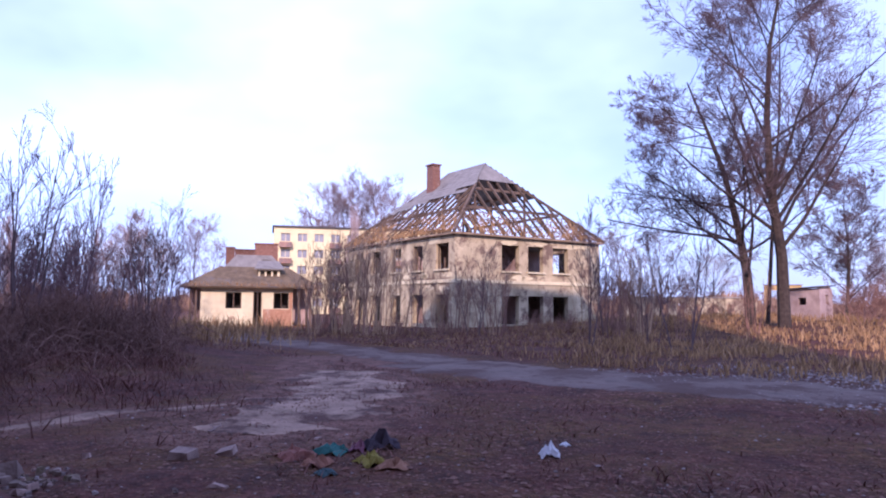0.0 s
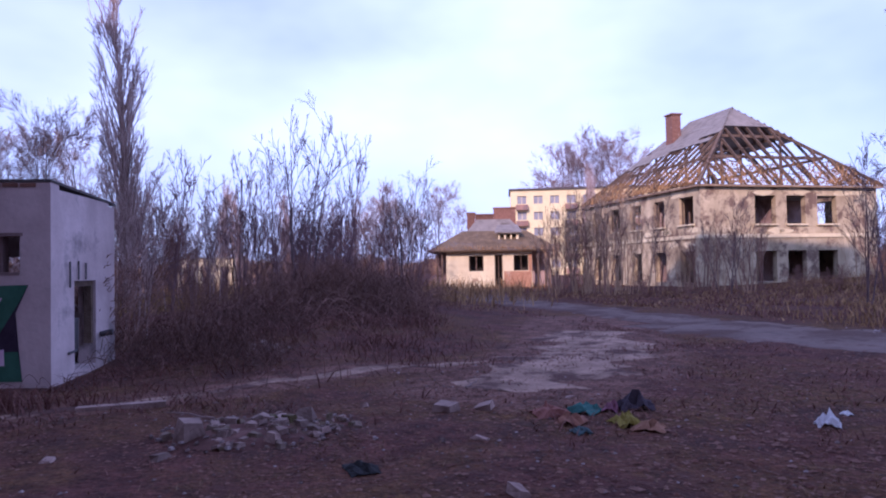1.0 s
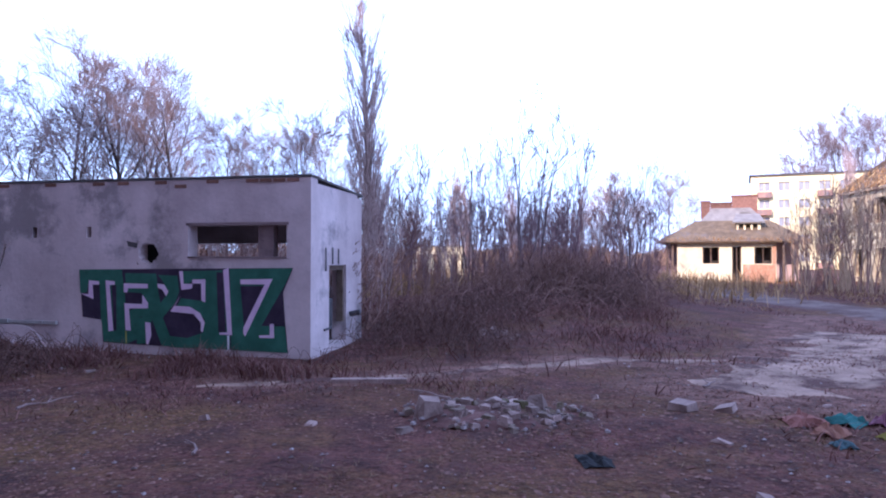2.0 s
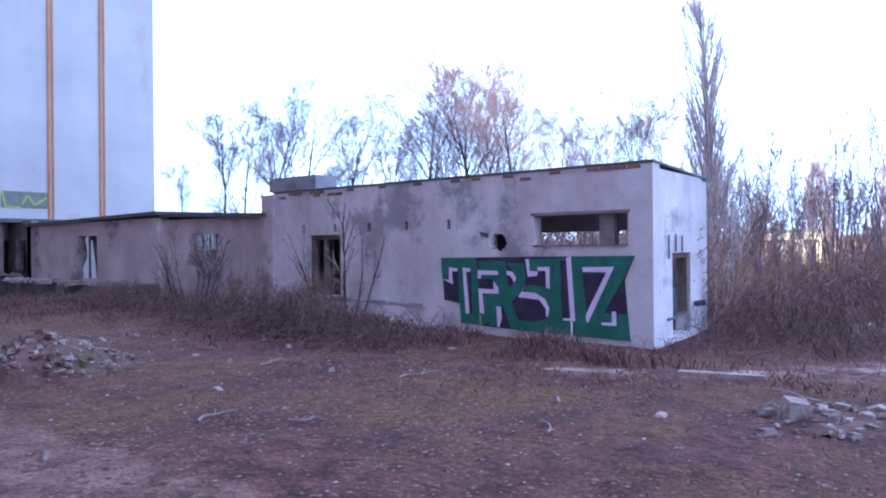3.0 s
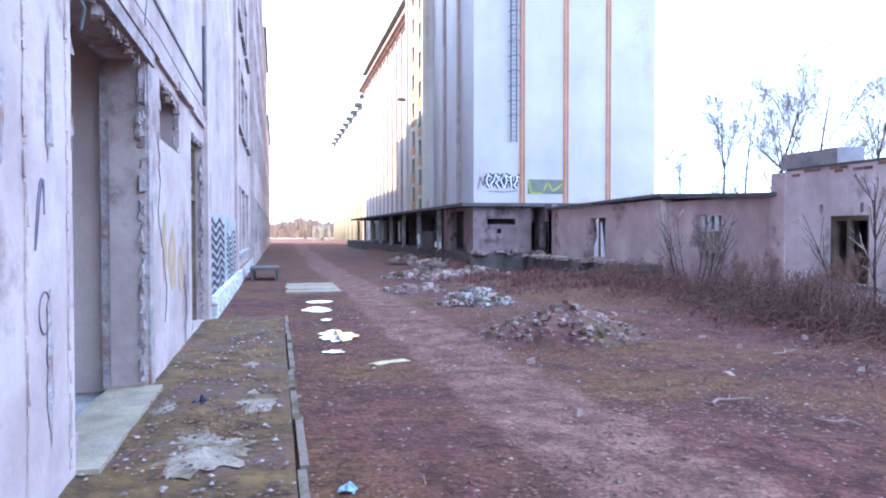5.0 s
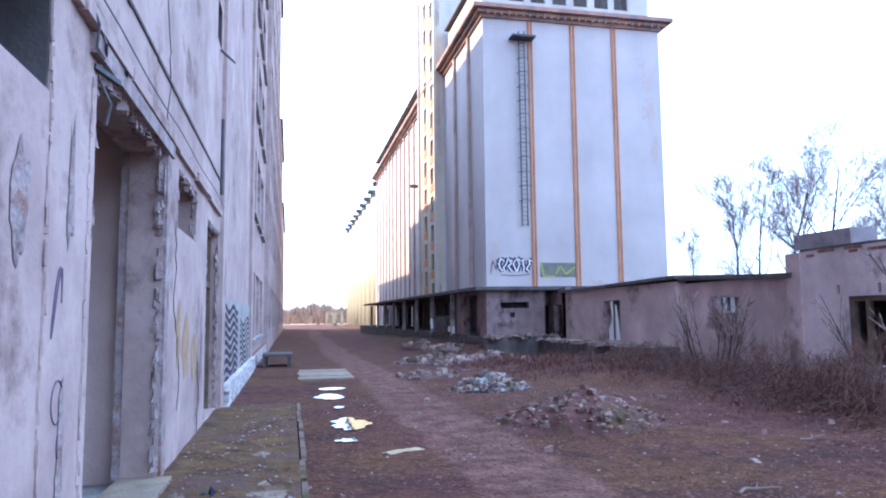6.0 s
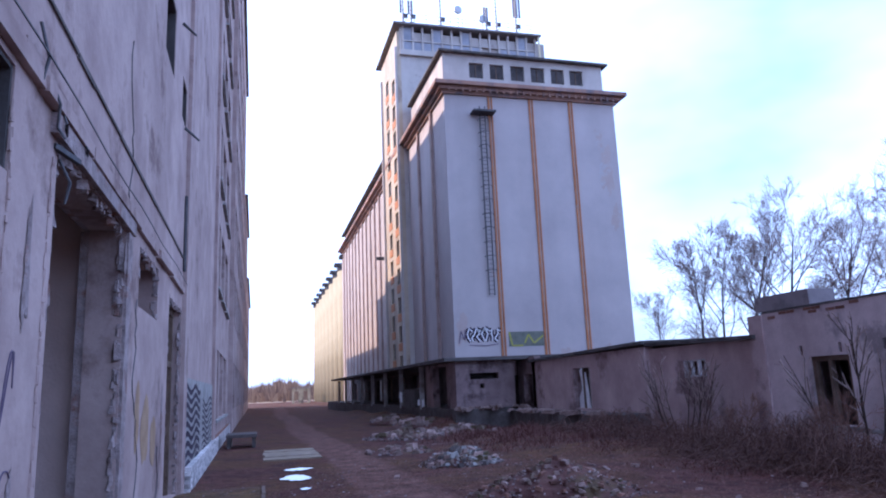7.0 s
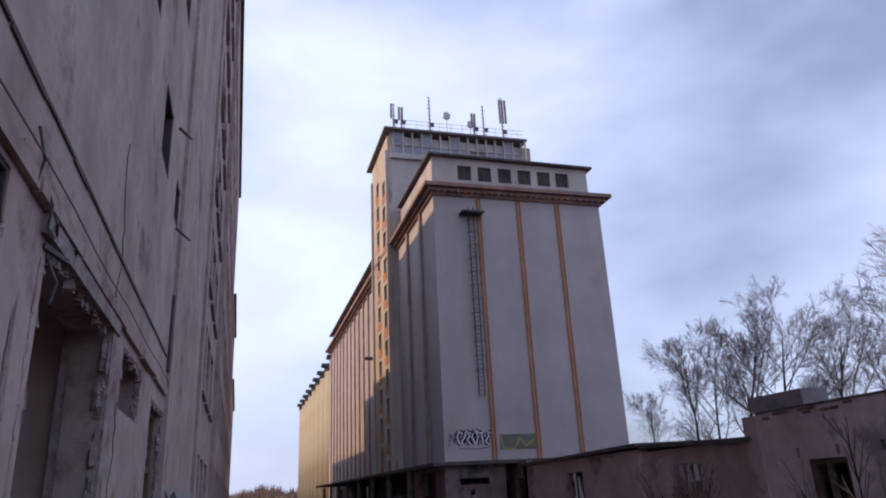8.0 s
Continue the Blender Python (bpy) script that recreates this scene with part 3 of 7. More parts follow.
# ---- the tall mill on the near side ----
def mill():
    t = thing("mill_building", pose(-1.2, 0, 0), "tall derelict mill with peeling grey plaster", "building")
    X, D = Vector((0, 1, 0)), Vector((-1, 0, 0))
    rnd = random.Random(5)
    s = 7.5  # the wall begins at y = -7.5
    holes = [(5.2, 7.8, 0.1, 3.35), (2.2, 4.3, 2.87, 3.47), (8.7, 10.3, 2.7, 3.38), (11.6, 13.5, 0.1, 3.2),
             (10.2, 11.3, 6.6, 7.75), (12.55, 13.3, 6.5, 7.25), (14.35, 15.0, 8.5, 9.7), (7.7, 8.9, 7.9, 9.3), (11.6, 12.4, 10.3, 11.6), (8.6, 9.6, 11.4, 12.8)]
    wins = []
    for f in range(8):
        z0, z1 = (0.97, 3.3) if f == 0 else (1.5 + 3.75 * f, 4.0 + 3.75 * f)
        for y0 in (24.2, 27.6, 31.0):
            wins.append((y0, y0 + 2.7, z0, z1))
    mb = Mesh()
    mb.wall((0, -s, -0.2), X, D, 43.5, 33.2, 0.34, [(a + s, b + s, c + 0.2, d + 0.2) for a, b, c, d in holes + wins])
    wall = part("wall", mb, PLASTER, t, "grey plaster wall, stained and peeling")
    # broken plaster lips round the openings
    for a, b, c, d in holes:
        if b < 5 or c > 5:
            # near-black lining added so that the high window slits look dark
            boxed("window_reveal", (-0.335, -0.012, b - 0.03, b - 0.004, c + 0.004, d - 0.004), DARK_INSIDE, wall, "near-black lining added to darken the window slit")
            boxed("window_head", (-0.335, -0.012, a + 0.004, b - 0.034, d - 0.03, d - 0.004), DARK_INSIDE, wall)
            continue
        mb = Mesh()
        for (p, q) in (((a, c), (a, d)), ((b, c), (b, d)), ((a, d), (b, d))):
            ln = math.hypot(q[0] - p[0], q[1] - p[1])
            m = max(2, int(ln / 0.05))
            for k in range(m):
                f = (k + rnd.uniform(0.2, 0.8)) / m
                yy, zz = p[0] + (q[0] - p[0]) * f, p[1] + (q[1] - p[1]) * f
                mb.chunk((-0.035 + rnd.uniform(-0.02, 0.01), yy + rnd.gauss(0, 0.02), zz + rnd.gauss(0, 0.02)), 0.03 * rnd.uniform(0.6, 1.2), 0.028 * rnd.uniform(0.4, 1.6), 0.045 * rnd.uniform(0.4, 1.8), rnd)
        tagged(part("broken_edge", mb, BARE_MORTAR, wall, "crumbling plaster edge with bare mortar"), kind="stuff")
    # door reveal and lintel
    mb = Mesh()
    mb.box(-0.42, 0.03, 7.81, 8.05, 0.1, 3.34)
    part("door_jamb", mb, BARE_MORTAR, t, "crumbling door jamb")
    boxed("lintel", (-0.40, 0.05, 5.0, 8.1, 3.355, 3.49), BARE_MORTAR, t)
    mb = Mesh()
    mb.beam((0.0, 5.1, 3.3), (0.09, 5.38, 3.28), 0.035, 0.035)
    part("iron_bracket", mb, DARK_METAL, t, "bent rusty iron bracket over the door")
    # bent rods and wire ends hanging over the door
    for pts in (((0.0, 4.86, 3.72), (0.08, 4.88, 3.5), (0.06, 4.93, 3.36), (0.1, 4.97, 3.3)), ((0.0, 5.05, 3.66), (0.07, 5.1, 3.45), (0.05, 5.2, 3.4)),
                ((0.0, 5.24, 3.25), (0.07, 5.27, 3.1), (0.05, 5.25, 2.95)), ((0.02, 4.6, 3.9), (0.06, 4.66, 3.7), (0.04, 4.64, 3.55)), ((0.0, 5.6, 3.62), (0.07, 5.7, 3.48), (0.04, 5.82, 3.46))):
        mb = Mesh()
        for p, q in zip(pts, pts[1:]):
            mb.tube(p, q, 0.011, 0.009, 5)
        part("bent_rod", mb, DARK_METAL, t, "bent rusty iron rod")
    # crumbled plaster ridges left of the door
    for yy, z0, z1 in ((4.30, 0.3, 3.3), (5.08, 0.2, 3.2), (3.6, 0.2, 2.4)):
        mb = Mesh()
        zz = z0
        while zz < z1:
            mb.chunk((0.004, yy + 0.09 * noise.noise((zz * 1.3, yy, 3)) + rnd.gauss(0, 0.006), zz), 0.008, 0.012 * rnd.uniform(0.4, 1.7), 0.045 * rnd.uniform(0.5, 1.6), rnd)
            zz += rnd.uniform(0.03, 0.10)
        tagged(part("plaster_ridge", mb, PLASTER, wall, "flaking plaster ridge"), kind="stuff")
    # string courses, broken along their length
    for z0, z1, out, y1 in ((3.5, 3.6, 0.065, 13.4), (3.62, 3.67, 0.03, 13.4)):
        y = -7.5
        while y < y1:
            ln = min(rnd.uniform(0.4, 1.6), y1 - y)
            dz = rnd.uniform(-0.02, 0.02)
            boxed("string_course", (0.002, out * rnd.uniform(0.65, 1.1), y, y + ln - rnd.choice((0.0, 0.0, 0.05)), z0 + dz, z1 + dz), PLASTER, wall)
            y += ln
    y = -7.5
    while y < 13.5:
        ln = rnd.uniform(0.5, 1.4)
        boxed("groove_strip", (0.002, 0.018, y, min(y + ln - 0.02, 13.5), 4.13 + rnd.uniform(-0.01, 0.01), 4.165), DARK_CONCRETE, wall)
        y += ln
    mb = Mesh()
    for k in range(14):
        mb.tube((0.07, 1 + k * 0.9, 3.70 + 0.02 * math.sin(k * 1.7)), (0.07, 1 + (k + 1) * 0.9, 3.70 + 0.02 * math.sin((k + 1) * 1.7)), 0.006, 0.006, 4)
    part("cable", mb, DARK_METAL, t, "loose dark cable along the wall")
    mb = Mesh()
    mb.tube((0.03, 13.45, 3.9), (0.03, 13.45, 5.3), 0.03, 0.03, 5)
    part("pipe", mb, DARK_METAL, t)
    mb = Mesh()
    mb.tube((0.02, 12.9, 6.4), (0.25, 13.1, 6.25), 0.03, 0.02, 5)
    part("bracket", mb, DARK_METAL, t)
    mb = Mesh()
    mb.tube((0.02, 12.1, 8.0), (0.22, 12.3, 7.9), 0.03, 0.02, 5)
    part("bracket", mb, DARK_METAL, t)
    # flat pilaster and mural bay
    boxed("pilaster", (0.003, 0.07, 13.55, 14.15, -0.1, 33.0), PLASTER, wall)
    boxed("pilaster", (0.003, 0.09, 22.9, 23.9, -0.1, 33.0), PLASTER, wall)
    panel = boxed("mural_panel", (0.004, 0.045, 14.3, 22.6, 0.25, 2.05), CONCRETE, wall, "wall panel painted with black wavy stripes")
    for band in range(9):
        mb = Mesh()
        m = 26
        for k in range(m):
            for e in (0, 1):
                f = (k + e) / m
                y = 14.4 + 3.4 * f
                zz = 0.36 + band * 0.18 + 0.07 * math.sin(f * 10 + band * 0.25)
                mb.v += [(0.049, y, zz), (0.049, y, zz + 0.105)]
            i = len(mb.v) - 4
            mb.f.append((i, i + 2, i + 3, i + 1))
        part("painted_stripe", mb, BLACK_PAINT, panel, "black wavy painted stripe")
    for band in range(9):
        mb = Mesh()
        for k in range(14):
            for e in (0, 1):
                f = (k + e) / 14
                mb.v += [(0.049, 18.6 + 3.8 * f, 0.35 + band * 0.15 + 0.1 * math.sin(f * 7 + band * 0.3)), (0.049, 18.6 + 3.8 * f, 0.42 + band * 0.15 + 0.1 * math.sin(f * 7 + band * 0.3))]
            i = len(mb.v) - 4
            mb.f.append((i, i + 2, i + 3, i + 1))
        part("painted_stripe", mb, BLACK_PAINT, panel, "black wavy painted stripe")
    # faded tag beside the small window, scribbles left of the door
    for k, (y0, y1, z0, z1, m) in enumerate(((9.2, 10.0, 0.9, 1.7, OCHRE_PAINT), (10.0, 10.6, 0.85, 1.5, OCHRE_PAINT), (8.75, 9.15, 1.1, 1.9, OCHRE_PAINT))):
        mb = Mesh()
        c = ((y0 + y1) / 2, (z0 + z1) / 2)
        mb.v.append((0.004, *c))
        for a in range(16):
            w = a * math.pi / 8
            q = 0.8 + 0.35 * noise.noise((math.cos(w) * 1.5, math.sin(w) * 1.5, k * 3.0))
            mb.v.append((0.004, c[0] + (y1 - y0) / 2 * q * math.cos(w) * 1.1, c[1] + (z1 - z0) / 2 * q * math.sin(w) * 1.1))
        mb.f += [(0, 1 + a, 1 + (a + 1) % 16) for a in range(16)]
        part("faded_tag", mb, m, wall, "faded ochre spray-paint tag")
    for (cy, cz, ry, rz, sd) in ((4.55, 1.75, 0.08, 0.20, 1), (4.62, 1.2, 0.10, 0.12, 2), (4.68, 0.95, 0.04, 0.07, 3)):
        mb = Mesh()
        for a in range(18):
            w0, w1 = a * 0.36, (a + 1) * 0.36
            mb.tube((0.004, cy + ry * math.cos(w0), cz + rz * math.sin(w0 * (1.4 if sd == 1 else 1))), (0.004, cy + ry * math.cos(w1), cz + rz * math.sin(w1 * (1.4 if sd == 1 else 1))), 0.0045, 0.0045, 4)
        part("painted_scribble", mb, VIOLET_PAINT, wall, "dark sprayed scribble")
    # bare patches where plaster has come off
    for (cy, cz, ry, rz) in ((3.95, 2.2, 0.16, 0.36), (3.75, 0.75, 0.3, 0.16), (4.72, 2.45, 0.09, 0.5), (7.9, 1.6, 0.1, 0.9), (7.85, 3.0, 0.12, 0.3), (3.5, 1.5, 0.12, 0.7), (4.7, 0.9, 0.08, 0.5), (11.1, 1.4, 0.08, 0.7)):
        mb = Mesh()
        mb.v.append((0.018, cy, cz))
        for a in range(22):
            w = a * 2 * math.pi / 22
            q = 0.75 + 0.55 * noise.noise((math.cos(w) * 2.5 + cy * 7, math.sin(w) * 2.5, cz))
            mb.v.append((0.006, cy + ry * q * math.cos(w), cz + rz * q * math.sin(w)))
        mb.f += [(0, 1 + a, 1 + (a + 1) % 22) for a in range(22)]
        part("bare_patch", mb, BARE_MORTAR, wall, "patch of missing plaster")
    # cracks
    for sd in range(4):
        r = random.Random(40 + sd)
        mb = Mesh()
        p = Vector((0.004, r.uniform(3.2, 15), r.uniform(4.3, 9) if sd % 2 else r.uniform(1, 3)))
        for k in range(16):
            q = p + Vector((0, r.uniform(-0.1, 0.13), -r.uniform(0.08, 0.2)))
            mb.tube(p, q, 0.007, 0.006, 3)
            p = q
        part("crack", mb, DARK_METAL, wall)
    # window frames with mullions
    for a, b, c, d in wins:
        fr = Mesh()
        x0, x1 = -0.22, -0.15
        for q in ((a, a + 0.07, c, d), (b - 0.07, b, c, d), (a, b, c, c + 0.07), (a, b, d - 0.07, d)):
            fr.box(x0, x1, q[0], q[1], q[2], q[3])
        for k in range(1, 4):
            y = a + (b - a) * k / 4
            fr.box(x0 + 0.01, x1 - 0.01, y - 0.025, y + 0.025, c + 0.07, d - 0.07)
        for k in range(1, 3):
            zz = c + (d - c) * k / 3
            fr.box(x0 + 0.015, x1 - 0.015, a + 0.07, b - 0.07, zz - 0.025, zz + 0.025)
        part("window_frame", fr, PALE_METAL, t, "pale metal window grid without glass")
        boxed("window_sill", (-0.1, 0.12, a - 0.1, b + 0.1, c - 0.09, c - 0.002), CONCRETE, t)
    # rooms behind: floor slabs, cross walls and back wall
    mb = Mesh()
    # unseen back wall; its row of openings is added to let light in
    mb.wall((-9, -s, -0.2), X, D, 43.5, 33.2, 0.3, [(k * 3.4 + 1.0, k * 3.4 + 3.5, 0.9, 3.5) for k in range(12)])
    mb.wall((-0.34, -s, -0.2), D, -X, 8.66, 33.2, 0.3)
    mb.wall((-0.34, 36, -0.2), D, X, 8.66, 33.2, 0.3)
    part("back_wall", mb, INNER_WALL, t)
    # near-black cross wall and partition put the first room's shade into colour
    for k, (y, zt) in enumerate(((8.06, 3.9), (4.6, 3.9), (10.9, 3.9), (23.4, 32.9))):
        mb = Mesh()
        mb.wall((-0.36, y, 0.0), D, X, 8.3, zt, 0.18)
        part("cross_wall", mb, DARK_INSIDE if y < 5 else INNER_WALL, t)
    mb = Mesh()
    mb.wall((-6.6, 4.8, 0.0), X, D, 3.2, 3.9, 0.15, [(0.5, 2.6, 0.9, 3.3)])
    part("inner_partition", mb, INNER_WALL, t, "grey inner partition behind the doorway")
    boxed("inner_partition", (-3.4, -3.3, -7.0, 4.58, 0.1, 3.54), DARK_INSIDE, t, "near-black partition with room shade put into its colour")
    for k in range(9):
        mb = Mesh()
        z0 = 0.02 if k == 0 else 3.75 * k + 0.15
        mb.box(-8.9, -0.345, -7.1, 35.9, z0 - 0.2, z0)
        part("floor_slab", mb, CONCRETE, t)
    boxed("roof", (-9.5, 0.25, -7.8, 36.3, 33.0, 33.35), TAR, t)
    boxed("threshold", (-0.36, 0.14, 5.2, 7.8, -0.02, 0.12), SLAB_PALE, t, "worn concrete threshold")
    # ladder-like broken frame in the second doorway
    fr = Mesh()
    for q in ((11.65, 11.77, 0.1, 3.2), (13.35, 13.47, 0.1, 3.2), (11.77, 13.35, 3.08, 3.2), (11.77, 13.35, 2.2, 2.3), (12.5, 12.6, 2.3, 3.08)):
        fr.box(-0.25, -0.13, *q)
    part("door_frame", fr, TIMBER, t)
    # plinth of pale bricks along the far bay
    one = Mesh()
    one.box(0.003, 0.16, 0, 0.235, 0, 0.065)
    proto = None
    for row in range(6):
        y = 14.2 + (row % 2) * 0.12
        while y < 23.5:
            if proto is None:
                proto = part("brick", one, BRICK_PALE, wall)
                proto.matrix_basis = pose(0, y, 0.0)
            elif rnd.random() < 0.97:
                twin(proto, pose(rnd.uniform(-0.008, 0.008), y, row * 0.075), wall)
            y += 0.247
    y = 24.0
    while y < 36:
        boxed("plinth_pier", (0.003, 0.14, y, y + 0.28, 0.0, 0.42), BRICK_PALE, wall)
        y += 0.62
    mb = Mesh()
    mb.box(0.003, 0.09, 24.0, 36, -0.1, 0.45)
    part("plinth", mb, BRICK, wall)


mill()


def mill_wing(y0, y1, x, h, seed):
    t = thing("mill_wing", pose(x, y0, 0), "tall derelict wing of the mill with rows of empty windows", "building", "mill wings")
    n = max(1, int((y1 - y0) / 3.6))
    holes = []
    for f in range(int((h - 1.2) / 3.75)):
        z0, z1 = (1.1, 3.4) if f == 0 else (1.5 + 3.75 * f, 4.0 + 3.75 * f)
        for k in range(n):
            a = 0.7 + k * 3.6
            if a + 2.6 < y1 - y0:
                holes.append((a, a + 2.5, z0, z1))
    mb = Mesh()
    mb.wall((0, 0, -0.2), (0, 1, 0), (-1, 0, 0), y1 - y0, h + 0.2, 0.35, [(a, b, c + 0.2, d + 0.2) for a, b, c, d in holes])
    part("wall", mb, PLASTER, t)
    mb = Mesh()
    mb.wall((-0.35, 0, -0.2), (-1, 0, 0), (0, 1, 0), 8.5, h + 0.2, 0.3)
    mb.wall((-0.35, y1 - y0 - 0.3, -0.2), (-1, 0, 0), (0, 1, 0), 8.5, h + 0.2, 0.3)
    mb.wall((-8.85, 0, -0.2), (0, 1, 0), (-1, 0, 0), y1 - y0, h + 0.2, 0.3)
    part("back_wall", mb, PLASTER, t)
    boxed("roof", (-9.2, 0.2, -0.05, y1 - y0 + 0.2, h, h + 0.3), TAR, t)
    mb = Mesh()
    for f in range(int(h / 3.75)):
        mb.box(-8.8, -0.36, 0.32, y1 - y0 - 0.32, 3.75 * f - 0.05, 3.75 * f + 0.15)
    part("floor_slab", mb, CONCRETE, t)
    for a, b, c, d in holes:
        fr = Mesh()
        for k in range(1, 4):
            fr.box(-0.2, -0.14, a + (b - a) * k / 4 - 0.03, a + (b - a) * k / 4 + 0.03, c, d)
        fr.box(-0.2, -0.14, a, b, (c + d) / 2 - 0.03, (c + d) / 2 + 0.03)
        part("window_frame", fr, PALE_METAL, t)


mill_wing(36.4, 66, -1.0, 30.0, 1)
mill_wing(66.3, 84, -0.95, 20.0, 2)
mill_wing(84.4, 112, -0.95, 15.0, 3)

# iron bench-like step at the far end of the strip
t = thing("loading_step", pose(-0.35, 26.0, 0), "dark low loading step against the mill", "step")
boxed("top", (-0.5, 0.5, -0.8, 0.8, 0.34, 0.44), DARK_CONCRETE, t)
for sx in (-0.4, 0.4):
    boxed("support", (sx - 0.06, sx + 0.06, -0.7, 0.7, -0.05, 0.34), TAR, t)


# ---- the low painted shed ----
def shed():
    t = thing("painted_shed", pose(11.1, 4.4, 0), "flat-roofed pale plaster shed with green spray painting", "building")
    H, LN, DP = 3.0, 9.35, 2.7
    Y, X = Vector((0, 1, 0)), Vector((1, 0, 0))
    holes = [(0.42, 2.2, 1.70, 2.22), (2.74, 3.16, 1.56, 1.96), (7.1, 8.12, 0.62, 1.98)]
    slits = [(4.05, 4.15), (5.14, 5.24), (6.19, 6.29), (7.24, 7.33), (8.28, 8.37)]
    holes += [(a, b, 2.03, 2.22) for a, b in slits]
    mb = Mesh()
    mb.wall((0, 0, -0.3), Y, X, LN, H + 0.3, 0.3, [(a, b, c + 0.3, d + 0.3) for a, b, c, d in holes])
    front = part("wall", mb, PLASTER_PALE, t, "pale grey-violet plaster front wall, stained")
    mb = Mesh()
    mb.wall((0.3, 0, -0.3), X, Y, DP - 0.6, H + 0.22, 0.28, [(0.55, 1.45, 0.45, 1.85)])
    part("wall", mb, PLASTER_PALE, t)
    mb = Mesh()
    mb.wall((DP - 0.3, 0, -0.3), Y, X, LN, H + 0.15, 0.28, [(0.3, 4.4, 1.4, 2.28), (5, 8.5, 1.5, 2.4)])
    part("wall", mb, PLASTER_PALE, t)
    mb = Mesh()
    mb.wall((0.3, LN - 0.28, -0.3), X, Y, DP - 0.6, H + 0.2, 0.28)
    part("wall", mb, PLASTER_PALE, t)
    mb = Mesh()
    mb.slab([(-0.015, -0.015, H + 0.045), (DP + 0.03, -0.015, H - 0.06), (DP + 0.03, LN, H - 0.04), (-0.015, LN, H + 0.045)], 0.04)
    part("roof", mb, TAR, t, "thin tarred flat roof")
    rnd = random.Random(3)
    brick = None
    y = 0.2
    one = Mesh()
    one.box(-0.012, 0.05, 0, 0.22, 0, 0.06)
    while y < 9.0:
        for row in (0, 1):
            if rnd.random() < 0.4 - 0.2 * row:
                if brick is None:
                    brick = part("brick", one, BRICK, front, "exposed red brick below the roof edge")
                    brick.matrix_basis = pose(0, y, 2.93)
                else:
                    twin(brick, pose(rnd.uniform(-0.004, 0.004), y + row * 0.11, 2.93 - row * 0.07), front)
        y += 0.24
    # post in the long window, frame and sill
    # dark plaster puts the opening's shade into post, sill and lintel
    boxed("window_post", (0.10, 0.28, 0.70, 0.97, 1.70, 2.22), PLASTER_DARK, t)
    boxed("window_sill", (-0.018, 0.2, 0.42, 2.2, 1.67, 1.699), PLASTER_DARK, t)
    boxed("lintel", (-0.006, 0.28, 0.38, 2.24, 2.222, 2.27), PLASTER_DARK, t)
    boxed("door_sill", (-0.07, 0.28, 6.9, 8.9, 0.53, 0.618), CONCRETE, t)
    fr = Mesh()
    for q in ((7.1, 7.2, 0.62, 1.98), (8.02, 8.12, 0.62, 1.98), (7.2, 8.02, 1.88, 1.98), (7.62, 7.7, 0.62, 1.88)):
        fr.box(0.06, 0.16, *q)
    part("door_frame", fr, TIMBER, t)
    # ragged hole knocked through the wall: broken masonry fills the corners of the square
    rag_ = random.Random(17)
    mb, n = Mesh(), 28
    cy, cz = 2.95, 1.76
    for xx in (0.002, 0.16):
        for a in range(n):
            w = 2 * math.pi * a / n
            c, sn = math.cos(w), math.sin(w)
            sq = 1 / max(abs(c), abs(sn))
            mb.v.append((xx, cy + 0.208 * c * sq, cz + 0.198 * sn * sq))
            q = rag_.uniform(0.78, 1.0)
            mb.v.append((xx, cy + 0.205 * c * q, cz + 0.195 * sn * q))
    for a in range(n):
        i, j = 2 * a, 2 * ((a + 1) % n)
        mb.f += [(i, j, j + 1, i + 1), (2 * n + i, 2 * n + i + 1, 2 * n + j + 1, 2 * n + j), (i + 1, j + 1, 2 * n + j + 1, 2 * n + i + 1)]
    part("broken_edge", mb, PLASTER_PALE, front, "ragged edge of a hole knocked through the wall")
    # flat patch on the wall; the notch's shade is put into its colour
    chip = Mesh()
    chip.slab([(-0.004, 3.15, 1.93), (-0.004, 3.36, 1.97), (-0.004, 3.33, 1.88), (-0.004, 3.16, 1.84)], 0.004)
    part("bare_patch", chip, DARK_INSIDE, front, "flat dark patch for the notch beside the hole, shade in its colour")
    # near-black inner wall, the shade inside the shed put into its colour
    mb = Mesh()
    mb.box(1.6, 1.7, 3.5, LN - 0.35, -0.1, 2.9)
    part("inner_wall", mb, DARK_INSIDE, t)
    boxed("floor_slab", (0.28, DP - 0.31, 0.3, LN - 0.3, -0.1, 0.1), CONCRETE, t)
    boxed("roof_box", (0.04, 0.7, 7.95, LN + 0.25, H + 0.055, H + 0.38), surf("dark_render", (0.22, 0.19, 0.20), (0.31, 0.27, 0.28), 1.5, 0.92, 0.3, (0.15, 0.13, 0.14), 0.9, 0.55), t, "low rendered box on the roof")
    boxed("pilaster", (-0.05, 0.4, LN + 0.004, LN + 0.45, -0.2, H - 0.02), PLASTER_PINK, t)
    # plinth with a rounded end, and the ledge that runs on from the door sill
    mb = Mesh()
    pts = [(-0.06, 9.3, -0.3), (-0.06, 9.3, 0.5), (-0.06, 5.5, 0.5)]
    pts += [(-0.06, 5.5 - 0.55 * math.sin(a * math.pi / 12), 0.0 + 0.5 * math.cos(a * math.pi / 12)) for a in range(1, 7)] + [(-0.06, 4.95, -0.3)]
    mb.slab(pts, -0.055)
    part("plinth", mb, PLASTER_PALE, t)
    y = 4.7
    rl_ = random.Random(18)
    while y < 6.85:
        ln = min(rl_.uniform(0.2, 0.6), 6.89 - y)
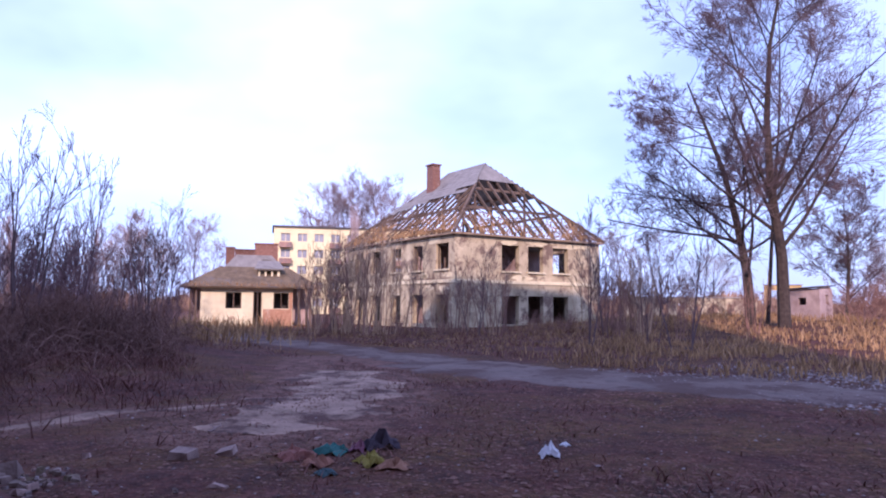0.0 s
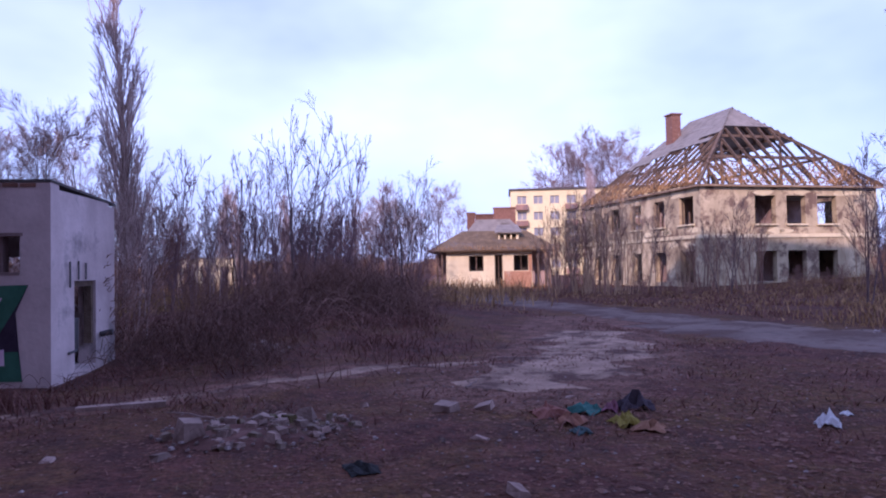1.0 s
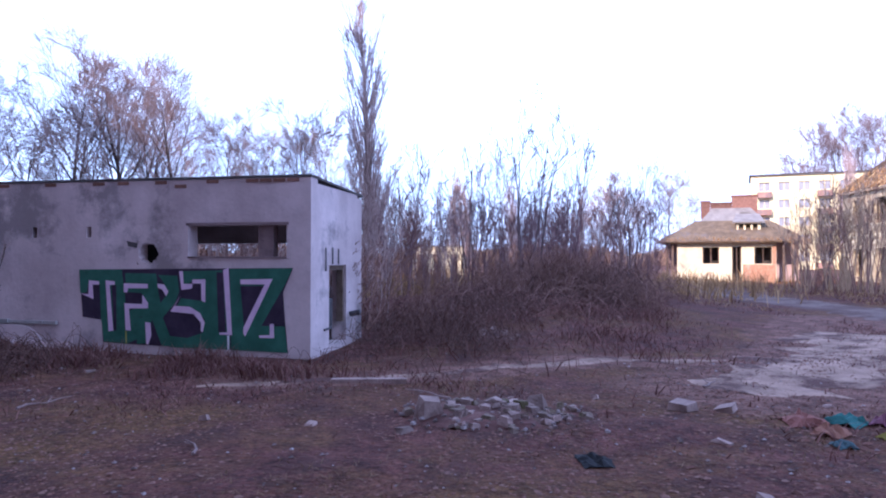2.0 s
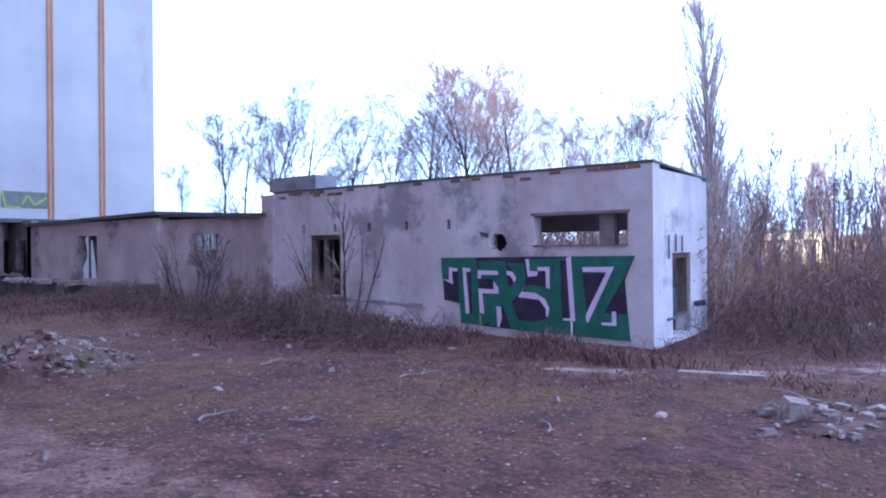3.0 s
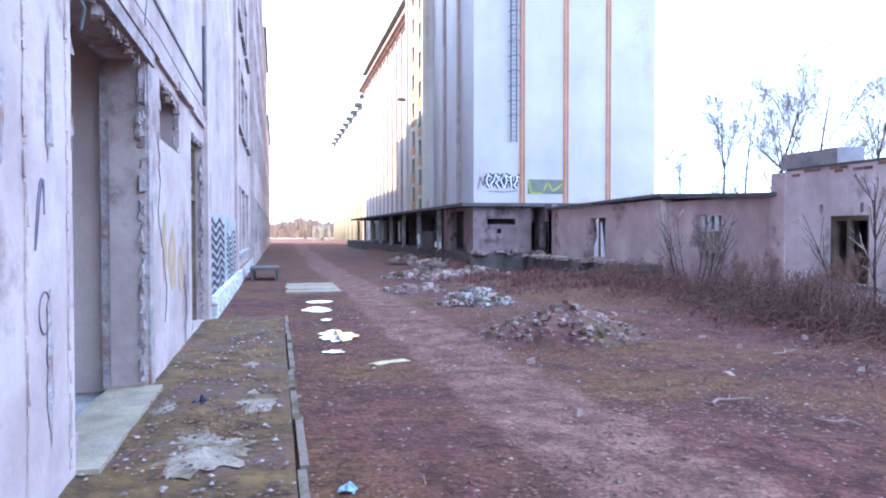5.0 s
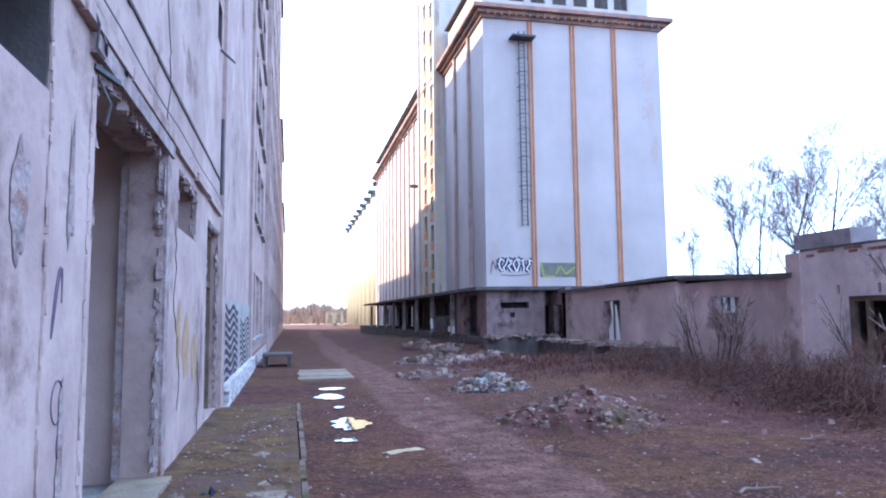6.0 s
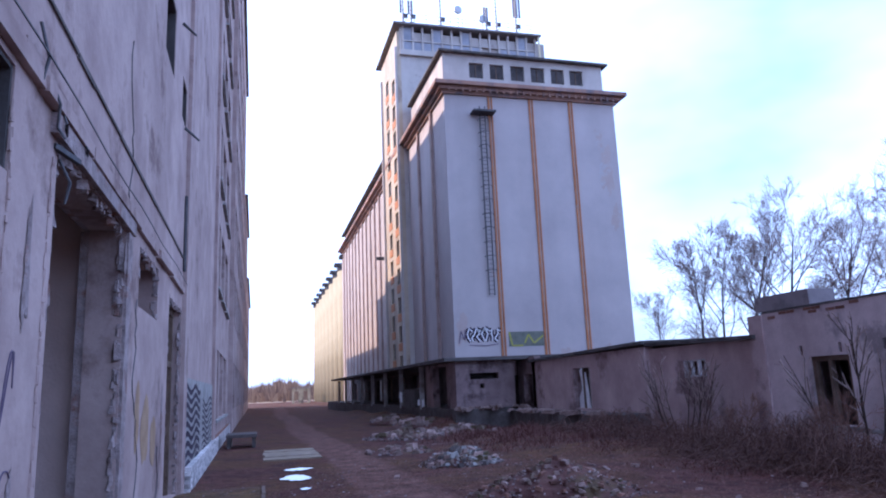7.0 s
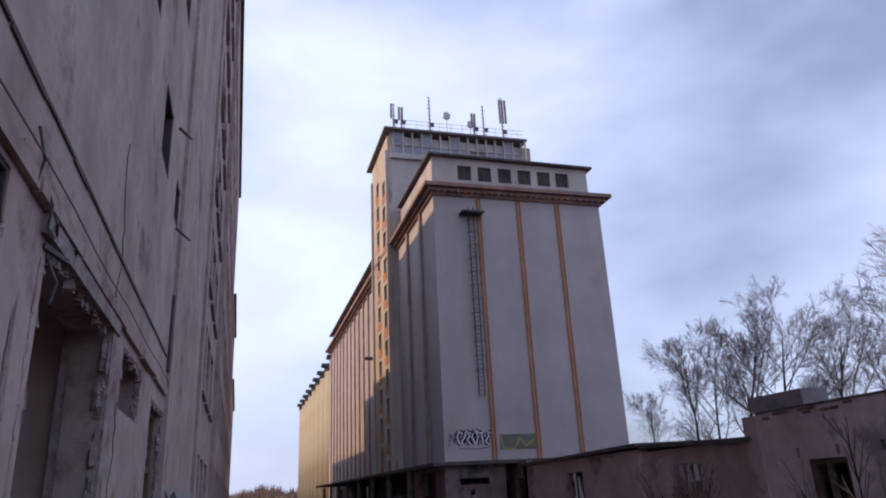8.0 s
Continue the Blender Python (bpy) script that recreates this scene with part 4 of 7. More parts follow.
        boxed("ledge", (-0.075 * rl_.uniform(0.5, 1.0), -0.003, y, y + ln - 0.01, 0.515 + rl_.uniform(-0.01, 0.01), 0.575 + rl_.uniform(-0.015, 0.015)), CONCRETE, t, "broken concrete ledge")
        y += ln
    # plinth mound of fallen render along the far half
    mb = Mesh()
    for k in range(90):
        yy = rnd.uniform(4.4, 9.2)
        mb.chunk((-0.1 - rnd.random() * 0.35, yy, 0.05 + rnd.random() * 0.18), 0.12, 0.10, 0.05, rnd)
    tagged(part("fallen_render", mb, PLASTER_PINK, t, "heap of fallen render at the wall foot"), kind="stuff")
    # bars and pipe beside the side door
    fr = Mesh()
    for q in ((0.86, 0.95, 0.16, 1.54), (1.66, 1.74, 0.5, 1.54), (0.95, 1.66, 1.46, 1.54)):
        fr.box(q[0], q[1], 0.04, 0.16, q[2], q[3])
    part("door_frame", fr, TIMBER, t, "broken dark wooden door frame")
    boxed("door_remnant", (0.96, 1.25, 0.09, 0.13, 0.45, 0.95), DARK_METAL, t, "rusty remnant of a metal door")
    mb = Mesh()
    mb.tube((1.92, -0.02, 0.62), (1.92, -0.22, 0.66), 0.05, 0.05, 8, True)
    part("pipe_stub", mb, DARK_METAL, t, "rusty pipe stub by the doorway")
    mb = Mesh()
    mb.tube((0.55, -0.03, 0.45), (0.8, -0.06, 0.47), 0.02, 0.02, 5, True)
    part("hinge", mb, DARK_METAL, t, "rusty hinge pin by the doorway")
    for x, z0, z1 in ((0.62, 1.45, 1.85), (0.95, 1.57, 1.86), (1.25, 1.57, 1.84)):
        mb = Mesh()
        mb.tube((x, -0.03, z0), (x, -0.03, z1), 0.014, 0.014, 5)
        part("iron_bar", mb, DARK_METAL, t, "rusty iron bar beside the doorway")

    # the painting: width 4.05 m from the right end, height 1.35 m
    U, V = 1010.0, 420.0

    def paint(pts, material, lift, name, label=""):
        mb2 = Mesh()
        k = 0.006 * lift
        mb2.slab([(-k, 4.28 - (px - 110) / U * 3.98, 1.50 - (py - 70) / V * 1.37) for px, py in pts], 0.003)
        part(name, mb2, material, front, label)

    paint([(112, 78), (1120, 66), (1075, 190), (1085, 340), (1098, 492), (640, 480), (345, 468), (232, 460), (225, 345), (130, 330)], BLACK_PAINT, 1, "painted_ground", "black painted ground of the lettering")
    G = "green painted letter stroke"
    paint([(112, 78), (322, 78), (338, 200), (345, 330), (352, 468), (238, 460), (222, 330), (214, 150), (160, 140), (150, 200), (118, 205)], GREEN_PAINT, 2, "painted_stroke", G)
    paint([(340, 96), (490, 98), (500, 190), (520, 300), (400, 330), (405, 440), (352, 466), (350, 300), (450, 250), (420, 200), (345, 195)], GREEN_PAINT, 2.2, "painted_stroke", G)
    paint([(500, 105), (590, 108), (600, 190), (580, 250), (520, 330), (430, 360), (420, 300), (500, 270), (540, 210), (530, 150)], GREEN_PAINT, 2.4, "painted_stroke", G)
    paint([(400, 330), (520, 320), (575, 470), (520, 476), (470, 330), (455, 460), (400, 468)], GREEN_PAINT, 2.6, "painted_stroke", G)
    paint([(605, 85), (800, 80), (830, 250), (840, 485), (560, 480), (545, 420), (640, 430), (715, 400), (722, 330), (670, 280), (590, 270), (610, 225), (720, 240), (715, 130), (670, 130), (610, 175)], GREEN_PAINT, 2.8, "painted_stroke", G)
    paint([(836, 72), (1120, 66), (1085, 150), (980, 360), (1085, 360), (1098, 492), (845, 486)], GREEN_PAINT, 3.0, "painted_stroke", G)
    paint([(885, 160), (1000, 158), (905, 400)], BLACK_PAINT, 3.3, "painted_gap")
    paint([(985, 365), (1030, 300), (1075, 200), (1080, 350), (1020, 350), (1015, 405), (975, 405)], BLACK_PAINT, 3.3, "painted_gap")
    paint([(775, 90), (805, 90), (820, 395), (785, 395)], BLACK_PAINT, 3.3, "painted_gap")
    paint([(275, 160), (298, 160), (300, 400), (288, 400)], BLACK_PAINT, 3.3, "painted_gap")
    PK = "pink painted outline"
    paint([(245, 135), (290, 140), (290, 158), (265, 160), (285, 400), (262, 405)], PINK_PAINT, 3.6, "painted_outline", PK)
    paint([(120, 205), (160, 210), (162, 135), (212, 140), (212, 158), (180, 158), (185, 235)], PINK_PAINT, 3.6, "painted_outline", PK)
    paint([(335, 150), (450, 152), (452, 175), (355, 176), (352, 198), (335, 196)], PINK_PAINT, 3.6, "painted_outline", PK)
    paint([(338, 255), (425, 258), (425, 210), (452, 250), (452, 280), (360, 282), (370, 398), (345, 396)], PINK_PAINT, 3.6, "painted_outline", PK)
    paint([(440, 352), (465, 355), (470, 420), (455, 470), (446, 466)], PINK_PAINT, 3.6, "painted_outline", PK)
    paint([(498, 150), (530, 155), (550, 190), (540, 215), (520, 180), (500, 172)], PINK_PAINT, 3.6, "painted_outline", PK)
    paint([(600, 85), (618, 85), (622, 150), (665, 150), (660, 175), (612, 182)], PINK_PAINT, 3.6, "painted_outline", PK)
    paint([(662, 128), (724, 126), (724, 245), (706, 235), (704, 148), (664, 148)], PINK_PAINT, 3.6, "painted_outline", PK)
    paint([(580, 265), (650, 268), (700, 300), (722, 350), (712, 398), (704, 390), (704, 350), (670, 305), (560, 295), (606, 215)], PINK_PAINT, 3.6, "painted_outline", PK)
    paint([(806, 78), (830, 66), (848, 410), (790, 408), (790, 398), (826, 396)], PINK_PAINT, 3.6, "painted_outline", PK)
    paint([(885, 126), (1030, 122), (908, 415), (900, 400), (900, 370), (995, 150), (886, 150)], PINK_PAINT, 3.8, "painted_outline", PK)
    paint([(970, 408), (1018, 405), (1018, 350), (1036, 348), (1038, 420), (972, 420)], PINK_PAINT, 3.8, "painted_outline", PK)
    paint([(826, 412), (836, 412), (836, 488), (828, 488)], WHITE_PAINT, 3.8, "painted_outline")
    paint([(344, 400), (350, 400), (352, 466), (346, 466)], LIME_PAINT, 3.8, "painted_outline")


shed()


# ---- the long low annex, its loading platform and canopy ----
def annex():
    t = thing("loading_annex", pose(11.0, 14.0, 0), "long low annex of pinkish plaster with empty openings", "building")
    Y, X = Vector((0, 1, 0)), Vector((1, 0, 0))
    mb = Mesh()
    mb.wall((0.15, 0.15, -0.3), Y, X, 4.6, 2.82, 0.3, [(1.95, 2.95, 1.98, 2.42)])
    part("wall", mb, PLASTER_PINK, t, "sooty pinkish plaster wall")
    mb = Mesh()
    mb.wall((0, 4.75, -0.3), Y, X, 8.8, 2.9, 0.3, [(3.6, 4.9, 1.1, 2.46)])
    part("wall", mb, PLASTER_PINK, t)
    fr = Mesh()
    for q in ((2.1, 2.18, 1.68, 2.12), (2.42, 2.5, 1.68, 2.12), (2.72, 2.8, 1.68, 2.12), (3.02, 3.1, 1.68, 2.12), (2.1, 3.1, 1.66, 1.72), (2.1, 3.1, 2.08, 2.14)):
        fr.box(0.18, 0.26, *q)
    part("window_frame", fr, WHITE_PAINT, t, "white-painted window frame without glass")
    fr = Mesh()
    fr.box(0.05, 0.25, 8.9, 9.02, 0.8, 2.16)
    fr.box(0.05, 0.2, 8.36, 8.48, 0.8, 2.16)
    part("door_frame", fr, TIMBER, t)
    sheet = Mesh()
    sheet.slab([(0.1, 8.6, 0.8), (0.14, 9.5, 0.8), (0.1, 9.45, 1.15), (0.1, 9.1, 1.5), (0.1, 9.3, 2.1), (0.1, 8.85, 2.0), (0.1, 8.7, 1.4)], 0.03)
    part("torn_sheet", sheet, WHITE_PAINT, t, "pale torn board leaning in the doorway")
    mb = Mesh()
    mb.slab([(-0.12, 4.7, 2.78), (4.5, 4.7, 2.85), (4.5, 13.7, 2.85), (-0.12, 13.7, 2.66)], 0.1)
    part("roof", mb, TAR, t)
    mb = Mesh()
    mb.slab([(0.0, 0.0, 2.56), (4.5, 0.0, 2.62), (4.5, 4.72, 2.72), (0.0, 4.72, 2.72)], 0.1)
    part("roof", mb, TAR, t)
    # inner back wall has its own light openings
    mb = Mesh()
    mb.wall((4.2, 0.2, -0.3), Y, X, 13.3, 2.9, 0.25, [(1.6, 3.4, 1.8, 2.45), (8.4, 10.4, 1.0, 2.5)])
    part("back_wall", mb, PLASTER_PINK, t)
    plat = thing("loading_platform", pose(11.0, 20.0, 0), "raised concrete loading platform with crumbling edge", "platform")
    rnd = random.Random(8)
    for k in range(10):
        a = -1.3 + k * 1.0
        mb = Mesh()
        mb.box(-0.9 + rnd.uniform(-0.04, 0.04), 0.0, a, a + 0.99, -0.2, 0.70 + rnd.uniform(-0.02, 0.02))
        part("platform_block", mb, DARK_CONCRETE, plat)
    mb = Mesh()
    mb.box(-3.2, 0.0, 7.95, 60, -0.2, 0.82)
    part("platform_block", mb, DARK_CONCRETE, plat)
    edge = Mesh()
    for k in range(18):
        edge.chunk((-1.0 + rnd.uniform(-0.1, 0.25), -1.2 + rnd.random() * 9, 0.72), 0.16, 0.2, 0.06, rnd)
    for k in range(22):
        edge.chunk((-3.1 + rnd.random() * 3, 7.9 + rnd.uniform(-0.15, 0.2), 0.83), 0.22, 0.13, 0.06, rnd)
    tagged(part("broken_edge", edge, RUBBLE, plat, "pale broken concrete along the platform edge"), kind="stuff")
    # block under the canopy
    b = thing("loading_block", pose(8.0, 28.4, 0), "rendered loading block under a wide dark canopy", "building")
    mb = Mesh()
    mb.wall((0.0, 0, 0.7), X, Y, 2.55, 2.1, 0.3, [(0.62, 1.85, 1.28, 1.53), (1.02, 1.22, 0.9, 1.1)])
    part("wall", mb, PLASTER_DARK, b, "lighter rendered wall with a slot window")
    mb = Mesh()
    mb.wall((2.56, 0.9, 0.7), X, Y, 1.2, 2.1, 0.25, [(0.3, 0.95, 0.1, 1.4)])
    mb.wall((3.0, -1.2, 0.7), Y, X, 2.0, 2.1, 0.25, [(0.4, 1.3, 0.1, 1.4)])
    part("wall", mb, PLASTER_DARK, b)
    mb = Mesh()
    mb.wall((0.0, 0.31, 0.7), Y, X, 5.0, 2.1, 0.3, [(1.2, 3.6, 0.0, 1.9)])
    part("wall", mb, PLASTER_DARK, b)
    # dark wall, with the shade below the canopy put into its colour
    mb = Mesh()
    mb.wall((2.6, 6.0, 0.7), Y, X, 46.0, 2.2, 0.3, [(2 + 5 * k, 4.4 + 5 * k, 0.0, 1.9) for k in range(9)])
    part("wall", mb, DARK_CONCRETE, b)
    # near-black panels added behind the openings; inside shade is in their colour
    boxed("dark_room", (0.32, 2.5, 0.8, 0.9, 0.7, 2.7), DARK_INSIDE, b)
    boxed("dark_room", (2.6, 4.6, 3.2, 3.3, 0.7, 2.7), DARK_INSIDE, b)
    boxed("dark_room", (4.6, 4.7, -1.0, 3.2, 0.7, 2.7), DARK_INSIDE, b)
    mb = Mesh()
    mb.slab([(-0.6, -0.5, 2.86), (5.0, -0.5, 2.88), (5.0, 44.0, 3.0), (-0.6, 44.0, 3.0)], 0.14)
    part("canopy", mb, TAR, b, "dark flat concrete canopy")
    for k in range(8):
        boxed("canopy_post", (-0.25, -0.05, 5.5 + 5 * k, 5.7 + 5 * k, 0.72, 2.75), CONCRETE, b)
    boxed("lean_to", (-0.35, 0.0, 6.4, 9.0, 0.8, 1.7), TAR, b)
    for k in range(4):
        mb = Mesh()
        mb.chunk((-0.9 + rnd.random() * 0.7, 5 + rnd.random() * 10, 1.0 + rnd.random() * 0.7), 0.07, 0.07, 0.16, rnd)
        part("pale_rag", mb, WHITE_PAINT, b, "pale torn sheeting hanging below the canopy")


annex()


# ---- the grain silo ----
def silo():
    t = thing("grain_silo", pose(13.0, 46.0, 0), "tall pale concrete grain silo with rust-orange stripes", "silo")
    W, L, H = 13.5, 61.0, 22.5
    core = Mesh()
    core.box(0, W, 0, L, 0, H)
    part("wall", core, SILO_PAINT, t, "pale bluish-white painted concrete wall")
    for x in (3.45, 6.65, 9.85):
        boxed("stripe", (x - 0.17, x - 0.03, -0.09, -0.003, 2.6, H - 0.02), RUST_PAINT, t, "rust-orange painted rib")
        boxed("stripe", (x + 0.08, x + 0.19, -0.07, -0.003, 2.6, H - 0.02), RUST_PAINT, t, "rust-orange painted rib")
    ys = [3.7, 8.2] + [24.2 + 3.2 * k for k in range(12)]
    for y in ys:
        boxed("pilaster", (-0.20, -0.003, y - 0.2, y + 0.2, 0, H - 0.02), RIB_PAINT, t, "dull reddish vertical rib")
    for k in range(12):
        y = 24.2 + 3.2 * k
        boxed("panel", (-0.12, -0.004, y + 0.75, y + 2.45, 0, H - 0.6), SIDE_PANEL, t)
    # stepped cornice
    for i, (o, z0, z1) in enumerate(((0.18, 22.5, 22.75), (0.45, 22.75, 23.0), (0.80, 23.0, 23.28))):
        boxed("cornice", (-o, W + o, -o, L + o, z0 + 0.001 * i, z1), CORNICE_PAINT, t, "stepped reddish cornice, stained dark")
    for k in range(26):
        boxed("cornice_bracket", (0.2 + k * 0.52, 0.34 + k * 0.52, -0.52, -0.455, 22.6, 22.98), CORNICE_PAINT, t)
    # attic storey
    holes = [(a - 0.06, a + 1.04, 1.15, 2.32) for a in (2.37, 4.0, 5.67, 7.32, 8.97, 10.55)]
    att = Mesh()
    att.wall((0.25, 0.9, 23.25), (1, 0, 0), (0, 1, 0), W - 0.5, 2.95, 0.3, [(a - 0.25, b - 0.25, c - 0.05, d) for a, b, c, d in holes])
    attic = part("attic_wall", att, ATTIC_PAINT, t, "pale rendered attic wall")
    for a, b, c2, d in holes:
        # solid dark pane whose colour carries the shade inside the attic
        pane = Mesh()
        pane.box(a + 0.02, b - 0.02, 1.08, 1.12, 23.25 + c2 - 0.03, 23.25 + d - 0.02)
        w = part("window", pane, DARK_INSIDE, t, "dark panel in an attic window, inside shade put into its colour")
        fr = Mesh()
        fr.box((a + b) / 2 - 0.03, (a + b) / 2 + 0.03, 1.03, 1.079, 23.25 + c2, 23.25 + d - 0.03)
        part("frame", fr, TIMBER, w)
    att = Mesh()
    att.wall((0.25, 1.2, 23.25), (0, 1, 0), (1, 0, 0), 10.7, 2.9, 0.3)
    att.wall((W - 0.55, 1.2, 23.25), (0, 1, 0), (1, 0, 0), L - 2, 2.9, 0.3)
    att.wall((0.25, 21.0, 23.25), (0, 1, 0), (1, 0, 0), L - 22, 2.0, 0.3)
    att.wall((0.25, L - 1, 23.25), (1, 0, 0), (0, 1, 0), W - 0.5, 2.6, 0.3)
    part("attic_wall", att, ATTIC_PAINT, t)
    r = Mesh()
    r.slab([(-0.1, 0.5, 26.35), (W + 0.15, 0.5, 26.2), (W + 0.15, 11.8, 26.5), (-0.1, 11.8, 26.5)], 0.16)
    r.slab([(-0.3, 20.6, 25.5), (W + 0.15, 20.6, 26.2), (W + 0.15, L, 26.2), (-0.3, L, 25.5)], 0.2)
    part("roof", r, TAR, t)
    # stair tower with small windows
    tw = Mesh()
    th = [(1.5 + 3.0 * c2, 2.8 + 3.0 * c2, 3.2 + 2.55 * f + 1.2 * c2, 4.6 + 2.55 * f + 1.2 * c2) for f in range(11) for c2 in range(2)]
    tw.wall((-0.75, 12.4, 0), (0, 1, 0), (1, 0, 0), 8.0, 34.0, 0.35, th)
    part("tower_wall", tw, surf("tower_render", (0.48, 0.40, 0.30), (0.60, 0.52, 0.40), 0.6, 0.9, 0.2, (0.36, 0.28, 0.22), 0.3, 0.58, 0.5), t, "cream rendered stair tower")
    tw = Mesh()
    tw.wall((-0.4, 12.4, 0), (1, 0, 0), (0, 1, 0), 14.2, 34.0, 0.35)
    tw.wall((-0.4, 20.05, 0), (1, 0, 0), (0, 1, 0), 14.2, 34.0, 0.35)
    part("tower_wall", tw, ATTIC_PAINT, t)
    for a, b, c2, d in th:
        boxed("spandrel", (-0.79, -0.753, 12.4 + a - 0.1, 12.4 + b + 0.1, c2 - 0.75, c2 - 0.08), RUST_PAINT, t, "faded orange panel below a stair window")
    for y in (12.4, 20.0):
        boxed("tower_rib", (-0.95, -0.754, y + 0.05, y + 0.35, 2.8, 32.5), ATTIC_PAINT, t)
    # dark panels stand in for the shade inside the stair windows
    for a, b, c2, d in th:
        boxed("window", (-0.6, -0.5, 12.4 + a + 0.05, 12.4 + b - 0.05, c2, d), DARK_INSIDE, t, "dark panel in a stair window, inside shade put into its colour")
    # near-black core puts the stairwell's shade into its colour
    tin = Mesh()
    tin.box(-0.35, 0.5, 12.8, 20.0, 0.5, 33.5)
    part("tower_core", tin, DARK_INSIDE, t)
    # glazed penthouse
    pw = Mesh()
    x0, x1, y0, y1, z0, z1 = -0.3, 12.9, 12.1, 20.8, 31.6, 34.4
    for k in range(15):
        x = x0 + 0.1 + (x1 - x0 - 0.2) * k / 14
        pw.box(x - 0.09, x + 0.09, y0, y0 + 0.2, z0 + 0.5, z1)
    for k in range(8):
        y = y0 + 0.3 + (y1 - y0 - 0.6) * k / 7
        pw.box(x0 - 0.2, x0, y - 0.09, y + 0.09, z0 + 0.5, z1)
    pw.box(x0, x1, y0 - 0.02, y0 + 0.22, z0 + 1.35, z0 + 1.45)
    pw.box(x0 - 0.22, x1, y0 - 0.04, y0 + 0.3, z0, z0 + 0.5)
    pw.box(x0 - 0.22, x0 - 0.002, y0 + 0.31, y1, z0, z0 + 0.5)
    pent = part("penthouse_frame", pw, ATTIC_PAINT, t, "pale window posts of the top storey")
    # dim grey core; the shade inside the top storey is in its colour
    inn = Mesh()
    inn.box(x0 + 0.1, x1 - 1.0, y0 + 3.2, y1 - 0.5, z0 - 5, z1)
    part("penthouse_core", inn, surf("dim_room", (0.20, 0.20, 0.23), (0.30, 0.30, 0.34), 1, 0.9, 0.1), t)
    for k in range(14):
        if k in (8, 9):
            continue
        x = x0 + 0.1 + (x1 - x0 - 0.2) * (k + 0.5) / 14
        boxed("pane", (x - 0.36, x + 0.36, y0 + 0.08, y0 + 0.1, z0 + 0.5, z0 + (1.35 if k % 3 else 2.75)), surf("dusty_glass", (0.24, 0.25, 0.29), (0.36, 0.37, 0.42), 0.7, 0.35, 0.05) if k == 0 else bpy.data.materials["dusty_glass"], pent)
    rf = Mesh()
    rf.box(x0 - 0.85, x1 + 0.35, y0 - 0.5, y1 + 0.8, z1, z1 + 0.17)
    part("roof", rf, ROOF_FELT, t, "flat dark roof with wide eaves")
    rl = Mesh()
    for k in range(12):
        rl.tube((x0 + k * 1.15, y0 - 0.3, z1 + 0.28), (x0 + k * 1.15, y0 - 0.3, z1 + 1.1), 0.025, 0.025, 4)
    for h2 in (0.7, 1.1):
        rl.tube((x0, y0 - 0.3, z1 + h2), (x1, y0 - 0.3, z1 + h2), 0.022, 0.022, 4)
    part("railing", rl, PALE_METAL, t)
    boxed("corner_post", (x1 + 0.05, x1 + 0.2, y0 - 0.4, y0 - 0.25, 31.6, z1), PLASTER_CREAM, t)
    # ladder with cage and landing
    ld = Mesh()
    for x in (2.55, 2.95):
        ld.beam((x, -0.28, 7.8), (x, -0.28, 21.6), 0.07, 0.07)
    for k in range(46):
        ld.tube((2.55, -0.28, 7.9 + k * 0.3), (2.95, -0.28, 7.9 + k * 0.3), 0.02, 0.02, 4)
    for k in range(12):
        zz = 9.5 + k
        for a in range(6):
            w0, w1 = math.pi * a / 6, math.pi * (a + 1) / 6
            ld.tube((2.75 + 0.4 * math.cos(w0), -0.3 - 0.6 * math.sin(w0), zz), (2.75 + 0.4 * math.cos(w1), -0.3 - 0.6 * math.sin(w1), zz), 0.025, 0.025, 4)
    for a in (1, 3, 5):
        w = math.pi * a / 6
        ld.tube((2.75 + 0.4 * math.cos(w), -0.3 - 0.6 * math.sin(w), 9.5), (2.75 + 0.4 * math.cos(w), -0.3 - 0.6 * math.sin(w), 20.6), 0.025, 0.025, 4)
    part("ladder", ld, DARK_METAL, t, "caged dark metal ladder")
    boxed("landing", (1.9, 3.6, -0.95, -0.003, 21.0, 21.12), DARK_METAL, t, "dark metal landing")
    # weathering shapes with their own outline
    def stroke(pts, w, m, nm):
        lift = 0.03 - 0.1 * min(w, 0.26)
        s2 = Mesh()
        for p, q in zip(pts, pts[1:]):
            s2.beam((p[0], -0.012 - lift, p[1]), (q[0], -0.012 - lift, q[1]), 0.012, w)
        part(nm, s2, m, t)
    rnd = random.Random(12)
    for k in range(7):
        x = 0.95 + k * 0.31
        pts = [(x + rnd.uniform(-0.05, 0.3), z) for z in (4.7, 4.95 + rnd.uniform(-0.1, 0.1), 5.2, 5.5 + rnd.uniform(-0.05, 0.12))]
        pts.append((pts[-1][0] + rnd.choice((-0.22, 0.24)), 5.35 + rnd.uniform(-0.1, 0.1)))
        stroke(pts, 0.33, BLACK_PAINT, "painted_tag")
        stroke(pts, 0.10, WHITE_PAINT, "painted_tag")
    stroke([(0.3, 4.6), (0.45, 5.4), (0.7, 4.8), (0.75, 5.5)], 0.07, VIOLET_PAINT, "painted_tag")
    stroke([(1.0, 4.45), (2.2, 4.4), (3.1, 4.5)], 0.05, VIOLET_PAINT, "painted_tag")
    bg = Mesh()
    bg.box(3.85, 6.45, -0.008, -0.003, 4.3, 5.3)
    part("painted_tag", bg, surf("dull_green_paint", (0.13, 0.14, 0.12), (0.21, 0.22, 0.18), 2.0), t, "dull green sprayed tag")
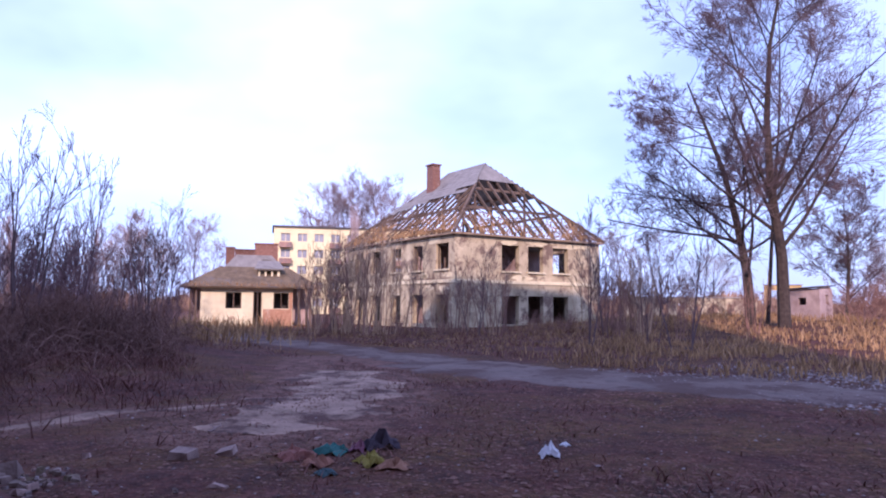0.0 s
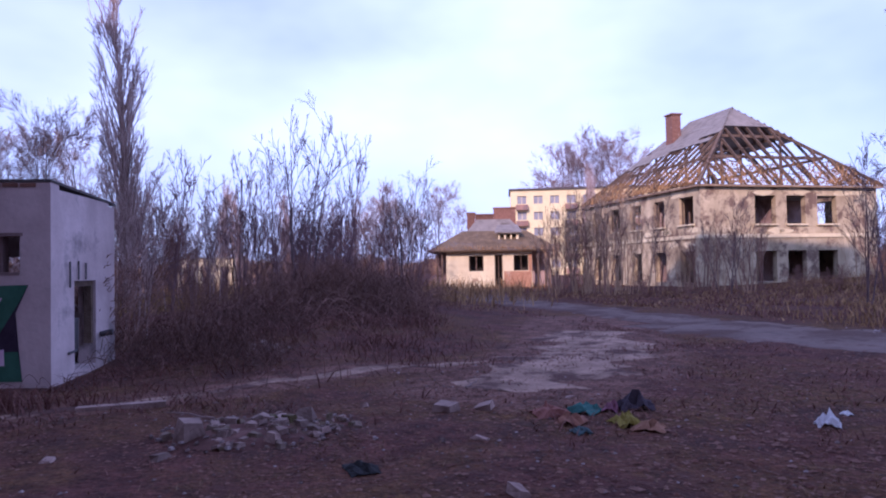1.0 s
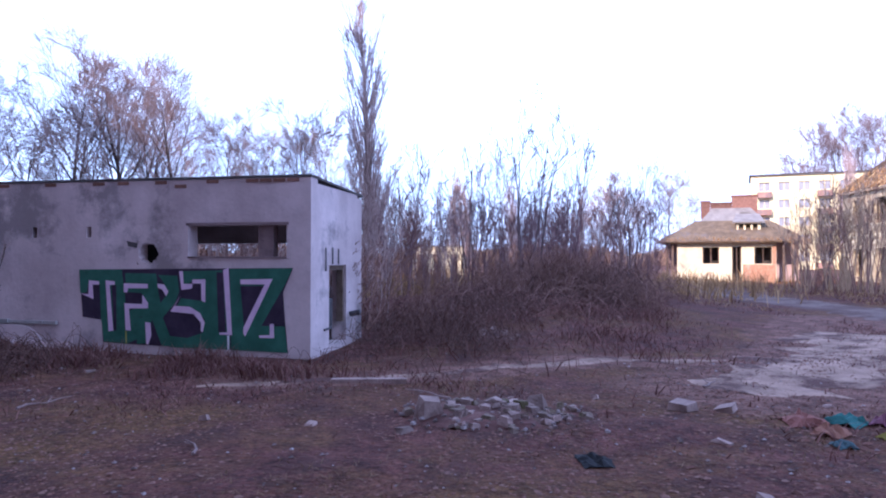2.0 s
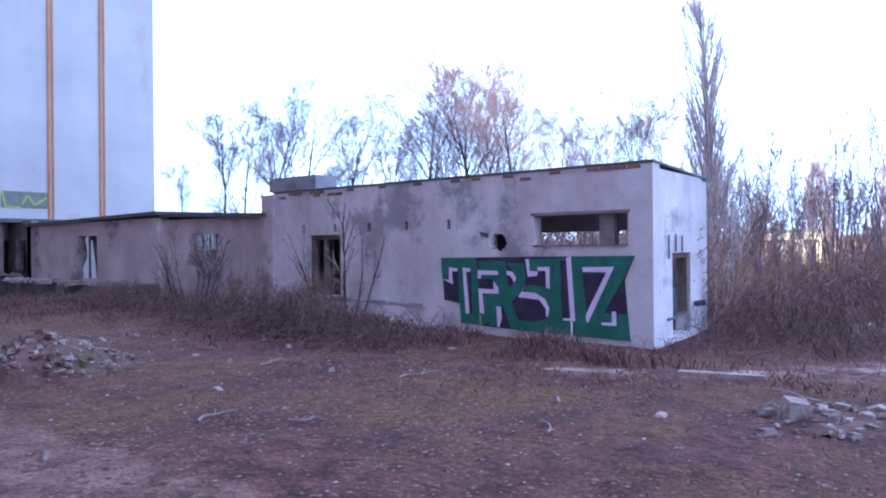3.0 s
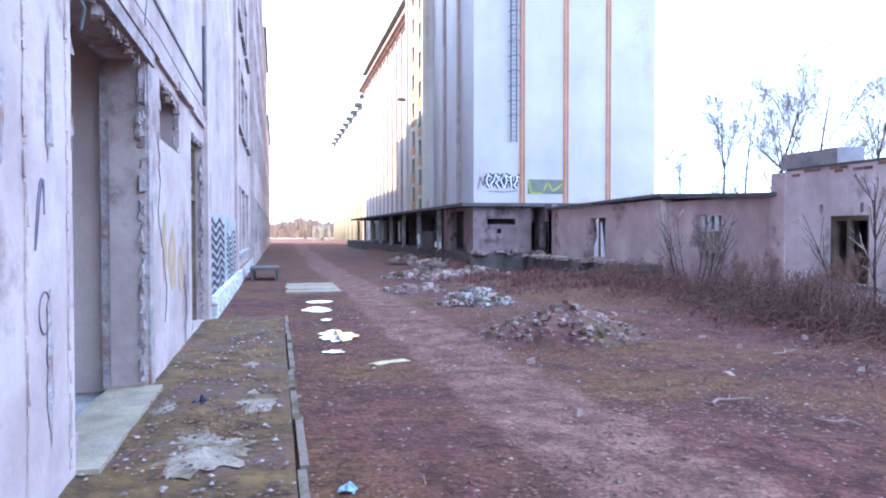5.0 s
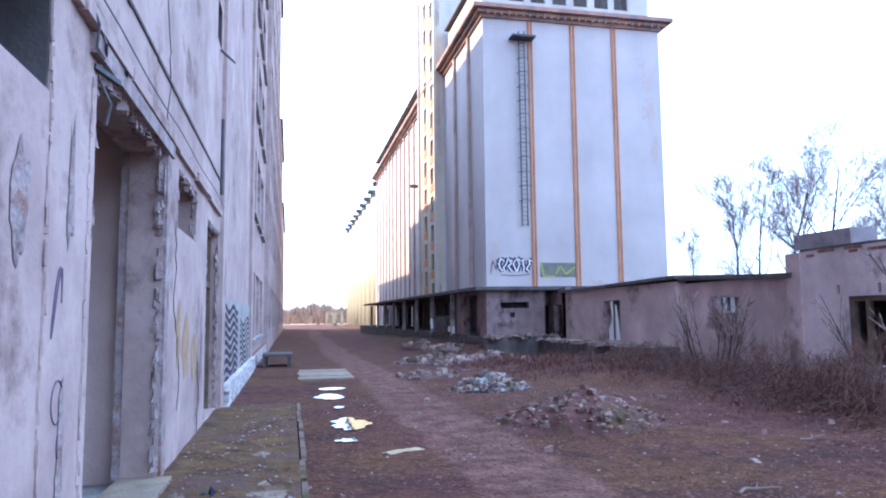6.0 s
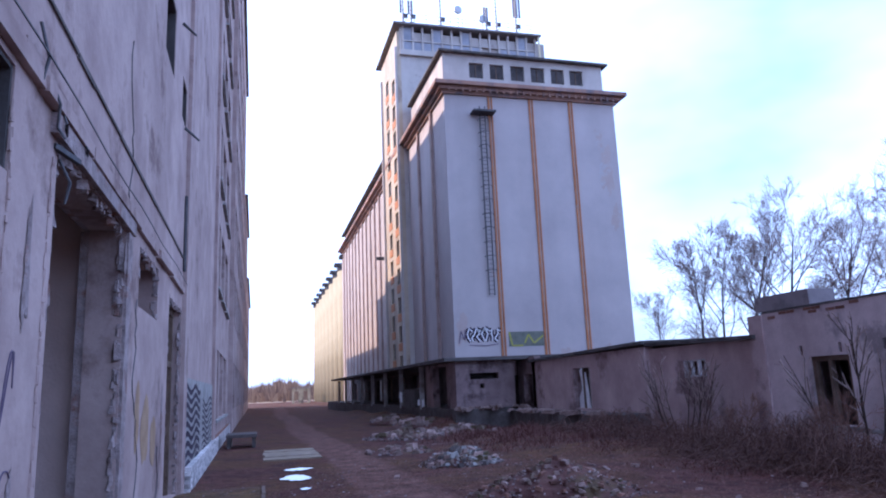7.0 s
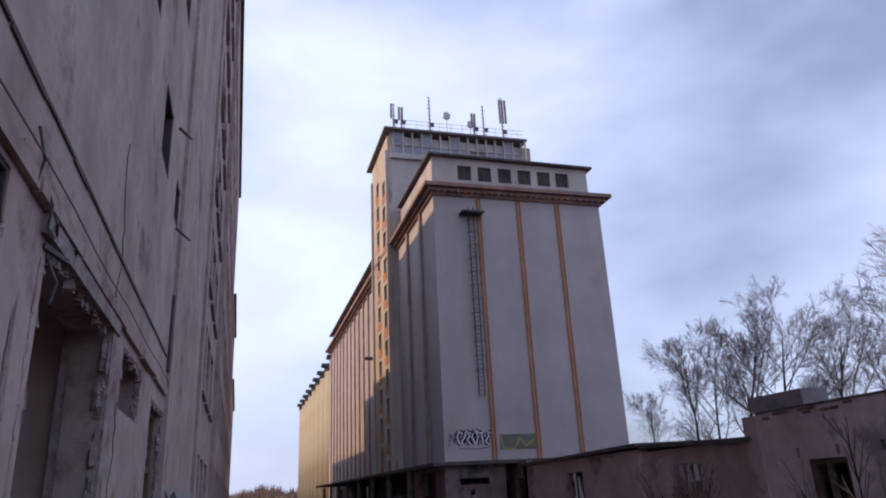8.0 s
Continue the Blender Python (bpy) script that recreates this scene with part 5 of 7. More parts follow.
    for q in (([(3.9, 5.3), (4.1, 4.35), (4.9, 4.35)]), ([(5.0, 4.5), (5.3, 5.1), (5.7, 4.5)]), ([(5.7, 4.5), (6.4, 5.0)])):
        stroke(q, 0.12, LIME_PAINT, "painted_tag")
    # rust-coloured weathering high on the front and damp at its foot
    stain = surf("rusty_weathering", (0.42, 0.34, 0.31), (0.47, 0.40, 0.38), 0.9, 0.85, 0.12, (0.45, 0.43, 0.44), 0.7, 0.52)
    for cx, cz, rx, rz in ((12.5, 17.2, 0.7, 2.2), (12.9, 13.6, 0.5, 1.3), (12.0, 19.6, 0.4, 1.0), (0.5, 5.6, 0.45, 1.6), (8.3, 3.6, 1.1, 0.6), (11.4, 3.7, 0.8, 0.7), (5.2, 3.4, 1.0, 0.4)):
        mb = Mesh()
        mb.v.append((cx, -0.0035, cz))
        for a in range(30):
            w = a * math.pi / 15
            q = 0.75 + 0.6 * noise.noise((math.cos(w) * 2.2 + cx, math.sin(w) * 2.2, cz))
            mb.v.append((min(13.48, cx + rx * q * math.cos(w)), -0.0035, cz + rz * q * math.sin(w)))
        mb.f += [(0, 1 + a, 1 + (a + 1) % 30) for a in range(30)]
        part("rust_stain", mb, stain, t, "faded rusty stain")
    # hoist on the long side
    hs = Mesh()
    hs.beam((-0.3, 22.2, 9.0), (-0.3, 22.2, 16.0), 0.25, 0.25)
    hs.beam((-0.3, 22.2, 14.6), (-1.4, 22.2, 14.6), 0.3, 0.3)
    part("hoist", hs, DARK_METAL, t, "dark hoist mast on the long side")
    return t


silo()


def antennas():
    y = 58.0
    zt = 34.68
    for x, h, pan in ((12.85, 2.6, 1), (13.6, 2.3, 2), (16.4, 3.7, 0), (20.9, 2.4, 2), (21.9, 3.4, 0), (23.9, 4.4, 3)):
        t = thing("antenna_mast", pose(x, y, zt), "slim pale telecom mast on the silo roof", "antenna", "roof antennas")
        mb = Mesh()
        mb.tube((0, 0, 0), (0, 0, h), 0.085, 0.06, 6)
        mb.tube((0, 0, 0), (0.4, 0.3, 0.5), 0.03, 0.03, 4)
        for k in range(int(h / 0.4)):
            mb.tube((-0.16, 0, 0.5 + k * 0.4), (0.16, 0, 0.5 + k * 0.4), 0.03, 0.03, 4)
        part("mast", mb, MAST_METAL, t)
        for k in range(pan):
            boxed("panel_antenna", (-0.35 + 0.3 * k, -0.17 + 0.3 * k, -0.25, -0.1, h * 0.35, h * 0.95), MAST_METAL, t)
        boxed("radio_box", (0.08, 0.4, -0.2, 0.1, 0.5, 0.85), DARK_METAL, t)
    for x, zz in ((18.1, 1.8), (20.5, 1.1)):
        t = thing("dish_antenna", pose(x, y, zt), "round pale dish antenna on a short pole", "antenna", "dish antennas")
        mb = Mesh()
        mb.tube((0, 0, 0), (0, 0, zz), 0.05, 0.05, 6)
        part("pole", mb, PALE_METAL, t)
        mb = Mesh()
        mb.tube((0, -0.05, zz), (0, -0.22, zz), 0.42, 0.36, 16, True)
        part("dish", mb, PALE_METAL, t)


antennas()


def far_silos():
    proto = None
    for k in range(9):
        y = 112 + k * 7.4
        if proto is None:
            proto = thing("round_silo", pose(17.2, y, 0), "tall sunlit cream cylindrical silo with dark cap", "silo", "round silos in a row")
            n = 28
            mb = Mesh()
            mb.tube((0, 0, 0), (0, 0, 22.0), 3.75, 3.75, n, True)
            sh = part("shell", mb, FAR_SHELL, proto)
            for p in sh.data.polygons:
                p.use_smooth = len(p.vertices) == 4
            mb = Mesh()
            mb.tube((-2.6, 0, 22.0), (-2.6, 0, 23.3), 1.3, 1.3, 12, True)
            mb.box(-4.3, -1.0, -0.9, 0.9, 22.9, 23.4)
            part("cap", mb, TAR, proto)
        else:
            copy_thing(proto, pose(17.2, y, 0))


far_silos()


# ---- the roofless house ----
def ruined_house():
    t = thing("ruined_house", pose(44.6, -22.7, 0, 0, 0, 7), "derelict two-storey house with stained render and bare rafters", "house")
    LX, LY, H = 17.5, 14.3, 6.8
    X, Y = Vector((1, 0, 0)), Vector((0, 1, 0))
    up = [(0.8, 2.5), (4.4, 5.8), (7.7, 9.3), (11.1, 12.9), (14.5, 16.0)]
    lo = [(0.9, 2.5), (4.3, 5.9), (7.7, 9.2), (11.2, 12.8), (14.5, 16.0)]
    holes = [(a, b, 4.35, 6.25) for a, b in up] + [(a, b, 0.35, 2.5) for a, b in lo]
    mb = Mesh()
    mb.wall((0, 0, -0.3), X, -Y, LX, H + 0.3, 0.42, [(a, b, c + 0.3, d + 0.3) for a, b, c, d in holes])
    side = part("wall", mb, PLASTER_WARM, t, "pale stained render with missing patches")
    rh = [(4.2, 5.86), (6.74, 8.27), (9.25, 10.85)]
    h2 = [(a, b, 4.3, 6.25) for a, b in rh] + [(a, b, 0.35, 2.45) for a, b in rh]
    mb = Mesh()
    mb.wall((0, -0.42, -0.3), -Y, X, LY - 0.84, H + 0.3, 0.42, [(a - 0.42, b - 0.42, c + 0.3, d + 0.3) for a, b, c, d in h2])
    front = part("wall", mb, PLASTER_WARM, t)
    mb = Mesh()
    mb.wall((0, -LY + 0.42, -0.3), X, -Y, LX, H + 0.3, 0.42, [(a, b, 4.65, 6.5) for a, b in up])
    part("wall", mb, PLASTER_WARM, t)
    mb = Mesh()
    mb.wall((LX - 0.42, -0.42, -0.3), -Y, X, LY - 0.84, H + 0.3, 0.42, [(a, b, 4.65, 6.5) for a, b in rh])
    part("wall", mb, PLASTER_WARM, t)
    mb = Mesh()
    mb.box(0.44, LX - 0.44, -LY + 0.86, -0.44, 3.2, 3.45)
    # unseen attic slab, added to keep daylight out of the rooms
    mb.box(0.44, LX - 0.44, -LY + 0.86, -0.44, 6.5, 6.7)
    part("floor_slab", mb, CONCRETE, t)
    mb = Mesh()
    mb.wall((6.2, -0.45, 0), -Y, X, LY - 1, 6.6, 0.2)
    mb.wall((0.45, -6.4, 0), X, -Y, 5.6, 6.6, 0.2, [(2.0, 3.0, 3.5, 5.6)])
    part("inner_wall", mb, PLASTER_PINK, t)
    # string course, sills and piers
    mb = Mesh()
    mb.box(-0.07, LX, 0.002, 0.08, 3.35, 3.6)
    part("string_course", mb, PLASTER_CREAM, side)
    mb = Mesh()
    mb.box(-0.08, -0.002, -LY, 0.0, 3.35, 3.6)
    part("string_course", mb, PLASTER_CREAM, front)
    for a, b in up:
        boxed("window_sill", (a - 0.12, b + 0.12, 0.003, 0.14, 4.24, 4.345), PLASTER_CREAM, side)
        fr = Mesh()
        fr.box(a, a + 0.07, -0.3, -0.2, 4.36, 6.24)
        fr.box(b - 0.07, b, -0.3, -0.2, 4.36, 6.24)
        fr.box((a + b) / 2 - 0.04, (a + b) / 2 + 0.04, -0.3, -0.2, 4.36, 5.2 + 0.5 * (int(a) % 2))
        part("window_frame", fr, TIMBER, side)
    for a, b in rh:
        boxed("window_sill", (-0.14, -0.003, -b - 0.1, -a + 0.1, 4.18, 4.295), PLASTER_CREAM, front)
    rnd = random.Random(21)
    for k in range(9):
        pale = Mesh()
        cx, cz = rnd.uniform(0.3, 16.5), rnd.choice((3.9, 3.0, 6.5))
        pts = [(cx + rnd.uniform(0.4, 0.9) * math.cos(a * 0.7), 0.012, cz + rnd.uniform(0.12, 0.3) * math.sin(a * 0.7)) for a in range(9)]
        pale.quad(*pts)
        part("render_patch", pale, PLASTER_CREAM, side, "patch of pale render")
    for k in range(6):
        pale = Mesh()
        cy, cz = -rnd.uniform(3.5, 13), rnd.choice((3.9, 3.8, 6.45))
        pts = [(-0.012, cy + rnd.uniform(0.4, 1.0) * math.cos(a * 0.7), cz + rnd.uniform(0.12, 0.28) * math.sin(a * 0.7)) for a in range(9)]
        pale.quad(*pts)
        part("render_patch", pale, PLASTER_CREAM, front, "patch of pale render")
    # eaves
    o = 0.3
    eave = surf("weathered_eaves", (0.26, 0.19, 0.13), (0.42, 0.32, 0.22), 1.5, 0.92, 0.4, (0.16, 0.11, 0.08), 0.8, 0.55)
    for q in ((-o, LX + o, 0.0, o), (-o, LX + o, -LY - o, -LY), (-o, 0.0, -LY, 0.0), (LX, LX + o, -LY, 0.0)):
        boxed("eave_board", (*q, 6.8, 6.95), eave, t, "weathered boarded eaves overgrown with dead grass")
    # hipped roof: rafters as parts, sheeting on the upper part only
    ZR, ZE, ym = 13.6, 6.95, -LY / 2
    xa, xb = 6.2, 11.6
    ridge = Mesh()
    ridge.beam((xa, ym, ZR), (xb, ym, ZR), 0.18, 0.24)
    part("ridge_beam", ridge, TIMBER, t)
    for cx, cy, rx in ((-o, o, xa), (-o, -LY - o, xa), (LX + o, o, xb), (LX + o, -LY - o, xb)):
        mb = Mesh()
        mb.beam((cx, cy, ZE), (rx, ym, ZR), 0.18, 0.22)
        part("hip_rafter", mb, TIMBER, t)

    def slope_top(x):
        """How high the rafter at x on the long slopes reaches, 0 to 1."""
        if x < xa:
            return (x + o) / (xa + o)
        return 1.0 if x < xb else (LX + o - x) / (LX + o - xb)

    for s, y0 in ((1, o), (-1, -LY - o)):
        for k in range(21):
            x = -0.1 + k * 0.88
            f = slope_top(x)
            if f < 0.05 or (s == 1 and k in (13,)) or (s == -1 and k % 2):
                continue
            mb = Mesh()
            top = f * rnd.uniform(0.96, 1.0)
            sag = rnd.uniform(-0.12, 0.12)
            mb.beam((x + sag, y0, ZE), (x, y0 + (ym - y0) * top, ZE + (ZR - ZE) * top), 0.12, 0.17)
            part("rafter", mb, TIMBER, t)
    for x0, xt in ((-o, xa), (LX + o, xb)):
        for k in range(15):
            y = -0.3 - k * 0.98
            f = 1 - abs(y - ym) / (LY / 2 + o)
            if f < 0.05 or (x0 > 0 and k % 2) or (x0 < 0 and k in (3, 10)):
                continue
            mb = Mesh()
            f *= rnd.uniform(0.9, 1.0)
            mb.beam((x0, y + rnd.uniform(-0.1, 0.1), ZE), (x0 + (xt - x0) * f, y, ZE + (ZR - ZE) * f), 0.12, 0.17)
            part("rafter", mb, TIMBER, t)
    # purlins, posts and fallen laths
    for f in (0.38, 0.66):
        z, ya, yb = ZE + (ZR - ZE) * f - 0.25, o + (ym - o) * f, -LY - o + (ym + LY + o) * f
        for p, q in (((-o + (xa + o) * f, ya, z), (LX + o - (LX + o - xb) * f, ya, z)), ((-o + (xa + o) * f, yb, z), (LX + o - (LX + o - xb) * f, yb, z)), ((-o + (xa + o) * f, ya, z), (-o + (xa + o) * f, yb, z))):
            mb = Mesh()
            mb.beam(p, q, 0.16, 0.2)
            part("purlin", mb, TIMBER, t)
    for x in (4.0, 8.6, 13.0):
        for y in (-4.6, -9.7):
            mb = Mesh()
            mb.beam((x, y, 6.6), (x, y, 10.9), 0.16, 0.16)
            part("roof_post", mb, TIMBER, t)
    for k in range(150):
        r1, r2 = rnd.random(), rnd.uniform(0.02, 0.42)
        mb = Mesh()
        if k % 2:
            x = rnd.uniform(0.5, 16)
            y = o + (ym - o) * r2
            z = ZE + (ZR - ZE) * r2 + 0.12
            mb.beam((x, y, z), (x + rnd.uniform(-0.6, 1.6), y + rnd.uniform(-0.7, 0.7), z + rnd.uniform(-0.35, 0.35)), 0.06, 0.05)
        else:
            y = -rnd.uniform(0.5, 13.5)
            f = min(r2, 1 - abs(y - ym) / (LY / 2 + o))
            x, z = -o + (xa + o) * f, ZE + (ZR - ZE) * f + 0.1
            mb.beam((x, y, z), (x + rnd.uniform(-0.3, 0.5), y + rnd.uniform(-1.6, 1.6), z + rnd.uniform(-0.3, 0.3)), 0.06, 0.05)
        part("loose_lath", mb, TIMBER, t)

    def at(side_, x, f):
        """A point on a long slope, a hand above the rafters."""
        y0 = o if side_ > 0 else -LY - o
        return Vector((x, y0 + (ym - y0) * f, ZE + (ZR - ZE) * f + 0.14))

    # sheeting in courses with a ragged lower edge
    for s, x_lo, x_hi in ((1, xa, 15.5), (-1, xa, 12.5)):
        for c in range(13):
            f1 = 1.0 - c * 0.045
            f0 = f1 - 0.05
            a = xa - (1 - f0) * (xa + o) + 0.1
            b = xb + (1 - f0) * (LX + o - xb) - 0.1
            if s > 0:
                a += max(0, c - 8) * 0.9
                if c > 9:
                    a += 3.2 + (c - 9) * 1.5
                lim = 13
            else:
                lim = 10
            if c >= lim:
                continue
            x = a
            while x < b - 0.2:
                w = min(rnd.uniform(0.8, 1.5), b - x)
                if c < 8 or rnd.random() < 0.9:
                    mb = Mesh()
                    dz = Vector((0, 0, rnd.uniform(0, 0.03)))
                    mb.slab([at(s, x, f0) + dz, at(s, x + w, f0) + dz, at(s, min(x + w, b), f1 + 0.004), at(s, x, f1 + 0.004)], 0.035)
                    part("roof_sheet", mb, ROOF_FELT, t)
                x += w
    for c in range(5):
        f1, f0 = 1.0 - c * 0.055, 1.0 - (c + 1) * 0.055
        mb = Mesh()

        def hp(f, e):
            return Vector((-o + (xa + o) * f - 0.05, ym + e * (LY / 2 + o) * (1 - f) * 0.96, ZE + (ZR - ZE) * f + 0.14))
        mb.slab([hp(f0, -1), hp(f0, 1), hp(f1, 1), hp(f1, -1)], 0.035)
        part("roof_sheet", mb, ROOF_FELT, t)
    # brick chimney
    ch = Mesh()
    ch.stack(10.7, 11.7, -5.6, -4.8, 10.9, 14.12, 28, 0.1)
    part("chimney", ch, BRICK, t, "red brick chimney")
    # debris and dead grass lying along the eaves
    db = Mesh()
    for k in range(2600):
        rise = rnd.random() ** 2 * 1.7
        if k % 2:
            p = (rnd.uniform(-0.2 + rise, LX - rise), 0.35 - rise + rnd.uniform(-0.1, 0.1), 6.98 + rise * 0.9)
        else:
            p = (-0.35 + rise * 0.95 + rnd.uniform(-0.1, 0.1), -rnd.uniform(rise, LY - rise), 6.98 + rise * 0.95)
        if noise.noise((p[0] * 0.5, p[1] * 0.5, 3.0)) < rnd.uniform(-0.6, 0.3):
            continue
        q = (p[0] + rnd.uniform(-0.3, 0.3), p[1] + rnd.uniform(-0.3, 0.3), p[2] + rnd.uniform(0.05, 0.5))
        db.quad(p, (p[0] + 0.06, p[1] + 0.06, p[2]), q)
    tagged(part("dead_grass", db, STRAW, t), kind="stuff")


ruined_house()


def bungalow():
    t = thing("bungalow", pose(57.6, -6.3, 0, 0, 0, -99.8), "small sunlit cream bungalow with an overgrown hipped roof", "house")
    X, Y = Vector((1, 0, 0)), Vector((0, 1, 0))
    holes = [(2.75, 3.95, 1.35, 2.6), (4.85, 5.5, 0.0, 2.65), (6.4, 7.6, 1.35, 2.6)]
    mb = Mesh()
    mb.wall((0.9, 0, -0.3), X, Y, 7.0, 3.3, 0.35, [(a - 0.9, b - 0.9, c + 0.3, d + 0.3) for a, b, c, d in holes])
    w = part("wall", mb, PLASTER_CREAM, t, "cream front wall")
    boxed("brick_field", (5.6, 7.85, -0.03, -0.003, 0.0, 1.3), BRICK_SUNLIT, w, "bare brick field below the window")
    boxed("brick_field", (7.62, 7.88, -0.03, -0.003, 1.3, 2.7), BRICK_SUNLIT, w)
    for x in (0.1, 0.5, 8.3, 8.9, 9.2):
        boxed("porch_post", (x, x + 0.14, -0.2, -0.05, -0.2, 2.95), TIMBER, t)
    mb = Mesh()
    mb.wall((0.0, 2.2, -0.3), X, Y, 9.6, 3.3, 0.3)
    mb.wall((0.0, 7.5, -0.3), X, Y, 9.6, 3.3, 0.3)
    mb.wall((0.0, 2.5, -0.3), Y, X, 5.0, 3.3, 0.3)
    mb.wall((9.3, 2.5, -0.3), Y, X, 5.0, 3.3, 0.3)
    part("wall", mb, PLASTER_PINK, t)
    for a, b, c, d in holes:
        fr = Mesh()
        fr.box(a, a + 0.08, 0.1, 0.2, c, d)
        fr.box(b - 0.08, b, 0.1, 0.2, c, d)
        fr.box((a + b) / 2 - 0.04, (a + b) / 2 + 0.04, 0.12, 0.18, c, d)
        part("window_frame" if c > 0.5 else "door_frame", fr, TIMBER, w)
        # near-black panel added behind the opening for the shade inside
        boxed("dark_room", (a - 0.3, b + 0.3, 1.7, 1.75, 0, 2.9), DARK_INSIDE, t)
    rf = Mesh()
    e = [(-0.6, -0.6), (10.1, -0.6), (10.1, 8.3), (-0.6, 8.3)]
    m = [(2.2, 2.4), (7.6, 2.4), (7.6, 5.6), (2.2, 5.6)]
    for k in range(4):
        a, b, c, d = e[k], e[(k + 1) % 4], m[(k + 1) % 4], m[k]
        rf.slab([(*a, 3.05), (*b, 3.05), (*c, 4.75), (*d, 4.75)], 0.14)
    part("roof", rf, surf("mossy_roof", (0.10, 0.075, 0.05), (0.19, 0.14, 0.09), 1.5, 0.95, 0.5, (0.14, 0.12, 0.11), 0.7, 0.55), t, "low roof overgrown with dead grass")
    rf = Mesh()
    rf.slab([(2.4, 2.2, 4.55), (7.4, 2.2, 4.55), (6.2, 4.0, 6.0), (3.6, 4.0, 6.0)], 0.12)
    rf.slab([(2.4, 5.8, 4.55), (2.4, 2.2, 4.55), (3.6, 4.0, 6.0)], 0.12)
    rf.slab([(7.4, 2.2, 4.55), (7.4, 5.8, 4.55), (6.2, 4.0, 6.0)], 0.12)
    part("upper_roof", rf, ROOF_FELT, t)
    d = Mesh()
    d.wall((5.2, 1.0, 3.6), X, Y, 1.7, 0.95, 0.2, [(0.15, 0.5, 0.15, 0.8), (0.65, 1.0, 0.15, 0.8), (1.15, 1.5, 0.15, 0.8)])
    part("dormer_wall", d, PLASTER_CREAM, t)
    d = Mesh()
    d.slab([(4.9, 0.7, 4.55), (7.2, 0.7, 4.55), (6.9, 2.9, 5.3), (5.2, 2.9, 5.3)], 0.1)
    part("dormer_roof", d, ROOF_FELT, t)
    for x, w, z1 in ((2.6, 0.7, 6.35), (3.32, 1.6, 6.2), (4.94, 1.9, 6.75)):
        ch = Mesh()
        ch.stack(x, x + w, 3.8, 4.5, 5.0, z1, 11, 0.06)
        part("chimney", ch, BRICK, t, "broad brick chimney stack")
    db = Mesh()
    rnd = random.Random(4)
    for k in range(700):
        p = (rnd.uniform(-0.6, 10), rnd.uniform(-0.65, 0.2), 3.05 + rnd.random() * 0.15)
        q = (p[0] + rnd.uniform(-0.2, 0.2), p[1] - rnd.uniform(0, 0.15), p[2] + rnd.uniform(-0.25, 0.35))
        db.quad(p, (p[0] + 0.05, p[1], p[2]), q)
    tagged(part("dead_grass", db, STRAW, t), kind="stuff")


bungalow()


def apartment_block():
    t = thing("apartment_block", pose(131.5, -29.0, 0, 0, 0, -102), "pale five-storey apartment block with reddish balconies", "building")
    cream = surf("yellow_cream_render", (0.70, 0.60, 0.34), (0.82, 0.72, 0.43), 0.3, 0.9, 0.1)
    holes = [(1.3 + 3.1 * k, 3.0 + 3.1 * k, 1.4 + 3.05 * f, 2.9 + 3.05 * f) for k in range(12) for f in range(5)]
    mb = Mesh()
    mb.wall((0, 0, 0), (1, 0, 0), (0, 1, 0), 38, 16.2, 0.4, holes)
    w = part("wall", mb, cream, t)
    mb = Mesh()
    mb.wall((0, 0.4, 0), (0, 1, 0), (1, 0, 0), 11, 16.2, 0.4)
    mb.wall((0, 11, 0), (1, 0, 0), (0, 1, 0), 38, 16.2, 0.4)
    part("wall", mb, cream, t)
    boxed("roof", (-0.3, 38.3, -0.3, 11.7, 16.2, 16.5), TAR, t)
    for k, (a, b, c, d) in enumerate(holes):
        pane = boxed("window", (a, b, 0.25, 0.3, c, d), bpy.data.materials["dusty_glass"], t)
        boxed("frame", ((a + b) / 2 - 0.05, (a + b) / 2 + 0.05, 0.18, 0.249, c, d), cream, pane)
        if (k // 5) % 3 == 0 or (k // 5) % 3 == 1 and k // 5 > 2:
            boxed("balcony", (a - 0.3, b + 0.3, -0.9, -0.003, c - 1.2, c - 0.2), CORNICE_PAINT, t)


apartment_block()


def hut():
    p = az(143.4, 51)
    z0 = ground_z(p.x, p.y)
    t = thing("brick_hut", pose(p.x, p.y, z0 + 0.1, 0, 0, -80) @ Matrix.Scale(0.76, 4), "small grey rendered hut with a lean-to roof", "hut")
    mb = Mesh()
    mb.wall((-1.0, -1.3, -0.3), (0, 1, 0), (1, 0, 0), 2.6, 2.6, 0.25, [(1.1, 1.75, 1.25, 1.85)])
    part("wall", mb, PLASTER, t)
    mb = Mesh()
    mb.wall((-0.75, -1.3, -0.3), (1, 0, 0), (0, 1, 0), 1.7, 2.75, 0.25, [(0.8, 1.3, 1.3, 2.1)])
    mb.wall((-0.75, 1.05, -0.3), (1, 0, 0), (0, 1, 0), 1.7, 2.65, 0.25, [(0.4, 1.2, 0.3, 2.3)])
    mb.wall((0.95, -1.3, -0.3), (0, 1, 0), (1, 0, 0), 2.6, 2.6, 0.25)
    part("wall", mb, PLASTER, t)
    mb = Mesh()
    mb.slab([(-1.25, -1.5, 2.5), (1.4, -1.5, 2.62), (1.4, 1.6, 2.42), (-1.25, 1.6, 2.3)], 0.1)
    part("roof", mb, TAR, t)


hut()


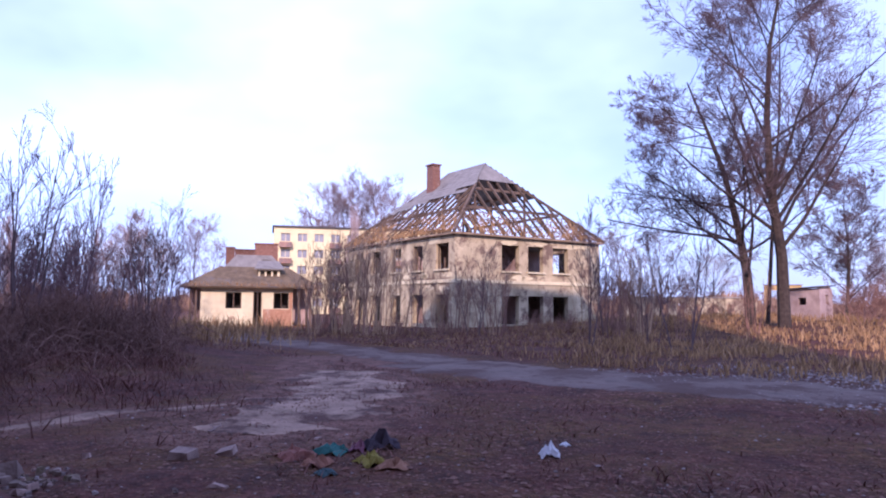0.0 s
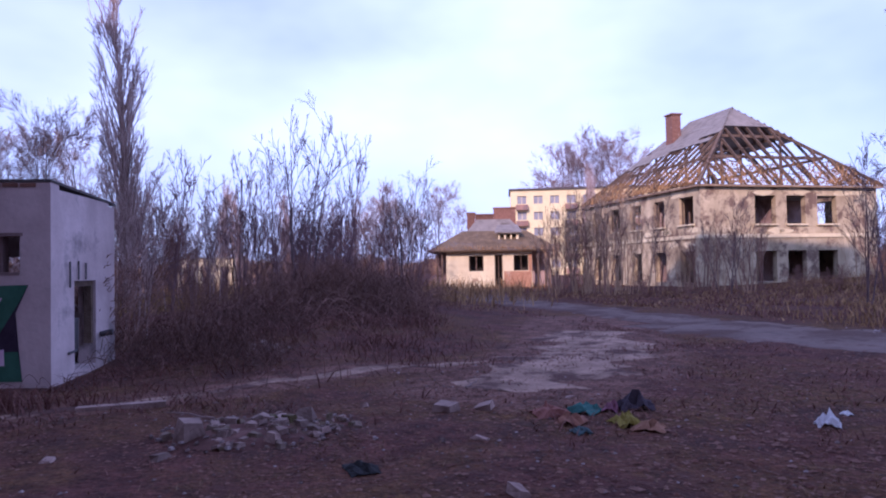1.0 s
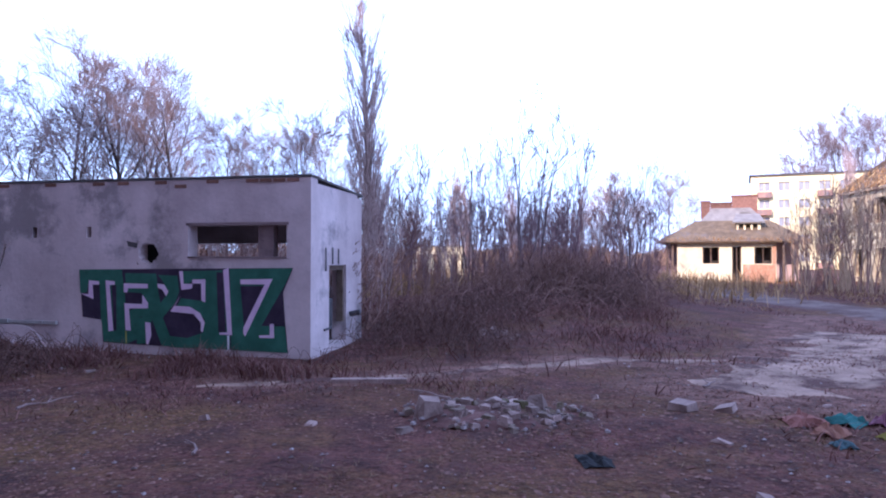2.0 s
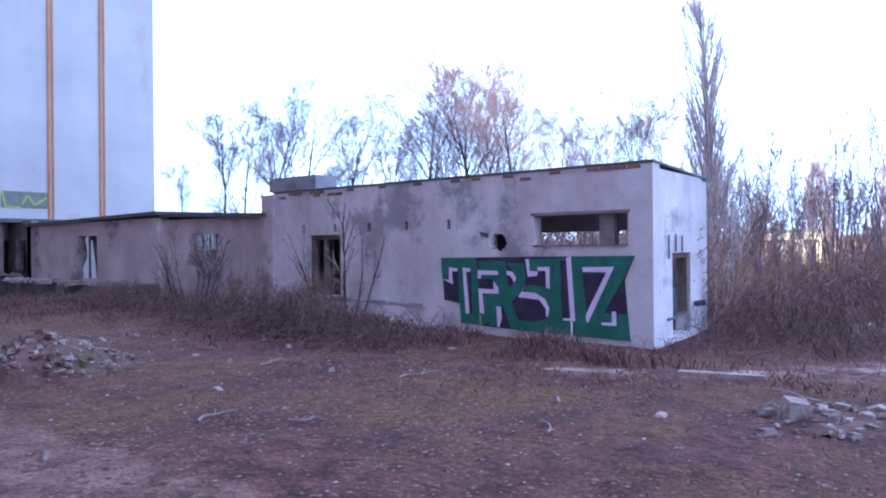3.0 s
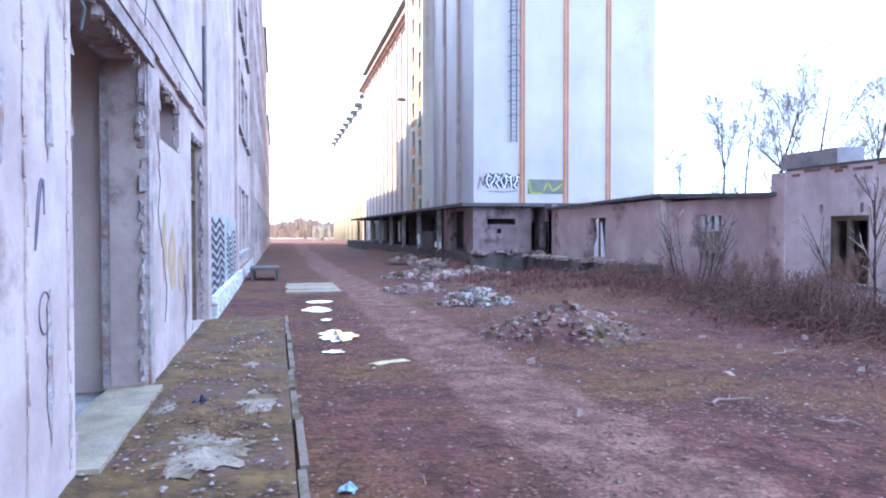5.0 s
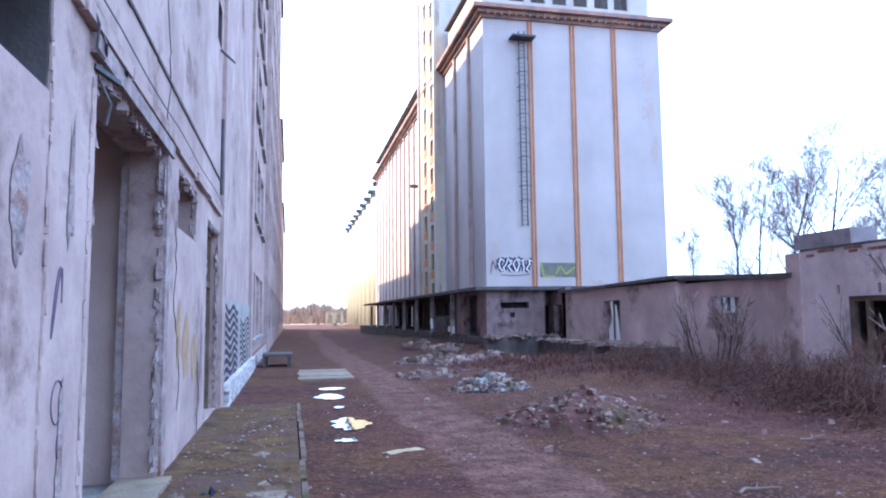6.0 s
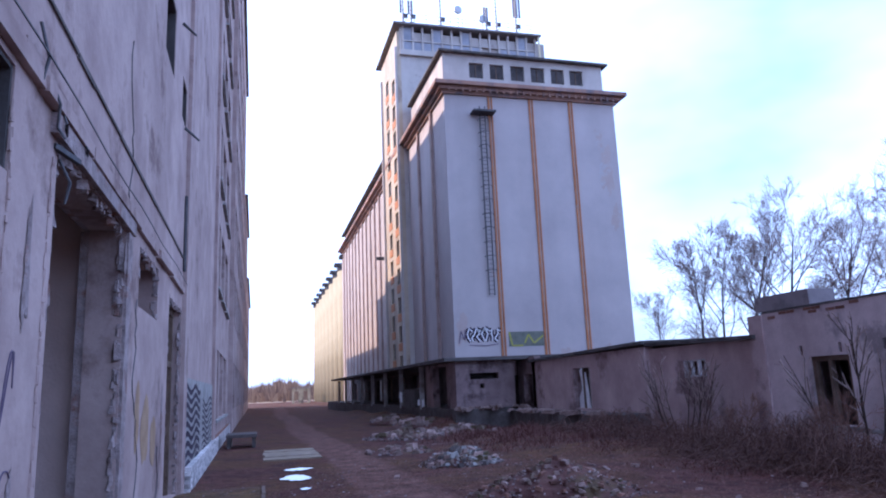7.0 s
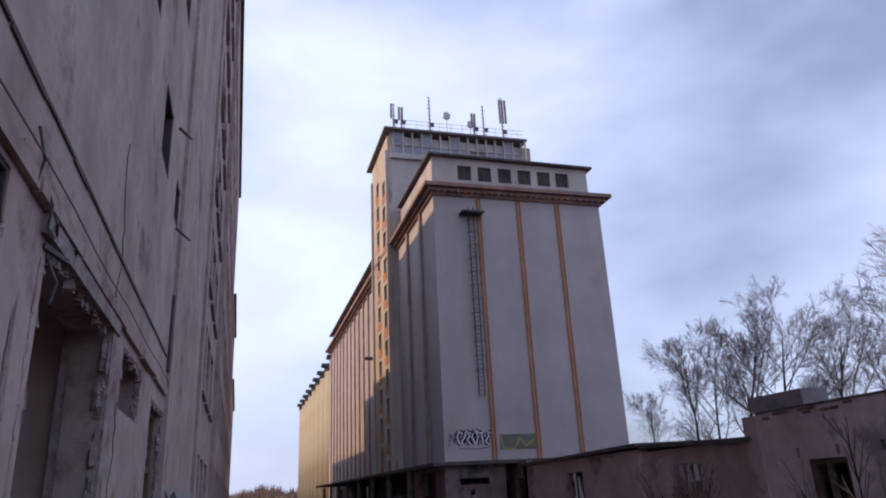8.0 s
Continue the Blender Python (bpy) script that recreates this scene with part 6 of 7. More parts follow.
def ruin_wall(a0, d0, a1, d1, h, material, label, openings):
    p, q = az(a0, d0), az(a1, d1)
    ln = (q - p).length
    u = (q - p).normalized()
    t = thing("ruined_wall", pose(p.x, p.y, 0, 0, 0, math.degrees(math.atan2(u.y, u.x))), label, "wall")
    mb = Mesh()
    n = openings
    st = ln / n
    mb.wall((0, 0, -0.3), (1, 0, 0), (0, 1, 0), ln, h + 0.3, 0.3, [(k * st + st * 0.25, k * st + st * 0.7, 0.4, h - 0.3) for k in range(n)])
    part("wall", mb, material, t)
    boxed("coping", (-0.1, ln + 0.1, -0.08, 0.38, h + 0.003, h + 0.12), CONCRETE, t)


ruin_wall(76.2, 60, 80.4, 58, 2.7, PLASTER_CREAM, "low sunlit cream ruined wall behind the thicket", 3)
ruin_wall(130.5, 78, 140, 78, 2.7, PLASTER_WARM, "long low pale ruined shed wall", 8)
ruin_wall(140.5, 95, 143, 95, 4.5, surf("yellow_render", (0.5, 0.33, 0.12), (0.62, 0.44, 0.2), 1.0), "sunlit yellowish wall far behind the trees", 2)
ruin_wall(2.8, 150, 4.2, 150, 3.0, PLASTER_WARM, "low wall at the end of the track", 2)


# ---- trees, bare in winter ----
def branch(out, rnd, p, d, ln, r, level, levels, spec):
    """Grows one limb as a run of tapered tubes, and its children."""
    wood, twigs = out
    segs = 5 if level == 0 else 4 if level < levels - 1 else 2 if level < levels else 1
    sides = (8, 6, 4, 3, 3)[min(level, 4)]
    end = r * (0.14 if level == 0 else 0.3)
    q = Vector(p)
    w = Vector(d)
    kids = spec["kids"][min(level, len(spec["kids"]) - 1)]
    spots = sorted(rnd.uniform(spec["bare"] if level == 0 else 0.22, 1.0) for _ in range(kids)) if level < levels else []
    ki = 0
    for s in range(segs):
        r0, r1 = r + (end - r) * s / segs, r + (end - r) * (s + 1) / segs
        w = (w + Vector((rnd.gauss(0, 1), rnd.gauss(0, 1), rnd.gauss(0, 0.6))) * spec["wobble"] + Vector((0, 0, spec["lift"] * (0.4 if level == 0 else 1)))).normalized()
        nq = q + w * (ln / segs)
        (wood if level < 2 else twigs).tube(q, nq, max(r0, spec["thin"]), max(r1, spec["thin"]), sides)
        while ki < len(spots) and spots[ki] <= (s + 1) / segs:
            f = spots[ki]
            k = f * segs - s
            a = rnd.uniform(0, 6.283)
            side = w.orthogonal().normalized()
            side = Matrix.Rotation(a, 3, w) @ side
            ang = radians(rnd.gauss(spec["angle"][min(level, len(spec["angle"]) - 1)], 8))
            nd = (w * math.cos(ang) + side * math.sin(ang)).normalized()
            sz = spec["ratio"][min(level, len(spec["ratio"]) - 1)] * (1.15 - 0.6 * f) * rnd.uniform(0.75, 1.2)
            branch(out, rnd, q + (nq - q) * k, nd, ln * sz, (r0 + (r1 - r0) * k) * spec["rr"], level + 1, levels, spec)
            ki += 1
        q = nq


def tree(name, p, h, r, seed, spec, levels, label, category="tree", group="", twig=None, stems=1, bark=None):
    t = thing(name, pose(p[0], p[1], ground_z(p[0], p[1]) - 0.1), label, category, group)
    rnd = random.Random(seed)
    wood, tw = Mesh(), Mesh()
    for k in range(stems):
        a = rnd.uniform(0, 6.28)
        lean = spec.get("lean", 0.05) * (1 if stems > 1 else 0.5)
        d = Vector((math.cos(a) * lean, math.sin(a) * lean, 1)).normalized()
        o = Vector((math.cos(a), math.sin(a), 0)) * (0.0 if stems == 1 else rnd.uniform(0.05, spec.get("foot", 0.35)))
        branch((wood, tw), rnd, o, d, h * rnd.uniform(0.75, 1.05), r * rnd.uniform(0.8, 1.1), 0, levels, spec)
    if stems > 1:
        tagged(part("stem_clump", wood, twig or BARK, t), kind="stuff")
    else:
        part("trunk", wood, bark or BARK, t)
    part("crown", tw, twig or TWIG, t)
    return t


ROUND = dict(kids=(13, 9, 6, 4), angle=(38, 34, 32), ratio=(0.55, 0.55, 0.62, 0.75), rr=0.5, wobble=0.09, lift=0.07, bare=0.25, thin=0.009)
SPIRE = dict(kids=(95, 8, 4, 2), angle=(16, 15, 18), ratio=(0.28, 0.45, 0.6), rr=0.32, wobble=0.016, lift=0.12, bare=0.04, thin=0.008)
SAPLING = dict(kids=(8, 4, 3), angle=(26, 28, 30), ratio=(0.42, 0.45, 0.5), rr=0.45, wobble=0.05, lift=0.08, bare=0.25, thin=0.007, lean=0.16, foot=0.5)
BUSH = dict(kids=(6, 4, 2), angle=(34, 36, 38), ratio=(0.5, 0.5, 0.5), rr=0.5, wobble=0.12, lift=0.05, bare=0.1, thin=0.008, lean=0.5, foot=0.8)
WAND = dict(kids=(7, 3), angle=(22, 26), ratio=(0.32, 0.4), rr=0.45, wobble=0.05, lift=0.05, bare=0.35, thin=0.008, lean=0.14, foot=0.9)


def clones(proto, places, seed):
    """Copies a tree to other places (x, y, scale), turned about."""
    r = random.Random(seed)
    for x, y, s in places:
        c = copy_thing(proto, pose(x, y, ground_z(x, y) - 0.1, 0, 0, r.uniform(0, 360)))
        c.scale = (s * r.uniform(0.9, 1.1), s * r.uniform(0.9, 1.1), s)


def spots(seed, n, a0, a1, d0, d1, s0=0.8, s1=1.15):
    r = random.Random(seed)
    return [(*az(r.uniform(a0, a1), r.uniform(d0, d1)).xy, r.uniform(s0, s1)) for _ in range(n)]


# the great tree by the hut: trunks side by side
GREAT = dict(kids=(24, 13, 9, 5), angle=(46, 42, 38, 36), ratio=(0.44, 0.42, 0.48, 0.55), rr=0.40, wobble=0.07, lift=0.03, bare=0.2, thin=0.009)
tree("big_tree", az(141.7, 42), 22, 0.34, 103, GREAT, 4, "huge bare broadleaf tree with spreading dark branches", group="great bare trees", twig=TWIG_DARK)
tree("big_tree", az(139.5, 43.5), 19, 0.28, 78, dict(GREAT, angle=(62, 44, 40), ratio=(0.46, 0.44, 0.48, 0.55), lift=0.02, bare=0.15), 4, "tall bare tree with a wide twiggy crown", group="great bare trees", twig=TWIG_DARK)
tree("big_tree", az(140.6, 44), 20, 0.14, 55, dict(GREAT, bare=0.35, kids=(14, 10, 7, 4), angle=(30, 40, 38), ratio=(0.40, 0.42, 0.5, 0.6)), 4, "slimmer bare tree growing between two larger trunks", group="great bare trees", twig=TWIG_DARK)
tree("big_tree", az(145.6, 56), 12, 0.13, 58, dict(GREAT, bare=0.12), 4, "younger bare tree behind the hut", group="great bare trees", twig=TWIG_DARK)

# the poplar behind the shed, with smaller ones
p = az(73.0, 33)
pop = tree("poplar", p, 15.6, 0.22, 7, SPIRE, 3, "tall slim leafless poplar with upright twigs", group="poplars", bark=TWIG, twig=TWIG_PALE)
clones(pop, [(*az(79.6, 62).xy, 0.66), (*az(80.8, 60).xy, 0.58), (*az(84.5, 95).xy, 0.85), (*az(108.7, 120).xy, 1.3)], 5)

# round crowns behind the shed and the annex
rt = tree("bare_tree", az(54.5, 62), 17.5, 0.26, 31, ROUND, 4, "round-crowned bare tree, fine twigs", group="bare trees behind the sheds", twig=TWIG_SOFT)
clones(rt, [(*az(51.3, 66).xy, 0.98), (*az(58, 60).xy, 0.95), (*az(41.2, 66).xy, 0.97), (*az(44.6, 62).xy, 0.9), (*az(38.6, 64).xy, 0.88), (*az(55.6, 75).xy, 1.2)], 6)
rt2 = tree("bare_tree", az(34.8, 66), 14.0, 0.19, 32, dict(ROUND, angle=(30, 32, 34), kids=(13, 8, 5, 4)), 4, "upright bare tree with a narrow twiggy crown", group="bare trees behind the sheds", twig=TWIG_SOFT)
clones(rt2, [(*az(36.8, 64).xy, 1.0), (*az(31.8, 75).xy, 0.75), (*az(61.8, 48).xy, 0.8), (*az(67.7, 32).xy, 0.6), (*az(48.4, 58).xy, 0.85), (*az(51.5, 66).xy, 1.35), (*az(54, 70).xy, 1.45), (*az(63.5, 60).xy, 0.85), (*az(65.2, 50).xy, 0.75), (*az(69.4, 44).xy, 0.7)], 7)
# behind the houses
clones(rt2, [(*az(106.6, 160).xy, 2.0), (*az(107.9, 158).xy, 2.1), (*az(110.4, 160).xy, 2.15), (*az(111.8, 155).xy, 1.9), (*az(105.2, 165).xy, 1.6), (*az(109.2, 165).xy, 2.2), (*az(96.6, 85).xy, 0.85), (*az(98, 95).xy, 0.7),
            (*az(126.5, 75).xy, 0.72), (*az(130, 82).xy, 0.75), (*az(133, 70).xy, 0.65)], 8)
clones(rt, [(*az(91.6, 52).xy, 0.45), (*az(93, 60).xy, 0.5), (*az(152.5, 75).xy, 0.65), (*az(155, 60).xy, 0.6), (*az(149, 90).xy, 0.6), (*az(137, 95).xy, 0.55)], 9)

# forked saplings on the mound and thicket poles
sp = tree("sapling", az(85.4, 24), 6.2, 0.045, 41, SAPLING, 3, "clump of tall thin dark bare saplings", "sapling", "saplings", TWIG_DARK, 4)
sp2 = tree("sapling", az(88.6, 24.5), 5.6, 0.038, 42, dict(SAPLING, lean=0.12), 3, "leaning pair of thin bare saplings", "sapling", "saplings", TWIG_MID, 2)
clones(sp, spots(51, 4, 71.5, 83, 30, 46, 0.7, 1.0) + spots(52, 3, 89, 94, 30, 45, 0.6, 0.9), 10)
clones(sp2, [(*az(70.8 + 0.62 * i, 25 + (i * 7.3) % 19).xy, 0.65 + 0.45 * ((i * 0.37) % 1)) for i in range(22)], 11)
# dense thicket of thin stems behind the mound
THICKET = dict(kids=(8, 4, 2), angle=(20, 26, 30), ratio=(0.34, 0.42, 0.5), rr=0.42, wobble=0.06, lift=0.07, bare=0.2, thin=0.007, lean=0.12, foot=1.5)
tk = tree("thicket_shrub", az(87.6, 31), 4.4, 0.024, 45, THICKET, 3, "clump of thin upright leafless stems", "shrub", "thicket behind the mound", TWIG_MID, 7)
clones(tk, spots(71, 9, 84.5, 94, 27, 38, 0.7, 1.1) + spots(72, 6, 84, 90, 36, 46, 1.0, 1.4) + spots(73, 5, 71, 82, 30, 44, 0.7, 1.1), 21)
tk2 = tree("thicket_shrub", az(78.5, 36), 5.0, 0.024, 46, THICKET, 3, "clump of tall pale reddish leafless stems", "shrub", "thicket behind the mound", TWIG, 7)
clones(tk2, spots(74, 8, 70.5, 84, 29, 46, 0.7, 1.2) + spots(75, 6, 84, 96, 36, 52, 0.8, 1.2), 22)
clones(tk2, [(16.6, 5.4, 0.7), (17.4, 7.2, 0.75), (17.0, 9.0, 0.7), (18.6, 6.2, 0.8), (18.2, 10.4, 0.8)], 23)
# stems in front of the house
wd = tree("wand_shrub", az(120, 42), 4.6, 0.035, 61, WAND, 2, "thin upright leafless shrub stems", "shrub", "shrubs round the house", TWIG_RED, 7)
clones(wd, spots(54, 12, 106, 131, 36, 46, 0.6, 1.1) + spots(56, 8, 130, 140, 32, 42, 0.5, 0.8), 12)
wd2 = tree("wand_shrub", az(108.5, 43), 4.8, 0.03, 62, WAND, 2, "thin leafless shrub stems with sunlight put into their colour", "shrub", "shrubs round the house", TWIG_SUNNY, 8)
clones(wd2, spots(55, 13, 105.5, 113, 38, 50, 0.7, 1.2) + spots(76, 6, 113, 122, 39, 46, 0.5, 0.8) + spots(77, 5, 127, 133, 36, 44, 0.6, 1.0), 24)
sd = tree("sapling", az(127.6, 30), 5.0, 0.035, 44, SAPLING, 3, "clump of dark thin bare saplings before the house", "sapling", "saplings", TWIG_DARK, 3)
clones(sd, [ (*az(134.5, 27).xy, 0.98), (*az(132.4, 31).xy, 0.7), (*az(113.6, 39).xy, 0.9), (*az(107, 42).xy, 0.95), (*az(118.5, 38).xy, 0.85), (*az(129, 37).xy, 0.8)], 13)
# reddish bushes and undergrowth
bs = tree("bush", az(80, 34), 3.0, 0.03, 71, BUSH, 3, "dense reddish-brown leafless bush", "bush", "leafless bushes", TWIG_RED, 8)
clones(bs, spots(57, 8, 71, 84, 28, 46, 0.4, 0.7) + spots(58, 34, 80, 96, 19, 29, 0.2, 0.42) + spots(59, 12, 107, 132, 37, 44, 0.3, 0.5)
       + spots(60, 26, 128, 162, 44, 70, 0.8, 1.5) + spots(61, 8, 60, 72, 24, 34, 0.7, 1.1) + spots(63, 14, 84, 93, 20, 26, 0.35, 0.55) + spots(62, 10, 84, 94, 44, 62, 0.9, 1.3), 14)
clones(bs, spots(64, 14, 50, 67, 22, 36, 1.1, 1.5), 17)
clones(bs, [(10.4, 14.3, 0.42), (10.2, 12.2, 0.32), (10.1, 11.0, 0.4), (9.3, 19.0, 0.25), (14.6, 4.6, 0.7), (15.5, 5.6, 0.8), (14.9, 3.4, 0.5), (10.4, 17.0, 0.3)], 15)
sh = tree("sapling", (10.45, 10.7, 0), 2.5, 0.025, 43, dict(SAPLING, lean=0.35, kids=(7, 4)), 2, "thin bare shrub against the shed wall", "sapling", "saplings", stems=5)
clones(sh, [(10.2, 15.7, 0.85), (10.5, 16.4, 0.9)], 16)


def pine(p, h, seed):
    t = thing("pine_tree", pose(p.x, p.y, ground_z(p.x, p.y) - 0.1), "scruffy dark pine behind the grass bank", "tree", "pines")
    r = random.Random(seed)
    tr, nd = Mesh(), Mesh()
    tr.tube((0, 0, 0), (0, 0, h), 0.18, 0.04, 6)
    for k in range(60):
        z = h * r.uniform(0.35, 1.0)
        a = r.uniform(0, 6.28)
        ln = (h - z) * 0.35 + 0.6
        e = Vector((math.cos(a) * ln, math.sin(a) * ln, z + r.uniform(-0.2, 0.5)))
        tr.tube((0, 0, z), e, 0.03, 0.01, 3)
        for j in range(45):
            q = Vector((0, 0, z)).lerp(e, r.uniform(0.35, 1.05)) + Vector((r.gauss(0, 0.2), r.gauss(0, 0.2), r.gauss(0, 0.14)))
            v = Vector((r.gauss(0, 1), r.gauss(0, 1), r.gauss(0.3, 1))).normalized() * 0.22
            nd.quad(q - v, q + v.orthogonal() * 0.14, q + v)
    part("trunk", tr, BARK, t)
    part("crown", nd, CONIFER, t)
    return t


for i, (a, d, h) in enumerate(((153.2, 60, 8.0), (155.5, 58, 7.5), (151.4, 70, 8.5), (157.5, 55, 7))):
    pine(az(a, d), h, 80 + i)


def far_woods():
    """A ragged belt of trunks and twigs all along the horizon."""
    r = random.Random(90)
    mb = Mesh()
    for k in range(34000):
        a = r.uniform(-20, 180)
        if -3 < a < -1:
            continue
        d = r.uniform(190, 260)
        p = az(a, d)
        h = (4.2 + 3.0 * noise.noise((a * 0.25, 0, 0)) + 1.5 * noise.noise((a * 1.3, 4, 0))) * (1 - 0.75 * r.random() ** 2)
        w = r.uniform(0.12, 0.5)
        s = Vector((p.y, -p.x, 0)).normalized()
        z0 = r.uniform(0, h * 0.6)
        q = p + s * r.gauss(0, 0.9)
        mb.quad(p - s * w + Vector((0, 0, z0)), p + s * w + Vector((0, 0, z0)), q + Vector((0, 0, h + 1)))
    tagged(part("far_woods", mb, FARWOOD), "distant belt of leafless woods on the horizon", "woods", kind="stuff")


far_woods()


# ---- undergrowth ----
def blades(name, n, place, h0, h1, material, label, seed, lean=0.35, wide=0.012):
    r = random.Random(seed)
    mb = Mesh()
    for _ in range(n):
        x, y, k = place(r)
        z = ground_z(x, y) - 0.02
        h = r.uniform(h0, h1) * k
        a = r.uniform(0, 6.283)
        b = r.uniform(0, 6.283)
        w = wide * r.uniform(0.6, 1.5)
        ox, oy = math.cos(b) * w, math.sin(b) * w
        lx, ly = math.cos(a) * h * lean * r.random(), math.sin(a) * h * lean * r.random()
        i = len(mb.v)
        mb.v += [(x - ox, y - oy, z), (x + ox, y + oy, z), (x + lx * 0.4 + ox * 0.7, y + ly * 0.4 + oy * 0.7, z + h * 0.55), (x + lx * 0.4 - ox * 0.7, y + ly * 0.4 - oy * 0.7, z + h * 0.55), (x + lx * 1.4, y + ly * 1.4, z + h)]
        mb.f += [(i, i + 1, i + 2, i + 3), (i + 3, i + 2, i + 4)]
    return tagged(part(name, mb, material), label, "undergrowth", kind="stuff")


def polar(a0, a1, d0, d1, clump=0.0):
    def f(r):
        while True:
            d = math.sqrt(r.uniform(d0 * d0, d1 * d1)) * (1 + r.gauss(0, 0.07))
            q = az(r.uniform(a0, a1) + r.gauss(0, (a1 - a0) * 0.09), d)
            if not clump or noise.noise((q.x * 0.35, q.y * 0.35, 9)) > r.uniform(-0.5, clump):
                return q.x, q.y, max(0.25, 1.0 + 1.3 * noise.noise((q.x * 0.7, q.y * 0.7, 4)))
    return f


def rect(x0, x1, y0, y1, clump=0.0, sc=0.8):
    def f(r):
        while True:
            x, y = r.uniform(x0, x1) + r.gauss(0, (x1 - x0) * 0.16), r.uniform(y0, y1) + r.gauss(0, (y1 - y0) * 0.05)
            if 10.75 < x < 15.5 and 4.2 < y < 44 or x < 0.3 and x0 > 0:
                continue
            n = noise.noise((x * sc, y * sc, 2))
            if not clump or n > r.uniform(-0.6, clump):
                return x, y, max(0.2, 1.0 + 1.5 * n)
    return f


def off_road(f):
    def g(r):
        while True:
            x, y, k = f(r)
            line = -8.6 - (x - 24) * -0.13 if x > 24 else -10.4 + (x - 12.5) * 0.156
            if not (x > 8 and abs(y - line) < 2.5) and not (x < 13 and y < -10 and abs(x - (9.6 + (y + 12.6) * 0.45)) < 1.9):
                return x, y, k
    return g


blades("tall_dry_grass", 26000, off_road(polar(126, 166, 19, 62, 0.6)), 0.08, 0.38, STRAW, "tall straw-coloured dry grass on the bank", 201, 0.5, 0.022)
blades("dry_grass", 6000, off_road(polar(100, 132, 27, 44, 0.7)), 0.04, 0.17, STRAW, "dry grass strip before the ruined house", 202, 1.1, 0.018)
blades("brown_weeds", 9000, off_road(polar(100, 134, 24, 44, 0.7)), 0.04, 0.2, BROWN_BRUSH, "brown weeds before the ruined house", 212, 0.9, 0.016)
blades("brown_weeds", 17000, off_road(polar(80, 95, 17.5, 32, 0.6)), 0.04, 0.27, BROWN_BRUSH, "matted dark brown weeds on the mound", 203, 1.8, 0.009)
blades("brown_weeds", 9000, rect(7.2, 10.6, 1.5, 20.5, 1.0, 0.7), 0.015, 0.09, BROWN_BRUSH, "low dead weeds spreading before the shed", 211, 1.6, 0.008)
blades("brown_weeds", 10000, rect(9.2, 10.8, 3.6, 19.5, 1.0, 1.1), 0.03, 0.20, BROWN_BRUSH, "dead reddish-brown weeds along the shed foot", 204, 0.9, 0.010)
blades("brown_weeds", 9000, rect(6.5, 11.0, 17.0, 28.0, 0.8, 1.0), 0.05, 0.24, BROWN_BRUSH, "dead reddish-brown weeds before the annex", 205, 0.9, 0.012)
blades("brown_weeds", 9000, rect(12.8, 24.0, -2.0, 9.0, 0.5), 0.05, 0.26, BROWN_BRUSH, "dead brown weeds beside the footpath", 206, 1.5, 0.009)
blades("short_grass", 30000, off_road(rect(1.6, 12.0, -9.0, 16.0, 0.25, 0.5)), 0.01, 0.05, SHORT_GRASS, "short trampled dead grass on the yard", 207, 2.2, 0.005)
blades("short_grass", 9000, rect(-1.1, 0.2, -2.0, 13.5, 0.3, 1.5), 0.015, 0.05, SHORT_GRASS, "moss and grass tufts on the concrete strip", 208, 1.0, 0.006)
blades("dry_grass", 12000, polar(60, 100, 30, 60, 0.4), 0.3, 0.9, STRAW, "dry grass under the thicket", 209, 0.6, 0.03)
blades("dry_grass", 9000, off_road(polar(104, 150, 7, 24, 0.5)), 0.02, 0.10, BROWN_BRUSH, "brown dead grass beside the road", 210, 1.8, 0.009)


def brambles():
    r = random.Random(220)
    mb = Mesh()
    for k in range(420):
        x, y, _ = polar(83, 95, 18, 29)(r)
        z = ground_z(x, y)
        a, ln, h = r.uniform(0, 6.28), r.uniform(0.6, 2.0), r.uniform(0.2, 0.8)
        p = Vector((x, y, z))
        for s in range(5):
            f = (s + 1) / 5
            q = Vector((x + math.cos(a) * ln * f, y + math.sin(a) * ln * f, z + h * math.sin(f * 2.6)))
            mb.tube(p, q, 0.007, 0.006, 3)
            p = q
    tagged(part("brambles", mb, TWIG_RED), "arching bare bramble stems over the mound", "undergrowth", kind="stuff")


brambles()


def vine_heap(name, place, n, l0, l1, h0, h1, label, seed, thick=0.006):
    """Matted arching dead stems."""
    r = random.Random(seed)
    mb = Mesh()
    for _ in range(n):
        x, y, k = place(r)
        z = ground_z(x, y)
        a, ln, h = r.uniform(0, 6.283), r.uniform(l0, l1), r.uniform(h0, h1) * min(1.5, k) ** 2
        bend, p = r.uniform(-1.2, 1.2), Vector((x, y, z))
        for i in range(5):
            f = (i + 1) / 5
            q = Vector((x + math.cos(a + bend * f) * ln * f, y + math.sin(a + bend * f) * ln * f, z + h * math.sin(f * 2.7)))
            mb.tube(p, q, thick, thick * 0.8, 3)
            p = q
    tagged(part(name, mb, VINE), label, "undergrowth", kind="stuff")


vine_heap("dead_vines", rect(8.1, 9.6, 7.8, 13.5, 0.6, 1.1), 2000, 0.2, 0.8, 0.05, 0.30, "matted dead brown vines heaped before the shed", 231, 0.005)
vine_heap("dead_vines", rect(8.6, 10.4, 13.4, 20.0, 0.8, 0.8), 1100, 0.3, 0.9, 0.06, 0.32, "tangle of dead brown stems before the annex", 232, 0.005)
vine_heap("dead_vines", rect(12.0, 18.5, 1.2, 5.0, 0.5, 0.5), 1200, 0.3, 0.9, 0.06, 0.35, "matted dead stems beside the footpath", 233, 0.005)
